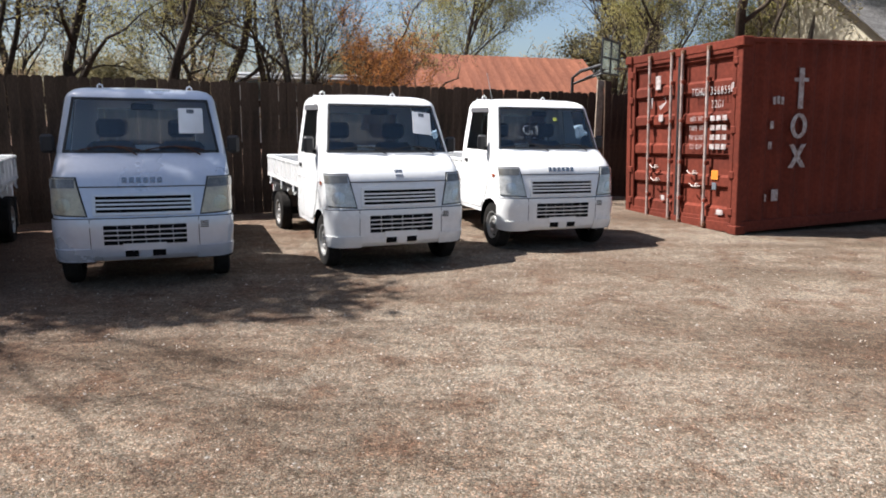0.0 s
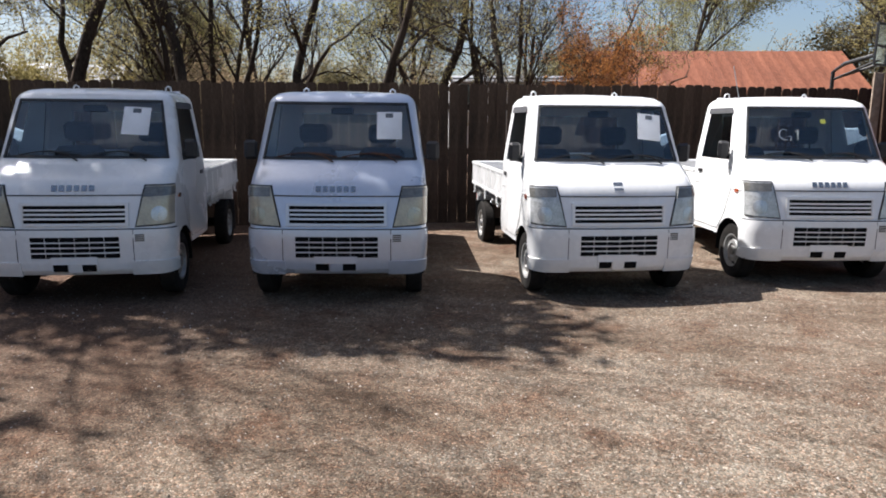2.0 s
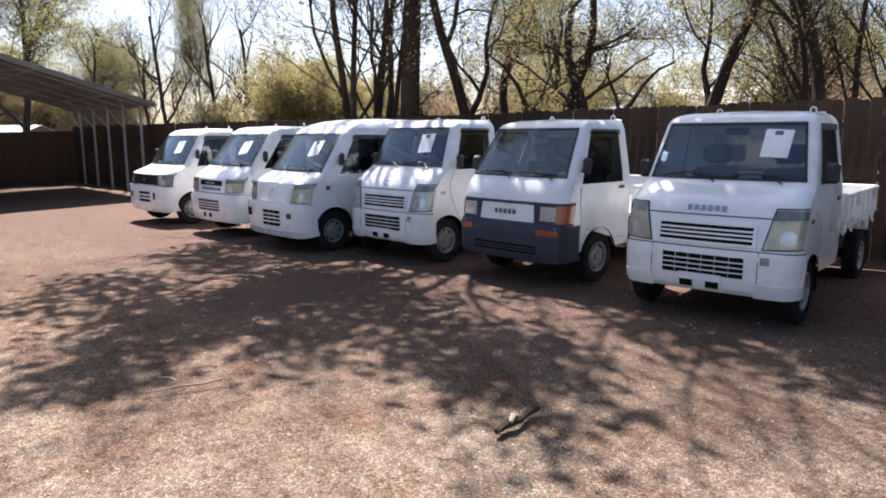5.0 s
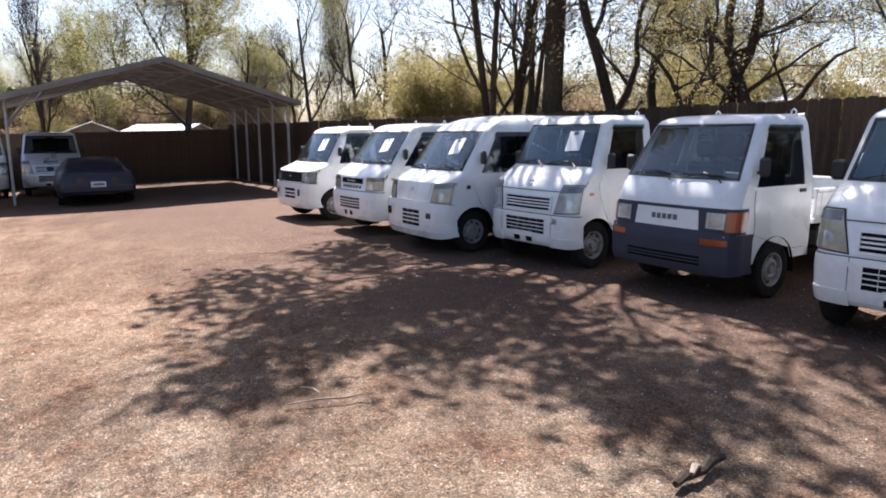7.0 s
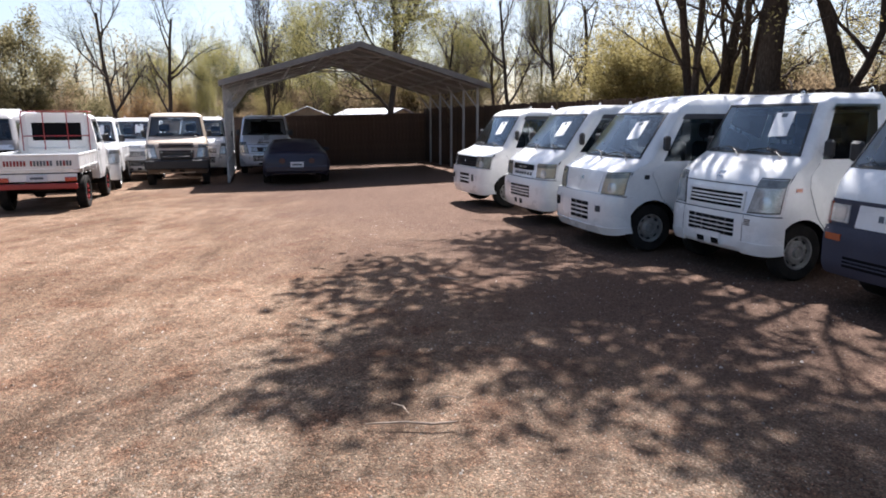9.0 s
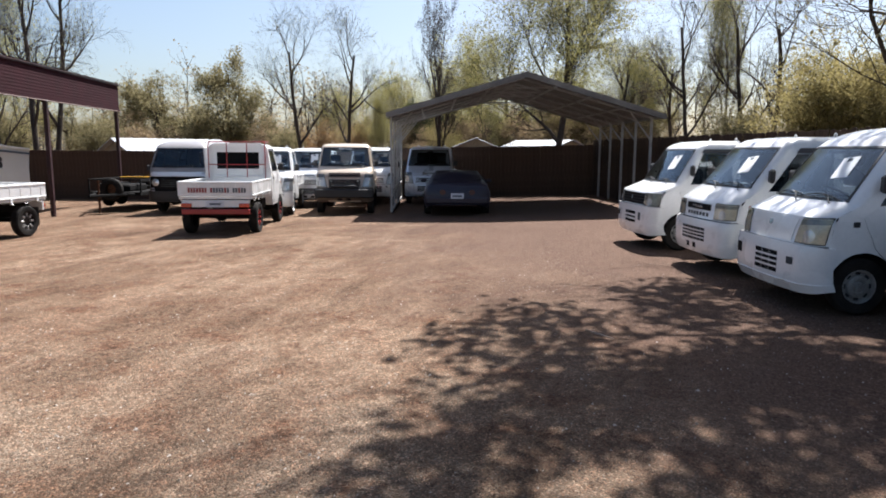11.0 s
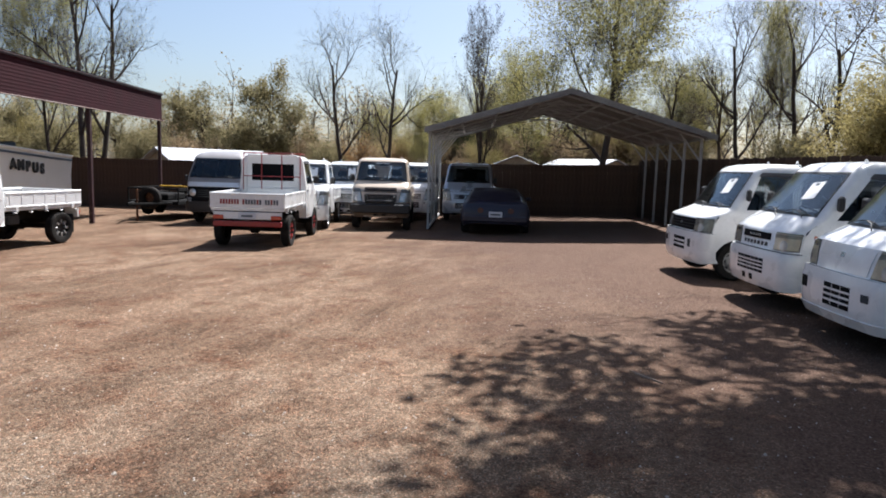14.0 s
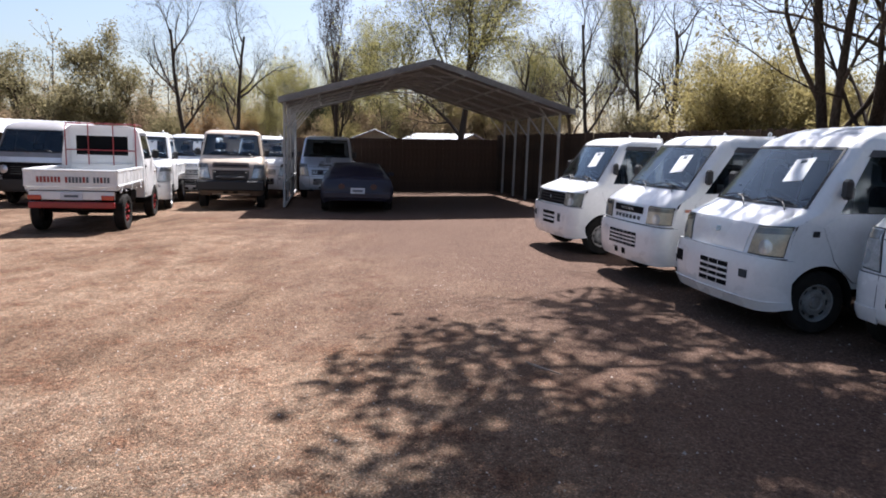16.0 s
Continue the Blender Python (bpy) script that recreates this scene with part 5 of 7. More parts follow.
# ---- the row along the fence ----
truck, skin = kei_truck("kei_truck", CARRY, on_ground(1.497, 7.927, 18.2, -.02), "white kei pickup with a chalk mark on its windscreen", M_WHITE)
kei_truck("kei_truck", CARRY, on_ground(-.339, 6.911, 23.3, -.02), "white kei pickup with a price sheet and black bed", M_WHITE, paper=(.42, 1.47, -6), badge="round", bed_black=True)
kei_truck("kei_truck", CARRY, on_ground(-2.553, 6.036, 19.2), "silver-white kei pickup with yellowed lamps and black mirrors", M_SILVER, M_LAMPOLD, M_BOWLOLD, paper=(.42, 1.46, 0), wiper=M_RUST)
kei_truck("kei_truck", CARRY, on_ground(-4.50, 5.32, 23.8), "white kei pickup with dulled lamps and white bed", M_WHITE, M_LAMPOLD, M_BOWL, paper=(.38, 1.48, -3))
kei_truck("kei_truck", HIJET, on_ground(-6.555, 4.61, 19.0), "older white kei pickup with blue-grey bumper and orange lamps", M_WHITE, visor=True)
kei_truck("kei_truck", CARRY, on_ground(-8.395, 3.90, 20.1), "white kei pickup with clear lamps and dark visors", M_WHITE, paper=(.30, 1.46, 4), badge="round", visor=True)
kei_truck("kei_van", MINIVAN, on_ground(-9.83, 2.78, 18.6), "white high-roof kei van with dulled lamps", M_WHITE, M_LAMPOLD, M_BOWL, paper=(.27, 1.38, 8), bed=False, category="van")
kei_truck("kei_truck", SCRUM_OLD, on_ground(-11.63, 2.19, 21.1), "white kei pickup with narrow dark grille", M_WHITE, M_LAMPOLD, M_BOWL, paper=(.24, 1.37, 8))
kei_truck("kei_truck", MINICAB, on_ground(-13.75, 1.31, 22.1), "white kei pickup with wide black grille", M_WHITE, M_SMOKE, paper=(.24, 1.36, 6))

# ---- vehicles across the yard ----
ACROSS = "vehicles across the yard"
kei_truck("kei_truck", CARRY, on_ground(-9.825, -10.644, 99.2, .05), "lifted white kei pickup on black alloy wheels", M_WHITE, wheels="black", group=ACROSS, lift=.05, big=1.14, mirror=M_BLACK)
# rear window is a near-black sheet, painted in for the dark cab
red_truck, _ = kei_truck("kei_truck", CARRY, on_ground(-16.726, -7.751, 290.5, .07), "white and red kei pickup with a thin red rack", M_WHITE, wheels="red", group=ACROSS, lift=.07, big=1.18, rear_bumper=M_RED, rear_glass=M_GRILLE)
beige_truck, beige_skin = kei_truck("kei_truck", CARRY, on_ground(-18.314, -6.039, 111, .07), "beige kei pickup with a black bumper guard", M_CREAM, group=ACROSS, lift=.07, big=1.18, wheels="black", plain_nose=True, face=M_BROWNFACE)
kei_truck("kei_truck", CARRY, on_ground(-17.493, -7.939, 112.6), "white kei pickup with a price sheet in its windscreen", M_WHITE, paper=(.30, 1.46, 0), group=ACROSS)
kei_truck("kei_truck", CARRY, on_ground(-20.6, -8.3, 108), "white kei pickup parked at the back of the yard", M_WHITE, paper=(.10, 1.46, 0), group=ACROSS)
kei_truck("kei_truck", CARRY, on_ground(-21.84, -6.8, 108), "white kei pickup parked behind the beige one", M_WHITE, group=ACROSS)
# dimmed windscreen and blacked rear window stand in for the carport's shade
kei_truck("kei_truck", CARRY, on_ground(-21.95, -4.95, 104), "pale silver kei pickup parked in carport shade", M_SILVER, group=ACROSS, rear_glass=M_GRILLE, screen=M_GLASSDIM)
# dimmed windscreen stands in for dark trees mirrored in the glass
bus_van, bus_skin = kei_truck("passenger_van", BUS, on_ground(-17.84, -10.84, 109.9), "grey and black forward-control van with round headlamps", M_BUSGREY, face=M_DARKBODY, bed=False, category="van", group=ACROSS, big=1.2, screen=M_GLASSDIM)
part("nose_panel", bus_skin.rect(-.76, .76, .38, 1.02, .004, .003, 10, 4), M_UNDER, bus_van, "black front panel")
part("nose_band", bus_skin.rect(-.74, .74, 1.03, 1.13, .005, .003, 10, 2), M_SILVER, bus_van, "pale band under the windscreen")
# tail of the red and white truck: rack, letter blocks, plate
for x in (-.62, .62):
    part("rack_post", Mb().tube([(x, 1.5, 1.0), (x, 1.5, 1.72), (x * .97, 1.46, 1.80), (x * .9, .75, 1.80)], .011, 8), M_RED, red_truck, "red tube rack")
part("rack_bar", Mb().tube([(-.62, 1.5, 1.80), (.62, 1.5, 1.80)], .011, 8), M_RED, red_truck)
part("rack_bar", Mb().tube([(-.62, 1.5, 1.30), (.62, 1.5, 1.30)], .011, 8), M_RED, red_truck)
for x in (-.22, .22):
    part("rack_bar", Mb().tube([(x, 1.5, 1.02), (x, 1.5, 1.80)], .011, 8), M_RED, red_truck)
for k in range(22):
    if k % 8 != 5:
        part("letter_bar", Mb().box(-.60 + k * .054, -.565 + k * .054, 3.384, 3.389, .79, .885, .001), M_RED if k > 13 or k % 5 == 2 else M_INK, red_truck)
plate = part("number_plate", Mb().box(-.17, .17, 3.37, 3.384, .50, .62, .004), M_PLATE, red_truck, "pale number plate")
part("plate_bar", Mb().box(-.11, .11, 3.3845, 3.387, .545, .585, .001), M_INK, plate)
# guard and dark nose of the beige truck
part("bumper_guard", Mb().box(-.76, .76, -.14, -.01, .36, .60, .03), M_BLACK, beige_truck, "black steel bumper guard")
part("hood_scoop", beige_skin.panel([(-.42, .90), (.42, .90), (.40, .99), (-.40, .99)], .03, .03, 10, 2), M_BROWNFACE, beige_truck, "dark hood scoop")
part("hood_slot", beige_skin.rect(-.36, .36, .915, .945, .032, .004, 8, 1), M_GRILLE, beige_truck)
part("bumper_guard", Mb().box(-.36, .36, -.12, -.04, .62, .70, .02).box(-.38, -.32, -.12, -.04, .42, .8, .012).box(.32, .38, -.12, -.04, .42, .8, .012), M_BLACK, beige_truck)
for k in range(9):
    if k != 4:
        part("letter_bar", beige_skin.rect(-.18 + k * .04, -.15 + k * .04, 1.605, 1.635, .008, .002, 1, 1), M_PAPER, beige_truck)


def coupe():
    root = thing("sports_coupe", "low dark navy two-door coupe under the carport", "car", at=on_ground(-21.9, -4.08, 287) @ Matrix.Diagonal((1, .86, .87, 1)))
    # half sections from nose to tail: y, then (x, z) from sill over the flank to the roof middle
    S = [(0.0, ((.55, .30), (.62, .36), (.64, .45), (.60, .55), (.40, .58), (0, .60))),
         (.35, ((.74, .22), (.82, .34), (.82, .50), (.74, .64), (.45, .70), (0, .73))),
         (1.3, ((.78, .20), (.845, .34), (.845, .58), (.78, .78), (.50, .84), (0, .87))),
         (1.75, ((.78, .20), (.845, .34), (.845, .60), (.79, .84), (.62, .90), (0, .93))),
         (2.35, ((.78, .20), (.845, .34), (.845, .62), (.79, .87), (.56, 1.22), (0, 1.25))),
         (2.9, ((.78, .20), (.845, .34), (.845, .63), (.79, .88), (.55, 1.26), (0, 1.29))),
         (3.55, ((.78, .20), (.845, .36), (.845, .65), (.78, .90), (.58, 1.12), (0, 1.16))),
         (4.0, ((.77, .22), (.84, .38), (.84, .66), (.76, .90), (.60, .955), (0, .985))),
         (4.38, ((.70, .28), (.81, .40), (.81, .66), (.74, .87), (.58, .925), (0, .95))),
         (4.50, ((.55, .34), (.70, .42), (.72, .60), (.66, .78), (.50, .84), (0, .86)))]
    rows = [[(x, y, z) for x, z in pts] + [(-x, y, z) for x, z in pts[-2::-1]] for y, pts in S]
    body = Mb().grid([r[::-1] for r in rows])
    body.add([p for p in rows[-1]], [tuple(range(len(rows[-1])))])
    body.add([p for p in rows[0]], [tuple(range(len(rows[0])))[::-1]])
    part("body", body, M_NAVY, root, weld=True, smooth=50)
    part("rear_window", Mb().add([(-.50, 2.98, 1.268), (.50, 2.98, 1.268), (.62, 3.9, 1.005), (-.62, 3.9, 1.005)], [(0, 1, 2, 3)]), M_BLACK, root, "dark sloping rear window")
    part("windscreen", Mb().add([(-.60, 1.78, .945), (.60, 1.78, .945), (.54, 2.33, 1.235), (-.54, 2.33, 1.235)], [(0, 1, 2, 3)]), M_DARKGLASS, root)
    for g in (1, -1):
        part("side_window", Mb().add([(g * .795, 1.95, .89), (g * .795, 3.5, .92), (g * .60, 3.2, 1.18), (g * .60, 2.45, 1.19)], [(0, 1, 2, 3)]), M_BLACK, root)
        for x in (.36, .58):
            part("tail_light", Mb().tube([(g * x, 4.40, .70), (g * x, 4.515 if x < .5 else 4.49, .70)], .075, 16), M_TAILDARK, root, "round dark red tail lamp")
        part("mirror", Mb().box(g * .90 - .08, g * .90 + .08, 1.9, 2.0, .88, .99, .03), M_NAVY, root)
        for y in (.85, 3.45):
            steel_wheel(root, g * .74, y, .30, g, "steel", .19)
    part("rear_bumper", Mb().box(-.78, .78, 4.40, 4.54, .36, .58, .05), M_NAVY, root)
    pl = part("number_plate", Mb().box(-.16, .16, 4.535, 4.55, .52, .67, .006), M_PLATE, root, "white number plate")
    part("plate_bar", Mb().box(-.12, .12, 4.5505, 4.553, .57, .62, .001), M_INK, pl)
    return root


coupe()


def motor_boat():
    # local: stern at x=0, bow at +x; on the trailer
    at = pose(-17.86, -16.92, -.30, 0, 0, 22.5)
    root = thing("motor_boat", "white fibreglass motor boat with a grey stripe on a trailer", "boat", at=at)
    st = ((1.0, 1.16, 1.08, .50, .80, 1.80), (2.5, 1.22, 1.14, .46, .79, 1.88), (4.4, 1.22, 1.16, .44, .79, 2.01), (6.7, 1.20, 1.12, .46, .82, 2.19), (8.0, 1.15, 1.05, .54, .90, 2.22), (8.7, 1.05, .97, .66, 1.32, 2.23), (9.2, .94, .88, .95, 1.88, 2.25), (9.8, .62, .56, 1.3, 2.04, 2.29), (10.3, .05, .04, 1.85, 2.12, 2.33))
    rows, low = [], []
    for s, hb, hc, zk, zc, zg in st:
        half = [(hb, zg), (hb * .99, zg - .06), (hb * .96 + .0, zg - (zg - zc) * .45), (hc + .04, zc + .03), (hc, zc)]
        rows.append([(s, y, z) for y, z in half])
        low.append([(s, hc, zc), (s, hc * .6, zc - (zc - zk) * .45), (s, .04, zk)])
    for g in (1, -1):
        f = lambda rr: [[(x, g * y, z) for x, y, z in r] for r in rr]
        a, b = f(rows), f(low)
        part("hull_side", Mb().grid(a if g > 0 else [r[::-1] for r in a]), M_GEL, root, weld=False, smooth=50)
        part("hull_bottom", Mb().grid(b if g > 0 else [r[::-1] for r in b]), M_HULLDIRTY, root, "brown-stained hull bottom", smooth=50)
        stripe = Mb()
        rr = []
        for s, hb, hc, zk, zc, zg in st[:-1]:
            rr.append([(s, g * (hb + .008), zg - .09), (s, g * (hb + .006), zg - .15)])
        part("stripe", stripe.grid(rr if g > 0 else [r[::-1] for r in rr]), M_STRIPE, root)
        rub = Mb().tube([(s, g * hb, zg) for s, hb, hc, zk, zc, zg in st], .035, 6)
        part("gunwale", rub, M_GEL, root)
    part("transom", Mb().add([(1, 1.16, 1.79), (1, 1.08, .80), (1, 0, .50), (1, -1.08, .80), (1, -1.16, 1.79)], [(0, 1, 2, 3, 4)]), M_GEL, root, smooth=0)
    part("deck", Mb().grid([[(s, y * (hb - .02), zg - .03 + .05 * (1 - y * y)) for y in (-1, -.5, 0, .5, 1)] for s, hb, hc, zk, zc, zg in st]), M_GEL, root)
    up = pose(2.6, 0, .30)
    part("cabin", Mb().add([(2.2, -.8, 1.6), (5.2, -.75, 1.75), (4.3, -.62, 2.15), (2.4, -.66, 2.2), (2.2, .8, 1.6), (5.2, .75, 1.75), (4.3, .62, 2.15), (2.4, .66, 2.2)],
                           [(0, 1, 2, 3), (7, 6, 5, 4), (3, 2, 6, 7), (1, 5, 6, 2), (0, 3, 7, 4)]).moved(up), M_GEL, root, smooth=0)
    part("cabin_window", Mb().add([(4.42, -.58, 2.10), (5.1, -.70, 1.79), (5.1, .70, 1.79), (4.42, .58, 2.10)], [(0, 1, 2, 3)]).moved(pose(2.62, 0, .312)), M_DARKGLASS, root, smooth=0)
    for x in (4.5, 5.3):
        for y in (-.7, .7):
            part("top_pole", Mb().tube([(x, y, 1.95), (x + .1, y * .95, 3.28)], .022, 6), M_GALV, root)
        part("top_brace", Mb().tube([(x, .7, 2.2), (x - .8, .66, 3.25)], .016, 6), M_GALV, root)
    part("hard_top", Mb().box(4.2, 5.7, -.85, .85, 3.26, 3.42, .07), M_GEL, root)
    rail = [(7.2, 1.08, 2.55), (8.4, 1.0, 2.86), (9.6, .62, 2.94), (10.2, 0, 2.97), (9.6, -.62, 2.94), (8.4, -1.0, 2.86), (7.2, -1.08, 2.55)]
    part("bow_rail", Mb().tube(rail, .016, 6), M_CHROME, root, "bright steel bow rail")
    for x, y, z in rail[1:-1]:
        part("rail_post", Mb().tube([(x, y, z), (x - .12, y, 2.3)], .012, 6), M_CHROME, root)
    part("white_board", Mb().box(-.16, .16, -.015, .015, 0, 1.05, .01).moved(pose(8.25, .80, 2.2, 0, -42, 0)), M_GEL, root, "white panel propped on deck")
    part("deck_seat", Mb().box(7.6, 8.2, -.5, .5, 2.2, 2.45, .05), M_DARKBODY, root, "dark seat cushion")
    part("console", Mb().box(5.2, 6.2, -.6, .3, 2.1, 2.75, .1), M_DARKBODY, root, "dark covered console")
    part("deck_net", Mb().tube([(3.0, .5, 1.95), (3.4, .9, 2.05), (3.9, .6, 2.0), (4.4, .8, 2.08)], .09, 6), M_DARKBODY, root)
    for k, ch in enumerate("SUPMA"):         # the end of its name on the flank
        me = curve_mesh(ch, .36, .012, .018)
        me.transform(pose(2.66 + k * .32, 1.215, 1.44 + .032 * k, 0, 0, 180))
        part("letter", me, M_BLACK, root, "heavy black letter", smooth=0)
    part("outboard", Mb().box(.35, .80, -.22, .22, 1.45, 1.95, .08).box(.5, .7, -.1, .1, .55, 1.5, .03).box(.78, 1.04, -.12, .12, 1.3, 1.6, .02), M_GEL, root)
    return root


def boat_trailer():
    root = thing("boat_trailer", "galvanised tandem boat trailer with slanted guide posts", "trailer", at=pose(-16.9, -16.53, -.31, 0, 0, 22.5))
    for g in (1, -1):
        part("rail", Mb().box(-.2, 7.2, g * .95 - .05, g * .95 + .05, .42, .58, .008), M_GALV, root)
        part("bunk", Mb().box(.3, 6.2, g * .55 - .06, g * .55 + .06, .50, .64, .01), M_STICK, root)
        part("fender", Mb().box(1.6, 3.4, g * 1.18 - .13, g * 1.18 + .13, .72, .76, .01), M_GALV, root)
        for x in (2.0, 2.95):
            w = part("wheel", Mb().lathe([(.16, -.09), (.30, -.1), (.35, -.06), (.355, 0), (.35, .06), (.30, .1), (.16, .09)], 22), M_RUBBER, root, at=pose(x, g * 1.18, .355, 0, 0, 90))
            part("rim", Mb().lathe([(.19, .07 * g), (.17, .05 * g), (.001, .04 * g)], 16), M_GALV, w)
        part("guide_post", Mb().tube([(6.3, g * 1.0, .55), (6.6, g * 1.15, 1.65)], .06, 6), M_GALV, root)
        part("guide_post", Mb().tube([(7.3, g * .7, .55), (7.55, g * .75, 1.15)], .06, 6), M_GALV, root)
    for x in (.1, 2.4, 4.6, 6.8):
        part("cross_member", Mb().box(x - .05, x + .05, -.95, .95, .40, .50, .006), M_GALV, root)
    part("winch_beam", Mb().box(7.0, 8.6, -.06, .06, .44, .58, .008), M_GALV, root)
    part("winch_post", Mb().box(6.35, 6.62, -.06, 1.35, 1.55, 1.68, .02), M_GALV, root)
    part("jack", Mb().tube([(8.3, 0, 0), (8.3, 0, .75)], .035, 8), M_GALV, root)
    return root


def utility_trailer():
    root = thing("utility_trailer", "black steel utility trailer with rails and a yellow strap", "trailer", at=pose(-18.4, -13.5, -.25, 0, 0, 104))
    # local: x across, y along; coupling at -y
    part("bed", Mb().box(-.78, .78, 0, 3.2, .42, .52, .01), M_UNDER, root)
    for x in (-.78, .78):
        part("rail", Mb().box(x - .025, x + .025, 0, 3.2, .86, .90, .006), M_UNDER, root)
        for y in (0.03, .8, 1.6, 2.4, 3.17):
            part("upright", Mb().box(x - .02, x + .02, y - .02, y + .02, .52, .86, .004), M_UNDER, root)
        for y in (1.3, 2.0):
            w = part("wheel", Mb().lathe([(.16, -.09), (.27, -.1), (.32, -.06), (.325, 0), (.32, .06), (.27, .1), (.16, .09)], 20), M_RUBBER, root, at=pose(x * 1.16, y, .325))
            part("rim", Mb().lathe([(.17, .06 * x), (.001, .05 * x)], 14), M_STEEL, w)
        part("fender", Mb().box(x * 1.16 - .12, x * 1.16 + .12, .95, 2.35, .68, .72, .01), M_UNDER, root)
    part("end_rail", Mb().box(-.78, .78, 0, .04, .86, .90, .006), M_UNDER, root)
    part("tongue", Mb().tube([(-.6, 0, .46), (0, -1.3, .48)], .04, 6).tube([(.6, 0, .46), (0, -1.3, .48)], .04, 6), M_UNDER, root)
    part("jack", Mb().tube([(.1, -1.0, 0), (.1, -1.0, .9)], .03, 8), M_RUST, root)
    part("strap", Mb().box(-.3, .79, .9, 1.0, .905, .95, .01), M_YELLOW, root, "yellow webbing strap")
    part("load", Mb().box(-.6, .3, .3, 1.4, .52, .72, .04), M_UNDER, root)
    part("load", Mb().box(-.5, .55, 1.7, 2.9, .52, .64, .03).box(-.3, .2, 1.9, 2.4, .64, .80, .05), M_RUBBER, root, "dark bundled tarp")
    spare = part("spare_tyre", Mb().lathe([(.16, -.09), (.27, -.1), (.32, -.06), (.325, 0), (.32, .06), (.27, .1), (.16, .09)], 20), M_RUBBER, root, "spare tyre on the tongue", at=pose(.12, -.35, .62, 0, 0, 90))
    part("rim", Mb().lathe([(.17, .05), (.09, .03), (.001, .05)], 14), M_RUST, spare)
    return root


motor_boat()
boat_trailer()
utility_trailer()

# ---- buildings and things beyond the fences ----
def gable_house(name, label, x, y, turn, w, d, wall_h, rise, wall, roof, over=.3, ribs=False, z=None, win=()):
    root = thing(name, label, "building", at=pose(x, y, gz(x, y) if z is None else z, 0, 0, turn))
    part("wall", Mb().box(-w / 2, w / 2, -d / 2, d / 2, 0, wall_h, .01).add([(-w / 2, -d / 2, wall_h), (-w / 2, d / 2, wall_h), (-w / 2, 0, wall_h + rise), (w / 2, -d / 2, wall_h), (w / 2, d / 2, wall_h), (w / 2, 0, wall_h + rise)], [(0, 2, 1), (3, 4, 5)]), wall, root, smooth=0)
    for g in (1, -1):
        n = int((w + 2 * over) / .12)
        prof = [(-w / 2 - over + k * (w + 2 * over) / n, (.014 if ribs and k % 3 == 0 else 0)) for k in range(n + 1)]
        dy = d / 2 + over
        rows = [[(Vector((px, g * dy, wall_h - rise * over / (d / 2) + h3)), Vector((0, 0, 1))) for px, h3 in prof], [(Vector((px, 0, wall_h + rise + .02 + h3)), Vector((0, 0, 1))) for px, h3 in prof]]
        part("roof", Mb().slab(rows if g < 0 else rows[::-1], .05), roof, root, smooth=0)
    for wx, wz, ww, wh in win:
        wd = part("window", Mb().box(wx - ww / 2, wx + ww / 2, -d / 2 - .03, -d / 2 + .02, wz, wz + wh, .01), M_WHITEROOF, root)
        part("pane", Mb().box(wx - ww / 2 + .06, wx + ww / 2 - .06, -d / 2 - .036, -d / 2 - .03, wz + .06, wz + wh - .06, .002), M_DARKGLASS, wd)
    return root


gable_house("shed", "old shed with a rusted orange metal roof", 1.68, 25.2, 11, 7.4, 4.4, 2.45, 1.25, M_SIDING, M_ORANGE, .3, True)
gable_house("shed", "low shed with a pale roof behind the fence", -14.9, 14.9, 30, 3.8, 3.0, 2.25, .45, M_SIDING, M_WHITEROOF, .25, True)
gable_house("house", "cream house with a grey shingle roof", 17.6, 25.9, 10, 9, 8, 4.2, 2.8, M_SIDING, M_SHINGLE, .4, win=((-2, 1.2, 1.1, 1.2),))
gable_house("mobile_home", "low white-roofed mobile home behind the fence", -37.0, -3.8, 55, 3.4, 3.2, 2.1, .5, M_SIDING, M_WHITEROOF, .3, True, z=-.52, win=((-.8, 1.0, .8, .8), (.8, 1.0, .8, .8)))
gable_house("mobile_home", "pale mobile home with a white metal roof", -28.4, -19.6, -24, 4.6, 4.2, 1.75, .75, M_SIDING, M_WHITEROOF, .3, True, z=-.52)
gable_house("mobile_home", "white-roofed mobile home half hidden by thickets", -36.3, -7.2, 15, 5.0, 2.6, 2.15, .5, M_SIDING, M_WHITEROOF, .3, True, z=-.52)


def camper():
    root = thing("camper_trailer", "white travel trailer with a pale roof", "trailer", at=pose(-3.85, 21.2, .15, 0, 0, 8))
    part("body", Mb().box(-2.0, 1.6, -1.0, 1.0, .5, 2.52, .12), M_WHITE, root)
    part("roof", Mb().box(-1.95, 1.72, -1.05, 1.05, 2.50, 2.64, .05), M_WHITEROOF, root)
    for x in (-1.2, .1, 1.0):
        part("window", Mb().box(x - .35, x + .35, -1.012, -.99, 1.9, 2.4, .01), M_DARKGLASS, root)
    part("awning", Mb().tube([(-1.8, -1.08, 2.48), (1.5, -1.08, 2.48)], .05, 8), M_GALV, root)
    for x in (-.6, .2):
        part("wheel", Mb().lathe([(.15, -.09), (.3, -.1), (.34, 0), (.3, .1), (.15, .09)], 18), M_RUBBER, root, at=pose(x, -.9, .33, 0, 0, 90))
    return root


camper()


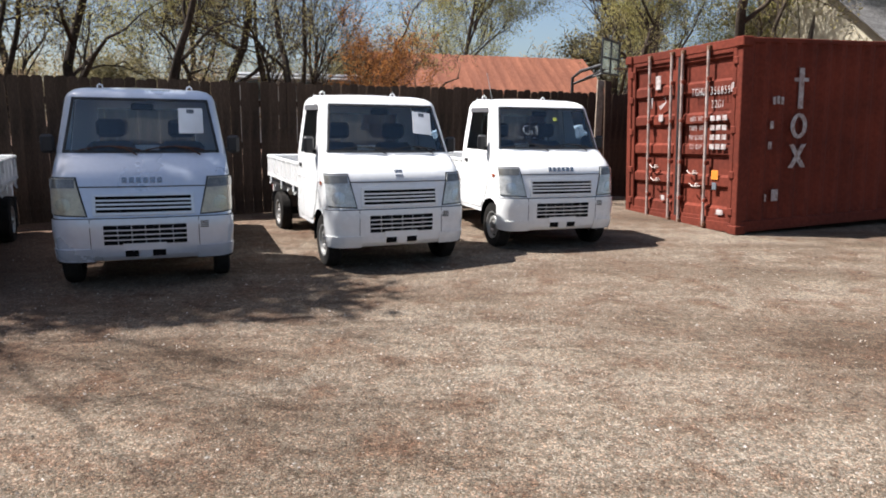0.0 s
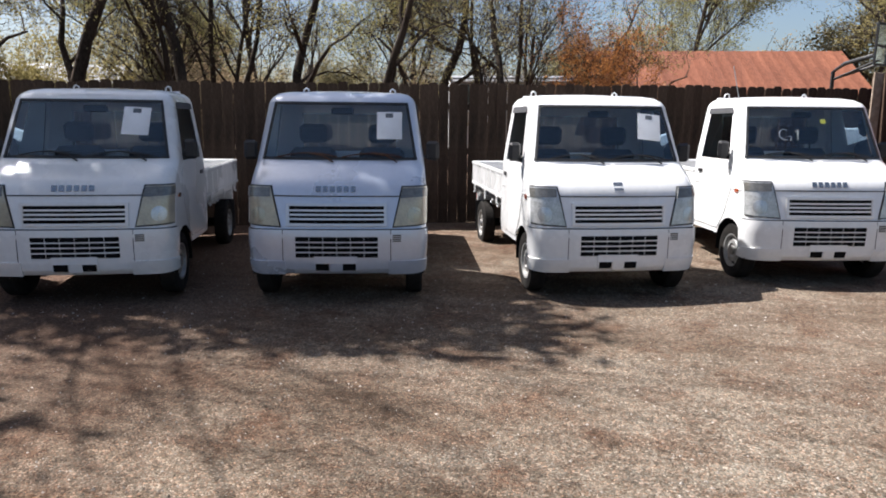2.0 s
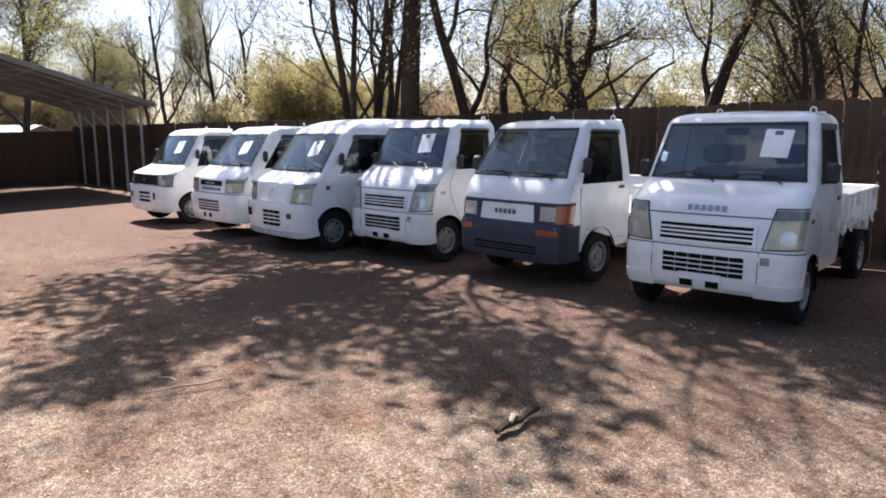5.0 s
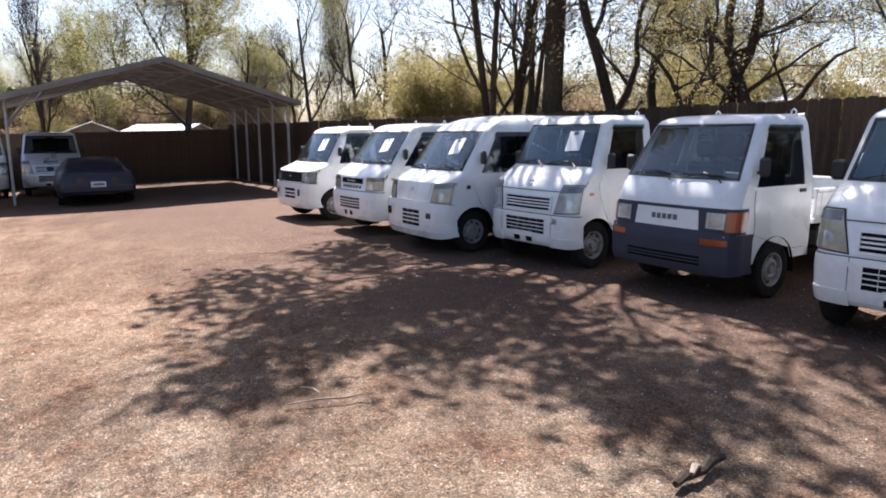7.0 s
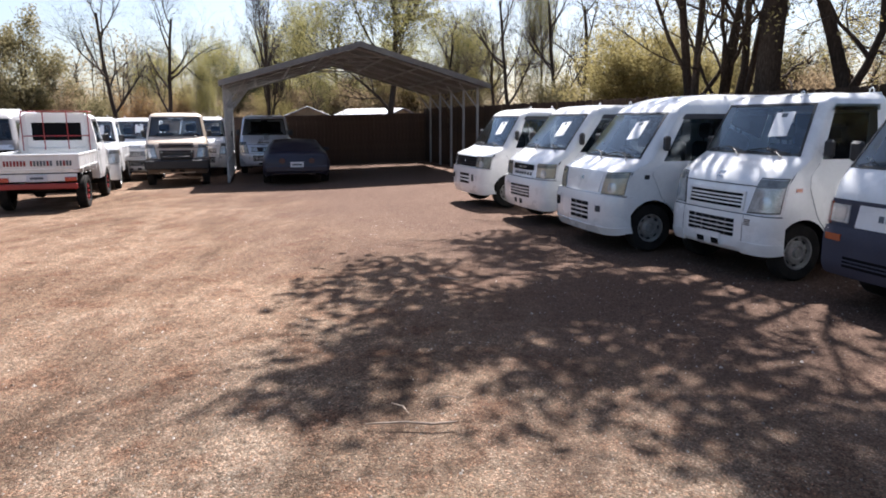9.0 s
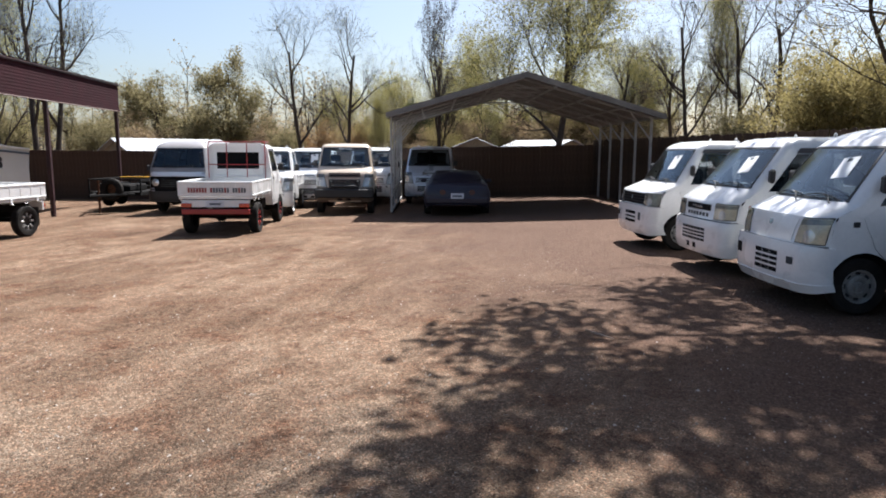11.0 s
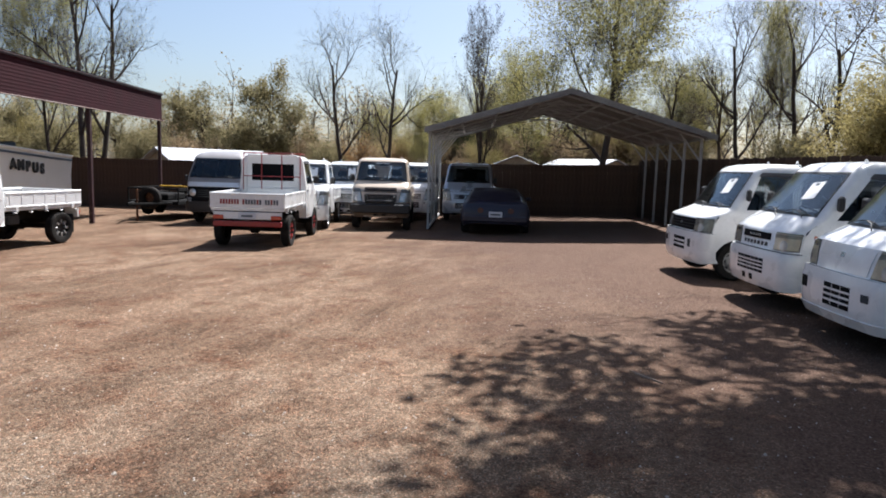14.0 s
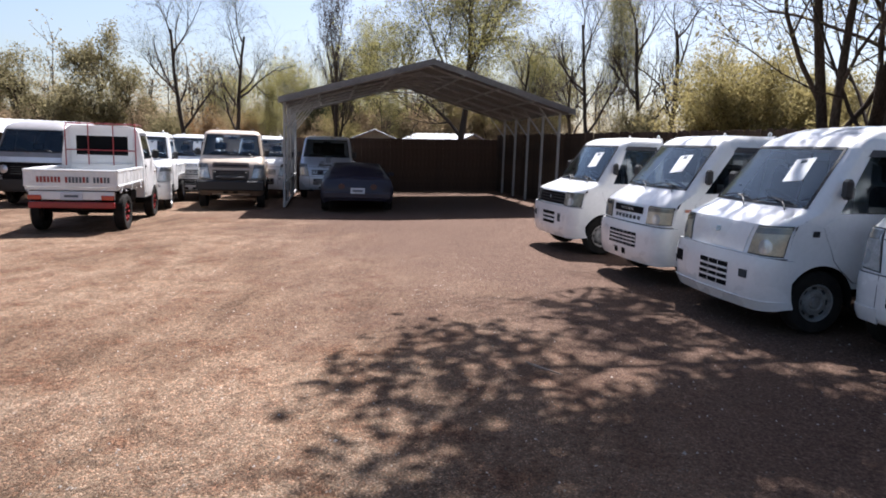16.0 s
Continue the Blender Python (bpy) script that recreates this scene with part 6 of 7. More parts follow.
def hoop():
    root = thing("basketball_hoop", "old basketball hoop with a framed clear backboard", "basketball hoop", at=pose(3.35, 16.7, .12, 0, 0, -35))
    part("pole", Mb().tube([(0, 0, 0), (0, 0, 2.45), (.2, 0, 2.6), (.7, 0, 2.72)], .04, 8), M_BLACK, root)
    part("arm", Mb().tube([(0, 0, 2.3), (.9, .2, 2.62)], .022, 6).tube([(0, 0, 2.3), (.9, -.2, 2.62)], .022, 6), M_BLACK, root)
    fr = Mb()
    x = .92
    for y in (-.55, 0, .55):
        fr.box(x - .018, x + .018, y - .02, y + .02, 2.52, 3.25, .005)
    for z in (2.52, 2.86, 3.25):
        fr.box(x - .016, x + .016, -.55, .55, z - .02, z + .02, .005)
    part("backboard_frame", fr, M_BLACK, root)
    part("backboard", Mb().box(x - .005, x + .005, -.54, .54, 2.53, 3.24, .002), M_CLEAR, root, "clear acrylic backboard")
    part("rim", Mb().tube([(x + .1 + .22 + .22 * math.cos(a), .22 * math.sin(a), 2.62) for a in span(0, 6.28, 18)], .01, 6), M_RUST, root)
    return root


hoop()
for k, (x, y, a) in enumerate(((3.0, 11.75, -8), (2.85, 11.95, -5), (3.05, 12.2, -11))):
    tagged(part("leaning_plank", Mb().box(-.07, .07, -.014, .014, 0, 2.15, .004), M_STICK if k == 1 else M_WOOD, at=pose(x, y, gz(x, y) - .01, a, 4, GRID)), "weathered plank leaning on the fence", "plank", "planks by the container")
# marks on the first truck's glass, and its aerial
mk = Mb()
mk.tube([skin.pn(-.27 + .05 * math.cos(a), 1.39 + .05 * math.sin(a), .012)[0] for a in span(.9, 5.2, 10)], .0032, 4)
mk.tube([skin.pn(x, z, .012)[0] for x, z in ((-.25, 1.375), (-.21, 1.375), (-.22, 1.33))], .0032, 4)
part("chalk_mark", mk, M_CHALK, truck, "white hand-drawn mark on the windscreen")
mk = Mb().tube([skin.pn(x, z, .012)[0] for x, z in ((-.17, 1.42), (-.14, 1.43), (-.15, 1.34))], .0032, 4)
part("chalk_mark", mk, M_CHALK, truck)
part("aerial", Mb().tube([(-.58, .80, 1.70), (-.64, .86, 2.06)], .0045, 5), M_GALV, truck, "thin pale radio aerial")
part("sticker", skin.rect(.10, .15, 1.50, 1.54, .006, .002, 1, 1), M_STICKER, truck, "yellow-green sticker")
# fallen wood on the gravel
def fallen(name, label, pts, r, x, y, a, wood=M_STICK):
    ob = part(name, Mb().tube(pts, r, 7), wood, at=pose(x, y, gz(x, y) + .015, 0, 0, a))
    return tagged(ob, label, "branch", "fallen wood")


fallen("fallen_branch", "broken mottled branch lying on the gravel", [(0, 0, .01), (.09, .016, .014), (.2, -.006, .012), (.30, .02, .02), (.40, .012, .012)], [.016, .026, .019, .028, .016], -3.23, 2.63, 113, M_BARK)
# pale piece added on top to stand in for the branch's pale patches
fallen("fallen_branch", "pale patch piece lying on the branch", [(0, 0, .03), (.05, .008, .045), (.10, .0, .03)], [.012, .018, .009], -3.26, 2.73, 125)
fallen("twig", "long pale twig lying on the gravel", [(0, 0, .006), (.2, .012, .012), (.34, .0, .008), (.46, .02, .012)], [.004, .006, .007, .005], -4.60, .99, 92)
fallen("twig", "thin dry twig lying on the gravel", [(0, 0, .006), (.09, .02, .014), (.17, .01, .008)], [.004, .005, .003], -4.86, 1.09, 35)
fallen("twig", "thin dry twig lying on the gravel", [(0, 0, .006), (.06, .012, .012), (.12, -.01, .008)], [.003, .004, .003], -4.93, 1.33, 100)
fallen("twig", "thin dry twig lying on the gravel", [(0, 0, .01), (.15, -.02, .02), (.32, .02, .01)], [.006, .009, .005], -7.89, 1.15, 45)

# ---- trees ----
def grow(seed, height, trunk_r, lean=(0, 0), forks=5, levels=4, spread=.8, first=.35, leaves=0, leaf=.06, twigs=1.0, droop=0.0, stems=1, wob=.2, leaf_from=3, clump=1.0, clear=0.0, arms=(), crown=None, reach=1.0, bend=None):
    """Limbs as one mesh and leaves as another. arms: main limbs (height, reach to); crown: centre, half sizes, heading and fullness of the leafy parts."""
    rnd = random.Random(seed)
    wood, lv, lf = Mb(), [], []

    def rv(k):
        return Vector((rnd.uniform(-k, k), rnd.uniform(-k, k), rnd.uniform(-k, k)))

    def leaf_at(p, n, r):
        if crown:
            full = 0
            for c0, half, turn, thick in crown:
                q = p - Vector(c0)
                q.rotate(Matrix.Rotation(-radians(turn), 3, "Z"))
                if (q.x / half[0]) ** 2 + (q.y / half[1]) ** 2 + (q.z / half[2]) ** 2 < 1:
                    full = max(full, thick)
            n = round(n * full)
        for _ in range(n):
            c = p + rv(r)
            a = rv(1).normalized() * leaf * rnd.uniform(.6, 1.3)
            b = a.orthogonal().normalized() * a.length * .55
            b.rotate(Matrix.Rotation(rnd.uniform(0, 6.28), 3, a.normalized()))
            k = len(lv)
            lv.extend((c - a, c + b, c + a, c - b))
            lf.append((k, k + 1, k + 2, k + 3))

    def limb(p, d, length, r, level):
        n = 7 if level == 0 else 5 if level == 1 else 4 if level == 2 else 2
        pts, rad, q = [p.copy()], [r], p.copy()
        for k in range(n):
            d = (d + rv(wob * .5 if level == 0 else bend or wob) + Vector((0, 0, (.10 if level < 3 else .03) - droop * level * .05))).normalized()
            q = q + d * (length / n)
            pts.append(q.copy())
            rad.append(max(.004, r * (1 - (.55 if level == 0 else .75) * (k + 1) / n)))
        wood.tube(pts, rad, 8 if level == 0 else 6 if level == 1 else 4 if level == 2 else 3, caps=False)
        if level >= leaf_from and leaves:
            if rnd.random() < clump and pts[-1].z > clear:
                leaf_at(pts[-1], leaves, leaf * 4)
                leaf_at(pts[len(pts) // 2], leaves // 2, leaf * 4)
        if level >= levels:
            return
        kids = max(2, round(forks * (1.0 if level < 2 else twigs) * rnd.uniform(.8, 1.25)))
        for j in range(kids):
            u = first + (1 - first) * (j + rnd.random()) / kids if level == 0 else .5 + .5 * (j + rnd.random()) / kids if crown and level == 1 else .2 + .8 * (j + rnd.random()) / kids
            k = min(n - 1, int(u * n))
            if pts[k].z < clear * .85:
                continue
            s = pts[k].lerp(pts[k + 1], u * n - k)
            side = d.orthogonal().normalized()
            side.rotate(Matrix.Rotation(rnd.uniform(0, 6.28), 3, d))
            nd = (d * rnd.uniform(.4, .9) + side * spread * rnd.uniform(.7, 1.2)).normalized()
            limb(s, nd, length * rnd.uniform(.45, .68) * ((1 - .25 * u) * reach if level == 0 else 1), rad[k] * rnd.uniform(.45, .62), level + 1)

    for s in range(stems):
        a = 2 * math.pi * s / max(1, stems) + rnd.random()
        o = Vector((math.cos(a), math.sin(a), 0)) * (.0 if stems == 1 else .22)
        d = Vector((lean[0] + (o.x * 1.3), lean[1] + o.y * 1.3, 1)).normalized()
        limb(o, d, height * rnd.uniform(.55, .7) if stems == 1 else height * rnd.uniform(.5, .75), trunk_r * (1 if stems == 1 else rnd.uniform(.6, 1)), 0)
    for z, goal in arms:
        o = Vector((0, 0, z))
        goal = Vector(goal) - o
        limb(o, (goal.normalized() - Vector((0, 0, .25))).normalized(), goal.length, trunk_r * .30, 1)
    leafmesh = None
    if lf:
        leafmesh = Mb()
        leafmesh.v, leafmesh.f = [tuple(v) for v in lv], lf
    return wood, leafmesh


def tree(name, label, bark, leafmat, at, **kw):
    root = thing(name, label, "tree", "trees round the yard", at=at)
    wood, lv = grow(**kw)
    part("trunk", wood, bark, root, smooth=60)
    if lv:
        part("crown", lv, leafmat, root, smooth=0)
    return root


def stand(x, y, turn=0, s=1.0, dz=-.15):
    wide, high = s if isinstance(s, tuple) else (s, s)
    return pose(x, y, gz(x, y) + dz, 0, 0, turn) @ Matrix.Diagonal((wide, wide, high, 1))


def copies(ob, spots):
    for x, y, a, s in spots:
        c = copy_thing(ob, Matrix.Identity(4))
        c.matrix_basis = stand(x, y, a, s)


tall = tree("bare_tree", "tall bare grey-barked tree with budding twigs", M_BARKGREY, M_LEAFNEW, stand(-41.6, -6.5, 10, (.7, .76)), seed=3, height=14.5, trunk_r=.19, forks=7, levels=4, spread=.75, first=.3, leaves=1, leaf=.035, twigs=.72, wob=.24, leaf_from=4, reach=.8)
copies(tall, [(-34.0, -15.8, 80, (.66, .76)), (-35.9, -14.2, 200, (.64, .76)), (-24.4, -23.0, 20, (.72, .95)), (-25.8, -23.4, 300, (.7, .95)), (-33.3, 3.0, 20, (.6, .76)), (-32.1, 5.1, 33, (.6, .72)), (-29.9, 5.7, 300, (.62, .68)), (-38.3, 2.5, 110, (.6, .62)), (-41.3, -0.5, 210, (.62, .64)), (-21.0, -25.6, 100, (.75, 1.0)), (-18.2, -27.3, 230, (.75, 1.0))])
copies(tall, [(-14, 24, 33, .8), (9, 30, 300, .9)])
green = tree("budding_tree", "tall tree with fresh yellow-green leaves", M_BARKGREY, M_LEAFNEW, stand(-32.5, -2.6, 0, (.95, .95)), seed=8, height=12.5, trunk_r=.17, forks=8, levels=4, spread=.6, first=.25, leaves=6, leaf=.045, twigs=.95)
copies(green, [(-39.4, -7.4, 120, (0.34, 0.62)), (-38.5, -13.2, 60, (0.2, 0.42)), (-25.5, -26.0, 200, (0.5, 0.8)), (-42.4, -0.6, 300, (0.5, 0.6)), (-36.1, 4.6, 20, (0.3, 0.75))])
copies(green, [(-26, 19, 40, .7), (9, 27, 70, .8), (1.5, 36, 160, .95), (13, 25, 160, .9), (-9, 26, 300, .8), (-17, 22, 30, .8)])
copies(green, [(-43.6, -14.1, 30, (0.45, 0.52)), (-43.8, -10.2, 160, (0.5, 0.55)), (-45.8, -5.9, 250, (0.5, 0.5)), (-45.3, -2.5, 80, (0.5, 0.52)), (-44.5, 0.6, 310, (0.45, 0.55)), (-43.9, -18.2, 190, (0.45, 0.45))])
oak = tree("live_oak", "rounded olive-green live oak", M_BARK, M_LEAFOLIVE, stand(-37.9, -22.6, 0, (.85, .98)), seed=12, height=8, trunk_r=.22, forks=6, levels=4, spread=.9, first=.2, leaves=12, leaf=.07, twigs=.8)
copies(oak, [(-37.0, -27.2, 90, (0.95, 0.82)), (-39.8, -21.5, 140, (0.45, 0.55)), (-39.1, -26.2, 20, (0.6, 0.55)), (-37.0, -30.2, 220, (0.6, 0.66)), (-35.9, -32.8, 60, (0.7, 0.6)), (-29.6, -33.0, 10, (0.7, 0.65)), (-25.3, -33.6, 120, (0.8, 0.7)), (-46.5, 1.4, 200, (0.55, 0.6)), (-48.2, -3.4, 260, (0.6, 0.55))])
copies(oak, [(-18, 26, 60, .8), (9, 35, 30, 1.0)])
copies(oak, [(-49.0, -10.1, 15, (0.7, 0.62)), (-48.7, -6.9, 95, (0.7, 0.6)), (-51.0, -5.1, 175, (0.7, 0.66)), (-49.4, -1.0, 255, (0.7, 0.62)), (-46.4, -17.7, 335, (0.6, 0.56)), (-47.5, -12.0, 45, (0.6, 0.6))])
dark = tree("dark_tree", "dark vine-hung tree choked with twigs", M_BARK, M_LEAFVINE, stand(-36.8, -9.3, 0, (.42, .92)), seed=21, height=10.5, trunk_r=.3, forks=6, levels=4, spread=.4, first=.15, leaves=7, leaf=.05, twigs=.8)
evergreen = tree("evergreen_tree", "dark evergreen tree behind the carport", M_BARK, M_LEAFDARK, stand(-42.0, -12.4, 0, (.6, .68)), seed=22, height=8, trunk_r=.2, forks=6, levels=4, spread=.7, first=.15, leaves=13, leaf=.065, twigs=.8)
multi = tree("multi_stem_tree", "leaning multi-stemmed tree with dark bark", M_BARK, M_LEAFOLIVE, stand(-15.2, 6.1, 0), seed=31, height=10.5, trunk_r=.11, forks=5, levels=4, spread=.55, first=.3, leaves=1, leaf=.05, stems=6, wob=.26)
copies(multi, [(-9.3, 14.0, 250, .75), (-3.4, 17.5, 80, .7)])
crooked = tree("crooked_tree", "crooked dark-barked tree with a tangle of twigs", M_BARK, M_LEAFYELLOW, stand(-12.7, 7.8, 0), seed=44, height=8.5, trunk_r=.15, forks=4, levels=5, spread=.85, first=.22, leaves=5, leaf=.028, twigs=.95, wob=.42, leaf_from=4, clump=.4)
slim = tree("crooked_tree", "slender crooked tree with a tangle of twigs", M_BARK, M_LEAFYELLOW, stand(-12.2, 8.9, 40), seed=48, height=8.0, trunk_r=.145, lean=(.1, .05), forks=4, levels=5, spread=.8, first=.3, leaves=5, leaf=.028, twigs=.95, wob=.46, leaf_from=4, clump=.35)
copies(crooked, [(-10.4, 10.8, 130, 1.0), (-8.2, 12.1, 250, .95), (-5.2, 13.2, 60, .72), (-2.9, 14.2, 200, .75), (-17.5, 13.5, 20, .9), (7.4, 16.5, 330, 1.1)])
copies(slim, [(-11.5, 9.8, 200, 1.0), (-7.2, 14.2, 90, 1.0), (-4.9, 15.6, 10, 1.0), (-14.6, 9.6, 150, 1.0), (-19.5, 9.5, 280, .85), (-21.5, 12.5, 60, 1.0), (-11.5, 15.0, 330, 1.0), (-.6, 21.0, 130, .9), (5.2, 19.0, 20, 1.0)])
# the tall straight tree whose limbs reach out over the yard and shade the gravel
# unseen arms and leaf patches are set out so their shade falls on gravel and trucks
big = tree("straight_dark_tree", "tall straight dark-trunked tree reaching over the yard", M_BARK, M_LEAFOLIVE, stand(-13.3, 6.28, 0), seed=41, height=17, trunk_r=.24, forks=4, levels=4, spread=.45, first=.75, leaves=12, leaf=.095, twigs=.9, wob=.07, bend=.17,
           arms=((5.6, (-2.6, -3.5, 8.0)), (6.4, (-1.5, -3.8, 8.4)), (6.1, (.3, -5.0, 8.2)), (5.8, (2.1, -4.7, 8.2)), (6.7, (6.4, .9, 8.4)), (6.3, (3.6, 1.1, 8.3)), (7.0, (5.2, 1.2, 8.5)), (6.0, (-.5, -4.6, 8.0)), (7.2, (.8, -4.4, 8.6)), (6.6, (2.2, -1.0, 8.3)), (5.9, (2.2, -4.2, 7.8)), (6.8, (3.2, -3.4, 8.4)), (6.2, (3.9, -2.4, 8.0)), (7.4, (1.5, -3.2, 8.6)), (7.6, (-1.2, -3.6, 8.6)), (6.6, (4.2, -1.2, 8.2)), (6.9, (4.6, 0.4, 8.4)), (7.1, (5.8, 0.4, 8.5)), (6.6, (5.2, -0.7, 8.2)), (7.3, (3.2, -0.1, 8.6)), (6.3, (-2.4, -2.7, 8.0)), (6.7, (-.8, -2.9, 8.3)), (6.1, (.9, -2.7, 8.1)), (6.5, (2.4, -2.5, 8.2))), clump=.70, crown=(((.25, -4.85, 8.2), (1.3, .9, 1.3), 0, 2.8), ((2.2, -5.0, 8.2), (.8, .42, 1.0), 15, 3.0), ((1.3, -4.4, 8.2), (1.0, .5, 1.3), 0, 2.4), ((1.5, -3.6, 8.2), (1.7, .9, 1.3), 10, 2.7),
                               ((2.8, -2.7, 8.2), (1.35, .85, 1.2), 30, 2.6), ((-1.9, -3.6, 8.2), (1.5, .6, 1.3), 10, 2.8), ((.7, -2.7, 8.2), (1.7, .95, 1.3), 0, 2.8),
                               ((2.1, -.65, 8.2), (1.9, .8, 1.3), 0, 3.2), ((4.1, -2.6, 8.2), (.7, .7, 1.2), 0, 1.3), ((4.7, .45, 8.3), (2.6, 1.1, 1.4), 0, 3.4)))
rust = tree("orange_leaved_tree", "small tree still holding dry orange leaves", M_BARK, M_LEAFRUST, stand(-1.3, 17.3, 0, .8), seed=61, height=4.9, trunk_r=.05, forks=5, levels=4, spread=.55, first=.15, leaves=4, leaf=.028, stems=4, leaf_from=3, wob=.3)
bush = tree("thicket_bush", "tangled olive-green thicket bush", M_BARKGREY, M_LEAFOLIVE, stand(-30, 4.5, 0, .75), seed=71, height=4.2, trunk_r=.04, forks=6, levels=3, spread=.7, first=.1, leaves=10, leaf=.05, stems=6, leaf_from=2)
yellow = tree("yellow_bush", "broad bush with yellow-olive leaves", M_BARKGREY, M_LEAFYELLOW, stand(-24.2, 6.3, 0, 1.0), seed=73, height=4.6, trunk_r=.045, forks=6, levels=3, spread=.8, first=.1, leaves=19, leaf=.035, stems=7, leaf_from=2)
copies(yellow, [(-23.9, 7.3, 100, .98), (-25.1, 8.5, 40, .92), (-16.5, 12.5, 30, .8), (-13.0, 13.5, 200, .75)])
tan = tree("dry_thicket", "bare tan thicket behind the fence", M_BARKGREY, M_LEAFTAN, stand(-38, -10.5, 0, .75), seed=77, height=4.0, trunk_r=.04, forks=6, levels=3, spread=.75, first=.1, leaves=5, leaf=.045, stems=7, leaf_from=2)
russet = tree("russet_thicket", "russet-brown thicket behind the fence", M_BARKGREY, M_LEAFRUSSET, stand(-37.2, -16.1, 0, .78), seed=79, height=4.0, trunk_r=.04, forks=6, levels=3, spread=.75, first=.1, leaves=6, leaf=.045, stems=7, leaf_from=2)
copies(tan, [(-42.1, -9.0, 10, 1.15), (-41.7, -6.4, 130, 1.2), (-43.2, -3.1, 220, 1.2), (-42.4, -0.1, 300, 1.15), (-42.3, -11.8, 70, 1.1), (-38.3, -20.2, 190, 1.0), (-33.8, -26.3, 190, 1.0)])
copies(russet, [(-37.1, -14.1, 90, .72), (-38.3, -18.2, 200, .7)])
rnd = random.Random(5)
for k in range(18):
    u = k / 17
    copies(bush if k % 3 == 0 else tan, [(-33 + 34 * u + rnd.uniform(-1, 1), 4.5 + 33 * u * .445 + rnd.uniform(4, 9), rnd.uniform(0, 360), rnd.uniform(.7, 1.0))])
for k in range(22):
    u = k / 21
    copies((tan, bush, tan, yellow)[k % 4], [(-42 + 8 * u + rnd.uniform(-3, 1), 2 - 34 * u + rnd.uniform(-1, 1), rnd.uniform(0, 360), rnd.uniform(.62, .85))])


copies(bush, [(-27, -28, 0, .85), (-23, -30.5, 70, .9), (-31, -25.5, 150, .8), (-18, -32, 200, .95)])
copies(yellow, [(-29, -33, 50, .9), (-21, -34, 170, .9)])


def far_woods():
    """A ring of tangled woods far behind everything: stems, twigs and leaves as one mass."""
    r, stems, lv, lf = random.Random(17), Mb(), [], []
    for k in range(560):
        a = radians(r.uniform(60, 262))
        d = r.uniform(46, 80)
        x, y, h2 = d * math.cos(a), d * math.sin(a), r.uniform(3.0, 7.2)
        lean = Vector((r.uniform(-.12, .12), r.uniform(-.12, .12), 1))
        stems.tube([(x, y, -.5), (x + lean.x * h2 * .5, y + lean.y * h2 * .5, h2 * .5), (x + lean.x * h2, y + lean.y * h2, h2)], [.06, .04, .012], 4, False)
        for j in range(26):
            z = r.uniform(.25, 1) * h2
            p = Vector((x + lean.x * z, y + lean.y * z, z))
            q = p + Vector((r.uniform(-1, 1), r.uniform(-1, 1), r.uniform(.2, 1.3))) * r.uniform(.6, 1.4)
            stems.tube([p, q], [.022, .006], 3, False)
            for i in range(9):
                c = p.lerp(q, r.uniform(.3, 1.1)) + Vector((r.uniform(-.4, .4), r.uniform(-.4, .4), r.uniform(-.4, .4)))
                u = Vector((r.uniform(-1, 1), r.uniform(-1, 1), r.uniform(-1, 1))).normalized() * r.uniform(.04, .11)
                v = u.orthogonal().normalized() * u.length * .7
                n0 = len(lv)
                lv.extend((tuple(c - u), tuple(c + v), tuple(c + u), tuple(c - v)))
                lf.append((n0, n0 + 1, n0 + 2, n0 + 3))
    root = tagged(part("far_woods", stems, M_BARKGREY, smooth=60), "hazy belt of bare and budding woods", "woods", kind="stuff")
    leaves = Mb()
    leaves.v, leaves.f = lv, lf
    tagged(part("foliage", leaves, M_LEAFWOODS, root, smooth=0), kind="stuff")


far_woods()
copies(tan, [(-14 + k * 2.4, -25.5 - (k % 3) * 1.2, 50 * k, .9) for k in range(3)])


def chippings():
    """Loose pale stones, dark bits and dry leaves lying on the nearer gravel, past counting."""
    r, v, f = random.Random(23), [], []
    for k in range(26000):
        x, y = r.uniform(-13, 5), r.uniform(-6, 8.2)
        if r.random() > 1.15 - .075 * math.hypot(x + 1.5, y - 1.2):
            continue
        s, z = r.uniform(.004, .012) * (1.6 if r.random() < .04 else 1), gz(x, y) + .018 * noise.noise((x * .7, y * .7, 0)) + .006 * noise.noise((x * 2.6, y * 2.6, 3)) - .012
        a, h2 = r.uniform(0, 6.28), r.uniform(.35, .8)
        n0 = len(v)
        for j in range(4):
            b = a + j * 1.57 + r.uniform(-.3, .3)
            v.append((x + s * math.cos(b), y + s * math.sin(b) * .8, z - .002))
        v.append((x + r.uniform(-.3, .3) * s, y + r.uniform(-.3, .3) * s, z + s * h2))
        f.extend(((n0, n0 + 1, n0 + 4), (n0 + 1, n0 + 2, n0 + 4), (n0 + 2, n0 + 3, n0 + 4), (n0 + 3, n0, n0 + 4)))
    m = Mb()
    m.v, m.f = v, f
    tagged(part("loose_chippings", m, M_STONE, smooth=0), "loose pale stone chippings on the gravel", "gravel", kind="stuff")


chippings()

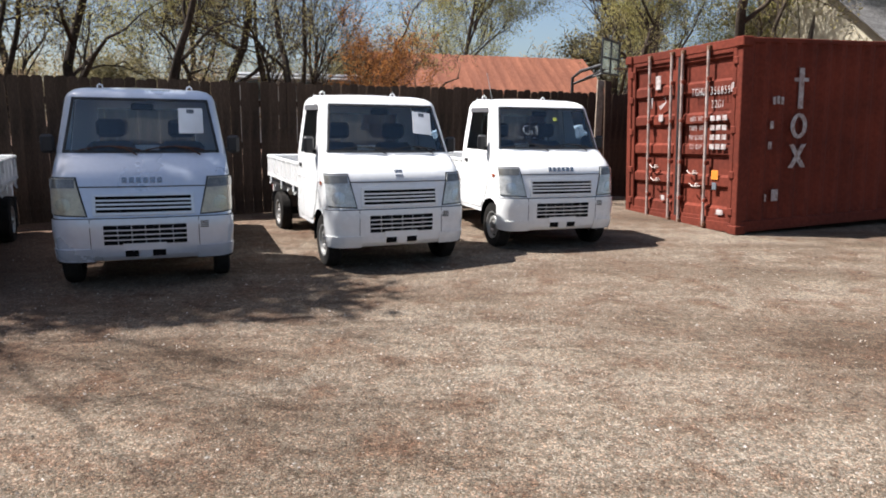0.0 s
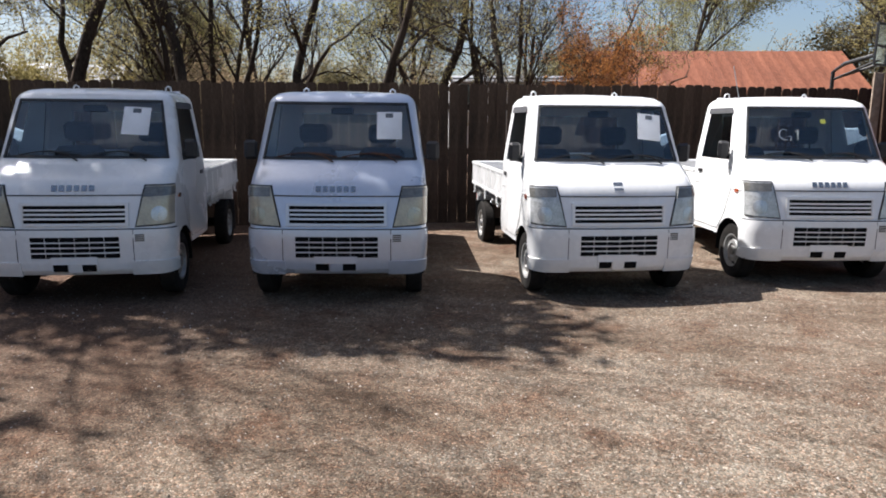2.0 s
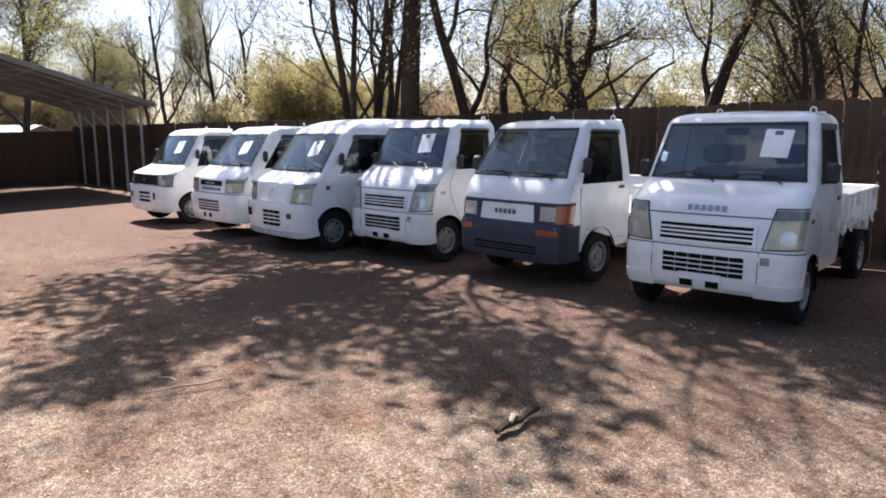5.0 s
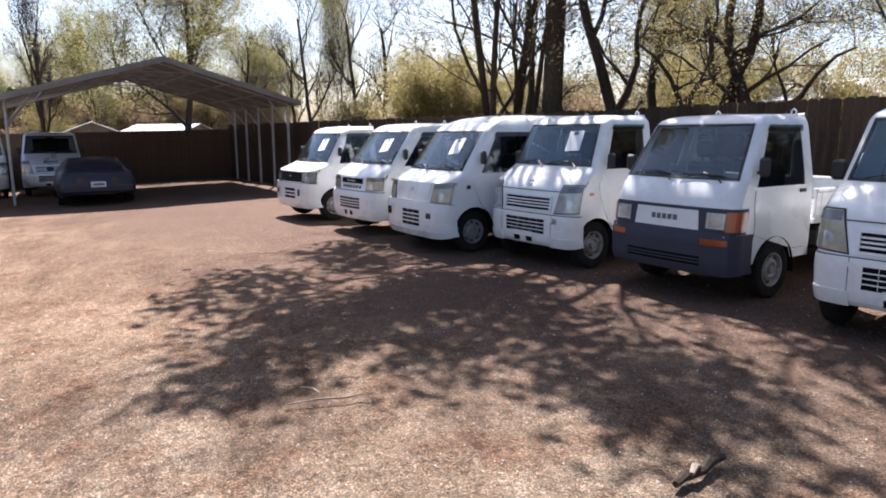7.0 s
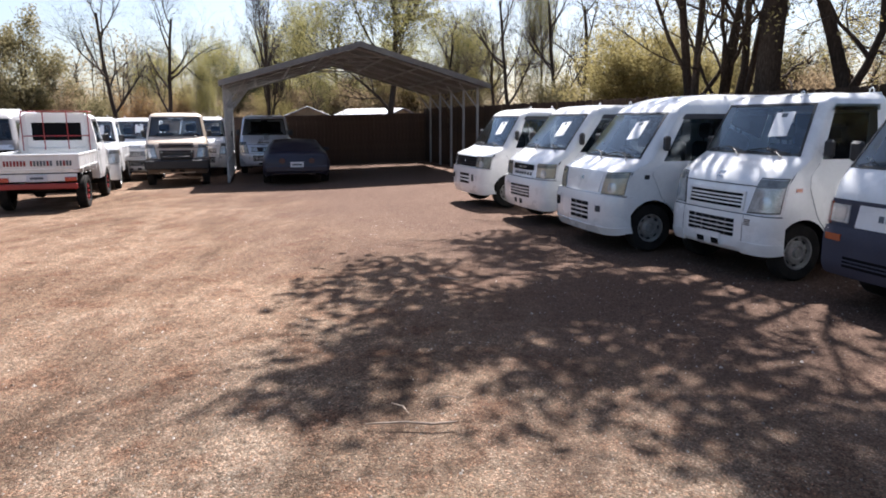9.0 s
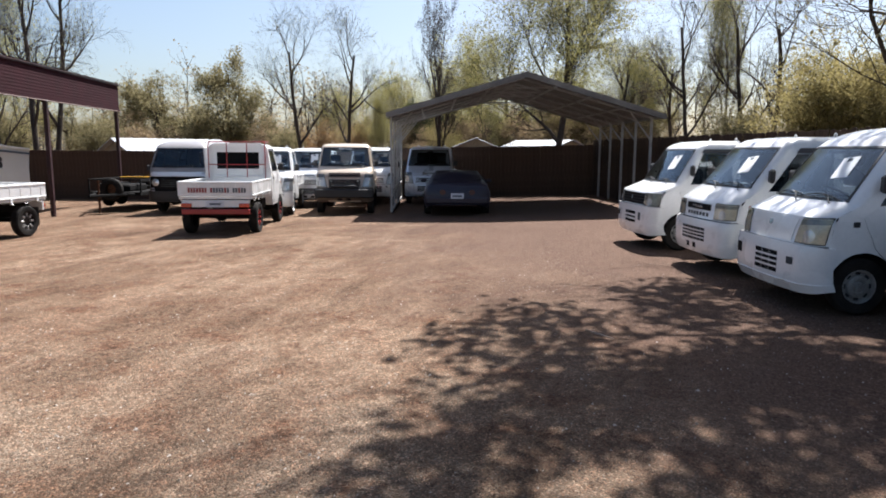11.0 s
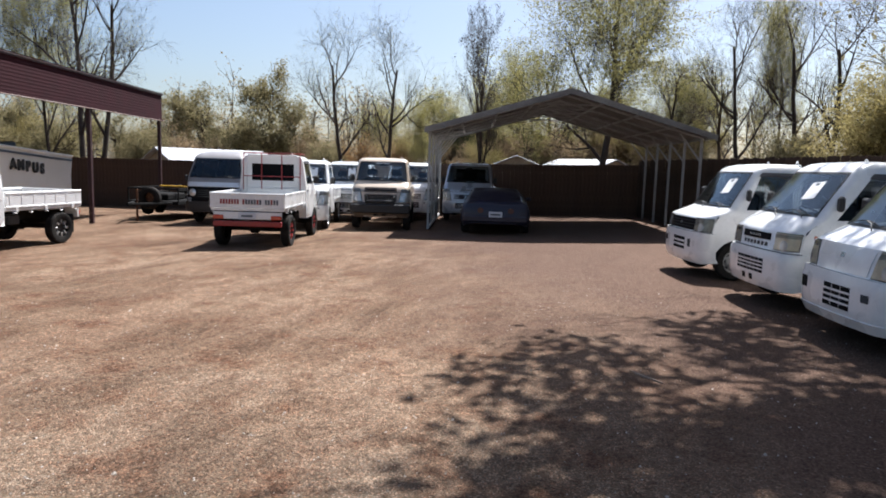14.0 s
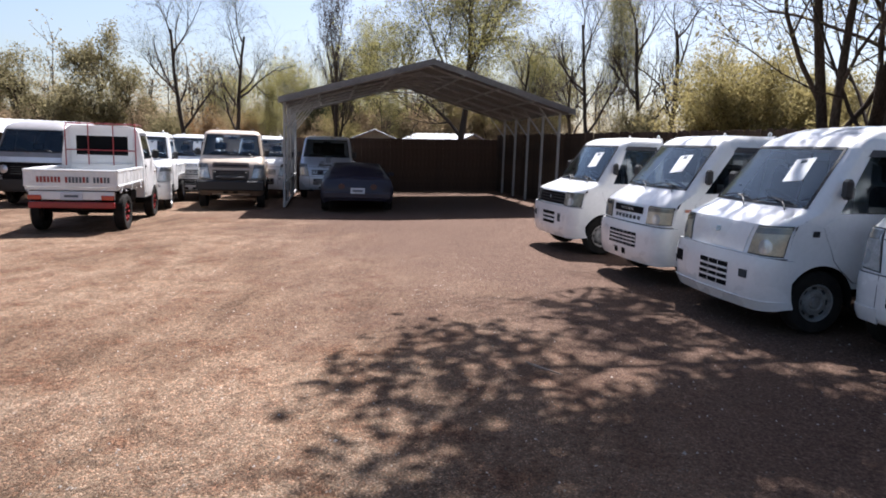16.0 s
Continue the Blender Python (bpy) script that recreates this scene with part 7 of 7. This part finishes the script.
# ---- board fences ----
def picket(h, w, t=.016, c=.025):
    return Mb().add([(-w / 2, -t / 2, 0), (w / 2, -t / 2, 0), (w / 2, -t / 2, h - c), (w / 2 - c, -t / 2, h), (-w / 2 + c, -t / 2, h), (-w / 2, -t / 2, h - c),
                     (-w / 2, t / 2, 0), (w / 2, t / 2, 0), (w / 2, t / 2, h - c), (w / 2 - c, t / 2, h), (-w / 2 + c, t / 2, h), (-w / 2, t / 2, h - c)],
                    [(0, 1, 2, 3, 4, 5), (11, 10, 9, 8, 7, 6), (0, 6, 7, 1), (1, 7, 8, 2), (2, 8, 9, 3), (3, 9, 10, 4), (4, 10, 11, 5), (5, 11, 6, 0)])


def board_fence(name, label, x0, y0, ang, length, height, step, material, singles, gap):
    root = tagged(new(name), label, "fence", kind="structure")
    root.matrix_basis = pose(x0, y0, 0, 0, 0, ang)
    m, rnd2 = root.matrix_basis, random.Random(9)
    shapes = [picket(height + dh, step - gap - dw).mesh("picket", 0) for dh in ((-.012, -.005, .0, .006, .012) if gap > .001 else (-.004, 0, .003)) for dw in (0, gap)]
    for me in shapes:
        me.materials.append(material)
    joined = Mb()
    n = int(length / step)
    for k in range(n):
        s = (k + .5) * step
        w = m @ Vector((s, 0, 0))
        at = pose(s + rnd2.uniform(-.4, .4) * gap, rnd2.uniform(-2, 2) * min(gap, .003), gz(w.x, w.y) - .02 + rnd2.uniform(-3.5, 3.5) * min(gap, .0034), rnd2.uniform(-180, 180) * gap, rnd2.uniform(-160, 160) * gap, rnd2.uniform(-450, 450) * gap)
        if singles:
            part("picket", rnd2.choice(shapes), material, root, at=at)
        else:
            q = picket(height + rnd2.uniform(-.02, .02), step - .006)
            k0 = len(joined.v)
            joined.add(q.v, q.f).moved(at, k0)
    if not singles:
        tagged(part("boards", joined, material, root, smooth=0), kind="stuff")
    for z in (.35, 1.0, 1.62):
        rows, a = [], Mb()
        for s0 in np.arange(0, length - .1, 2.4):
            s1 = min(length, s0 + 2.4)
            w = m @ Vector(((s0 + s1) / 2, 0, 0))
            part("rail", Mb().box(s0, s1, .012, .05, gz(w.x, w.y) + z - .045, gz(w.x, w.y) + z + .045, .004), material, root)
    for s0 in np.arange(0, length, 2.4):
        w = m @ Vector((s0, 0, 0))
        part("post", Mb().box(s0 - .045, s0 + .045, .052, .142, gz(w.x, w.y) - .1, gz(w.x, w.y) + height - .12, .006), material, root)
    return root


FX, FY = -27.2, -.46
board_fence("fence_north", "weathered grey-brown dog-eared board fence", FX, FY, GRID, 40.0, 1.96, .1395, M_WOOD, True, .002)
board_fence("fence_west", "brown board fence closing the yard", FX + 26.4 * math.cos(radians(-75)), FY + 26.4 * math.sin(radians(-75)), 105, 26.6, 1.80, .14, M_WOODDARK, True, .0004)
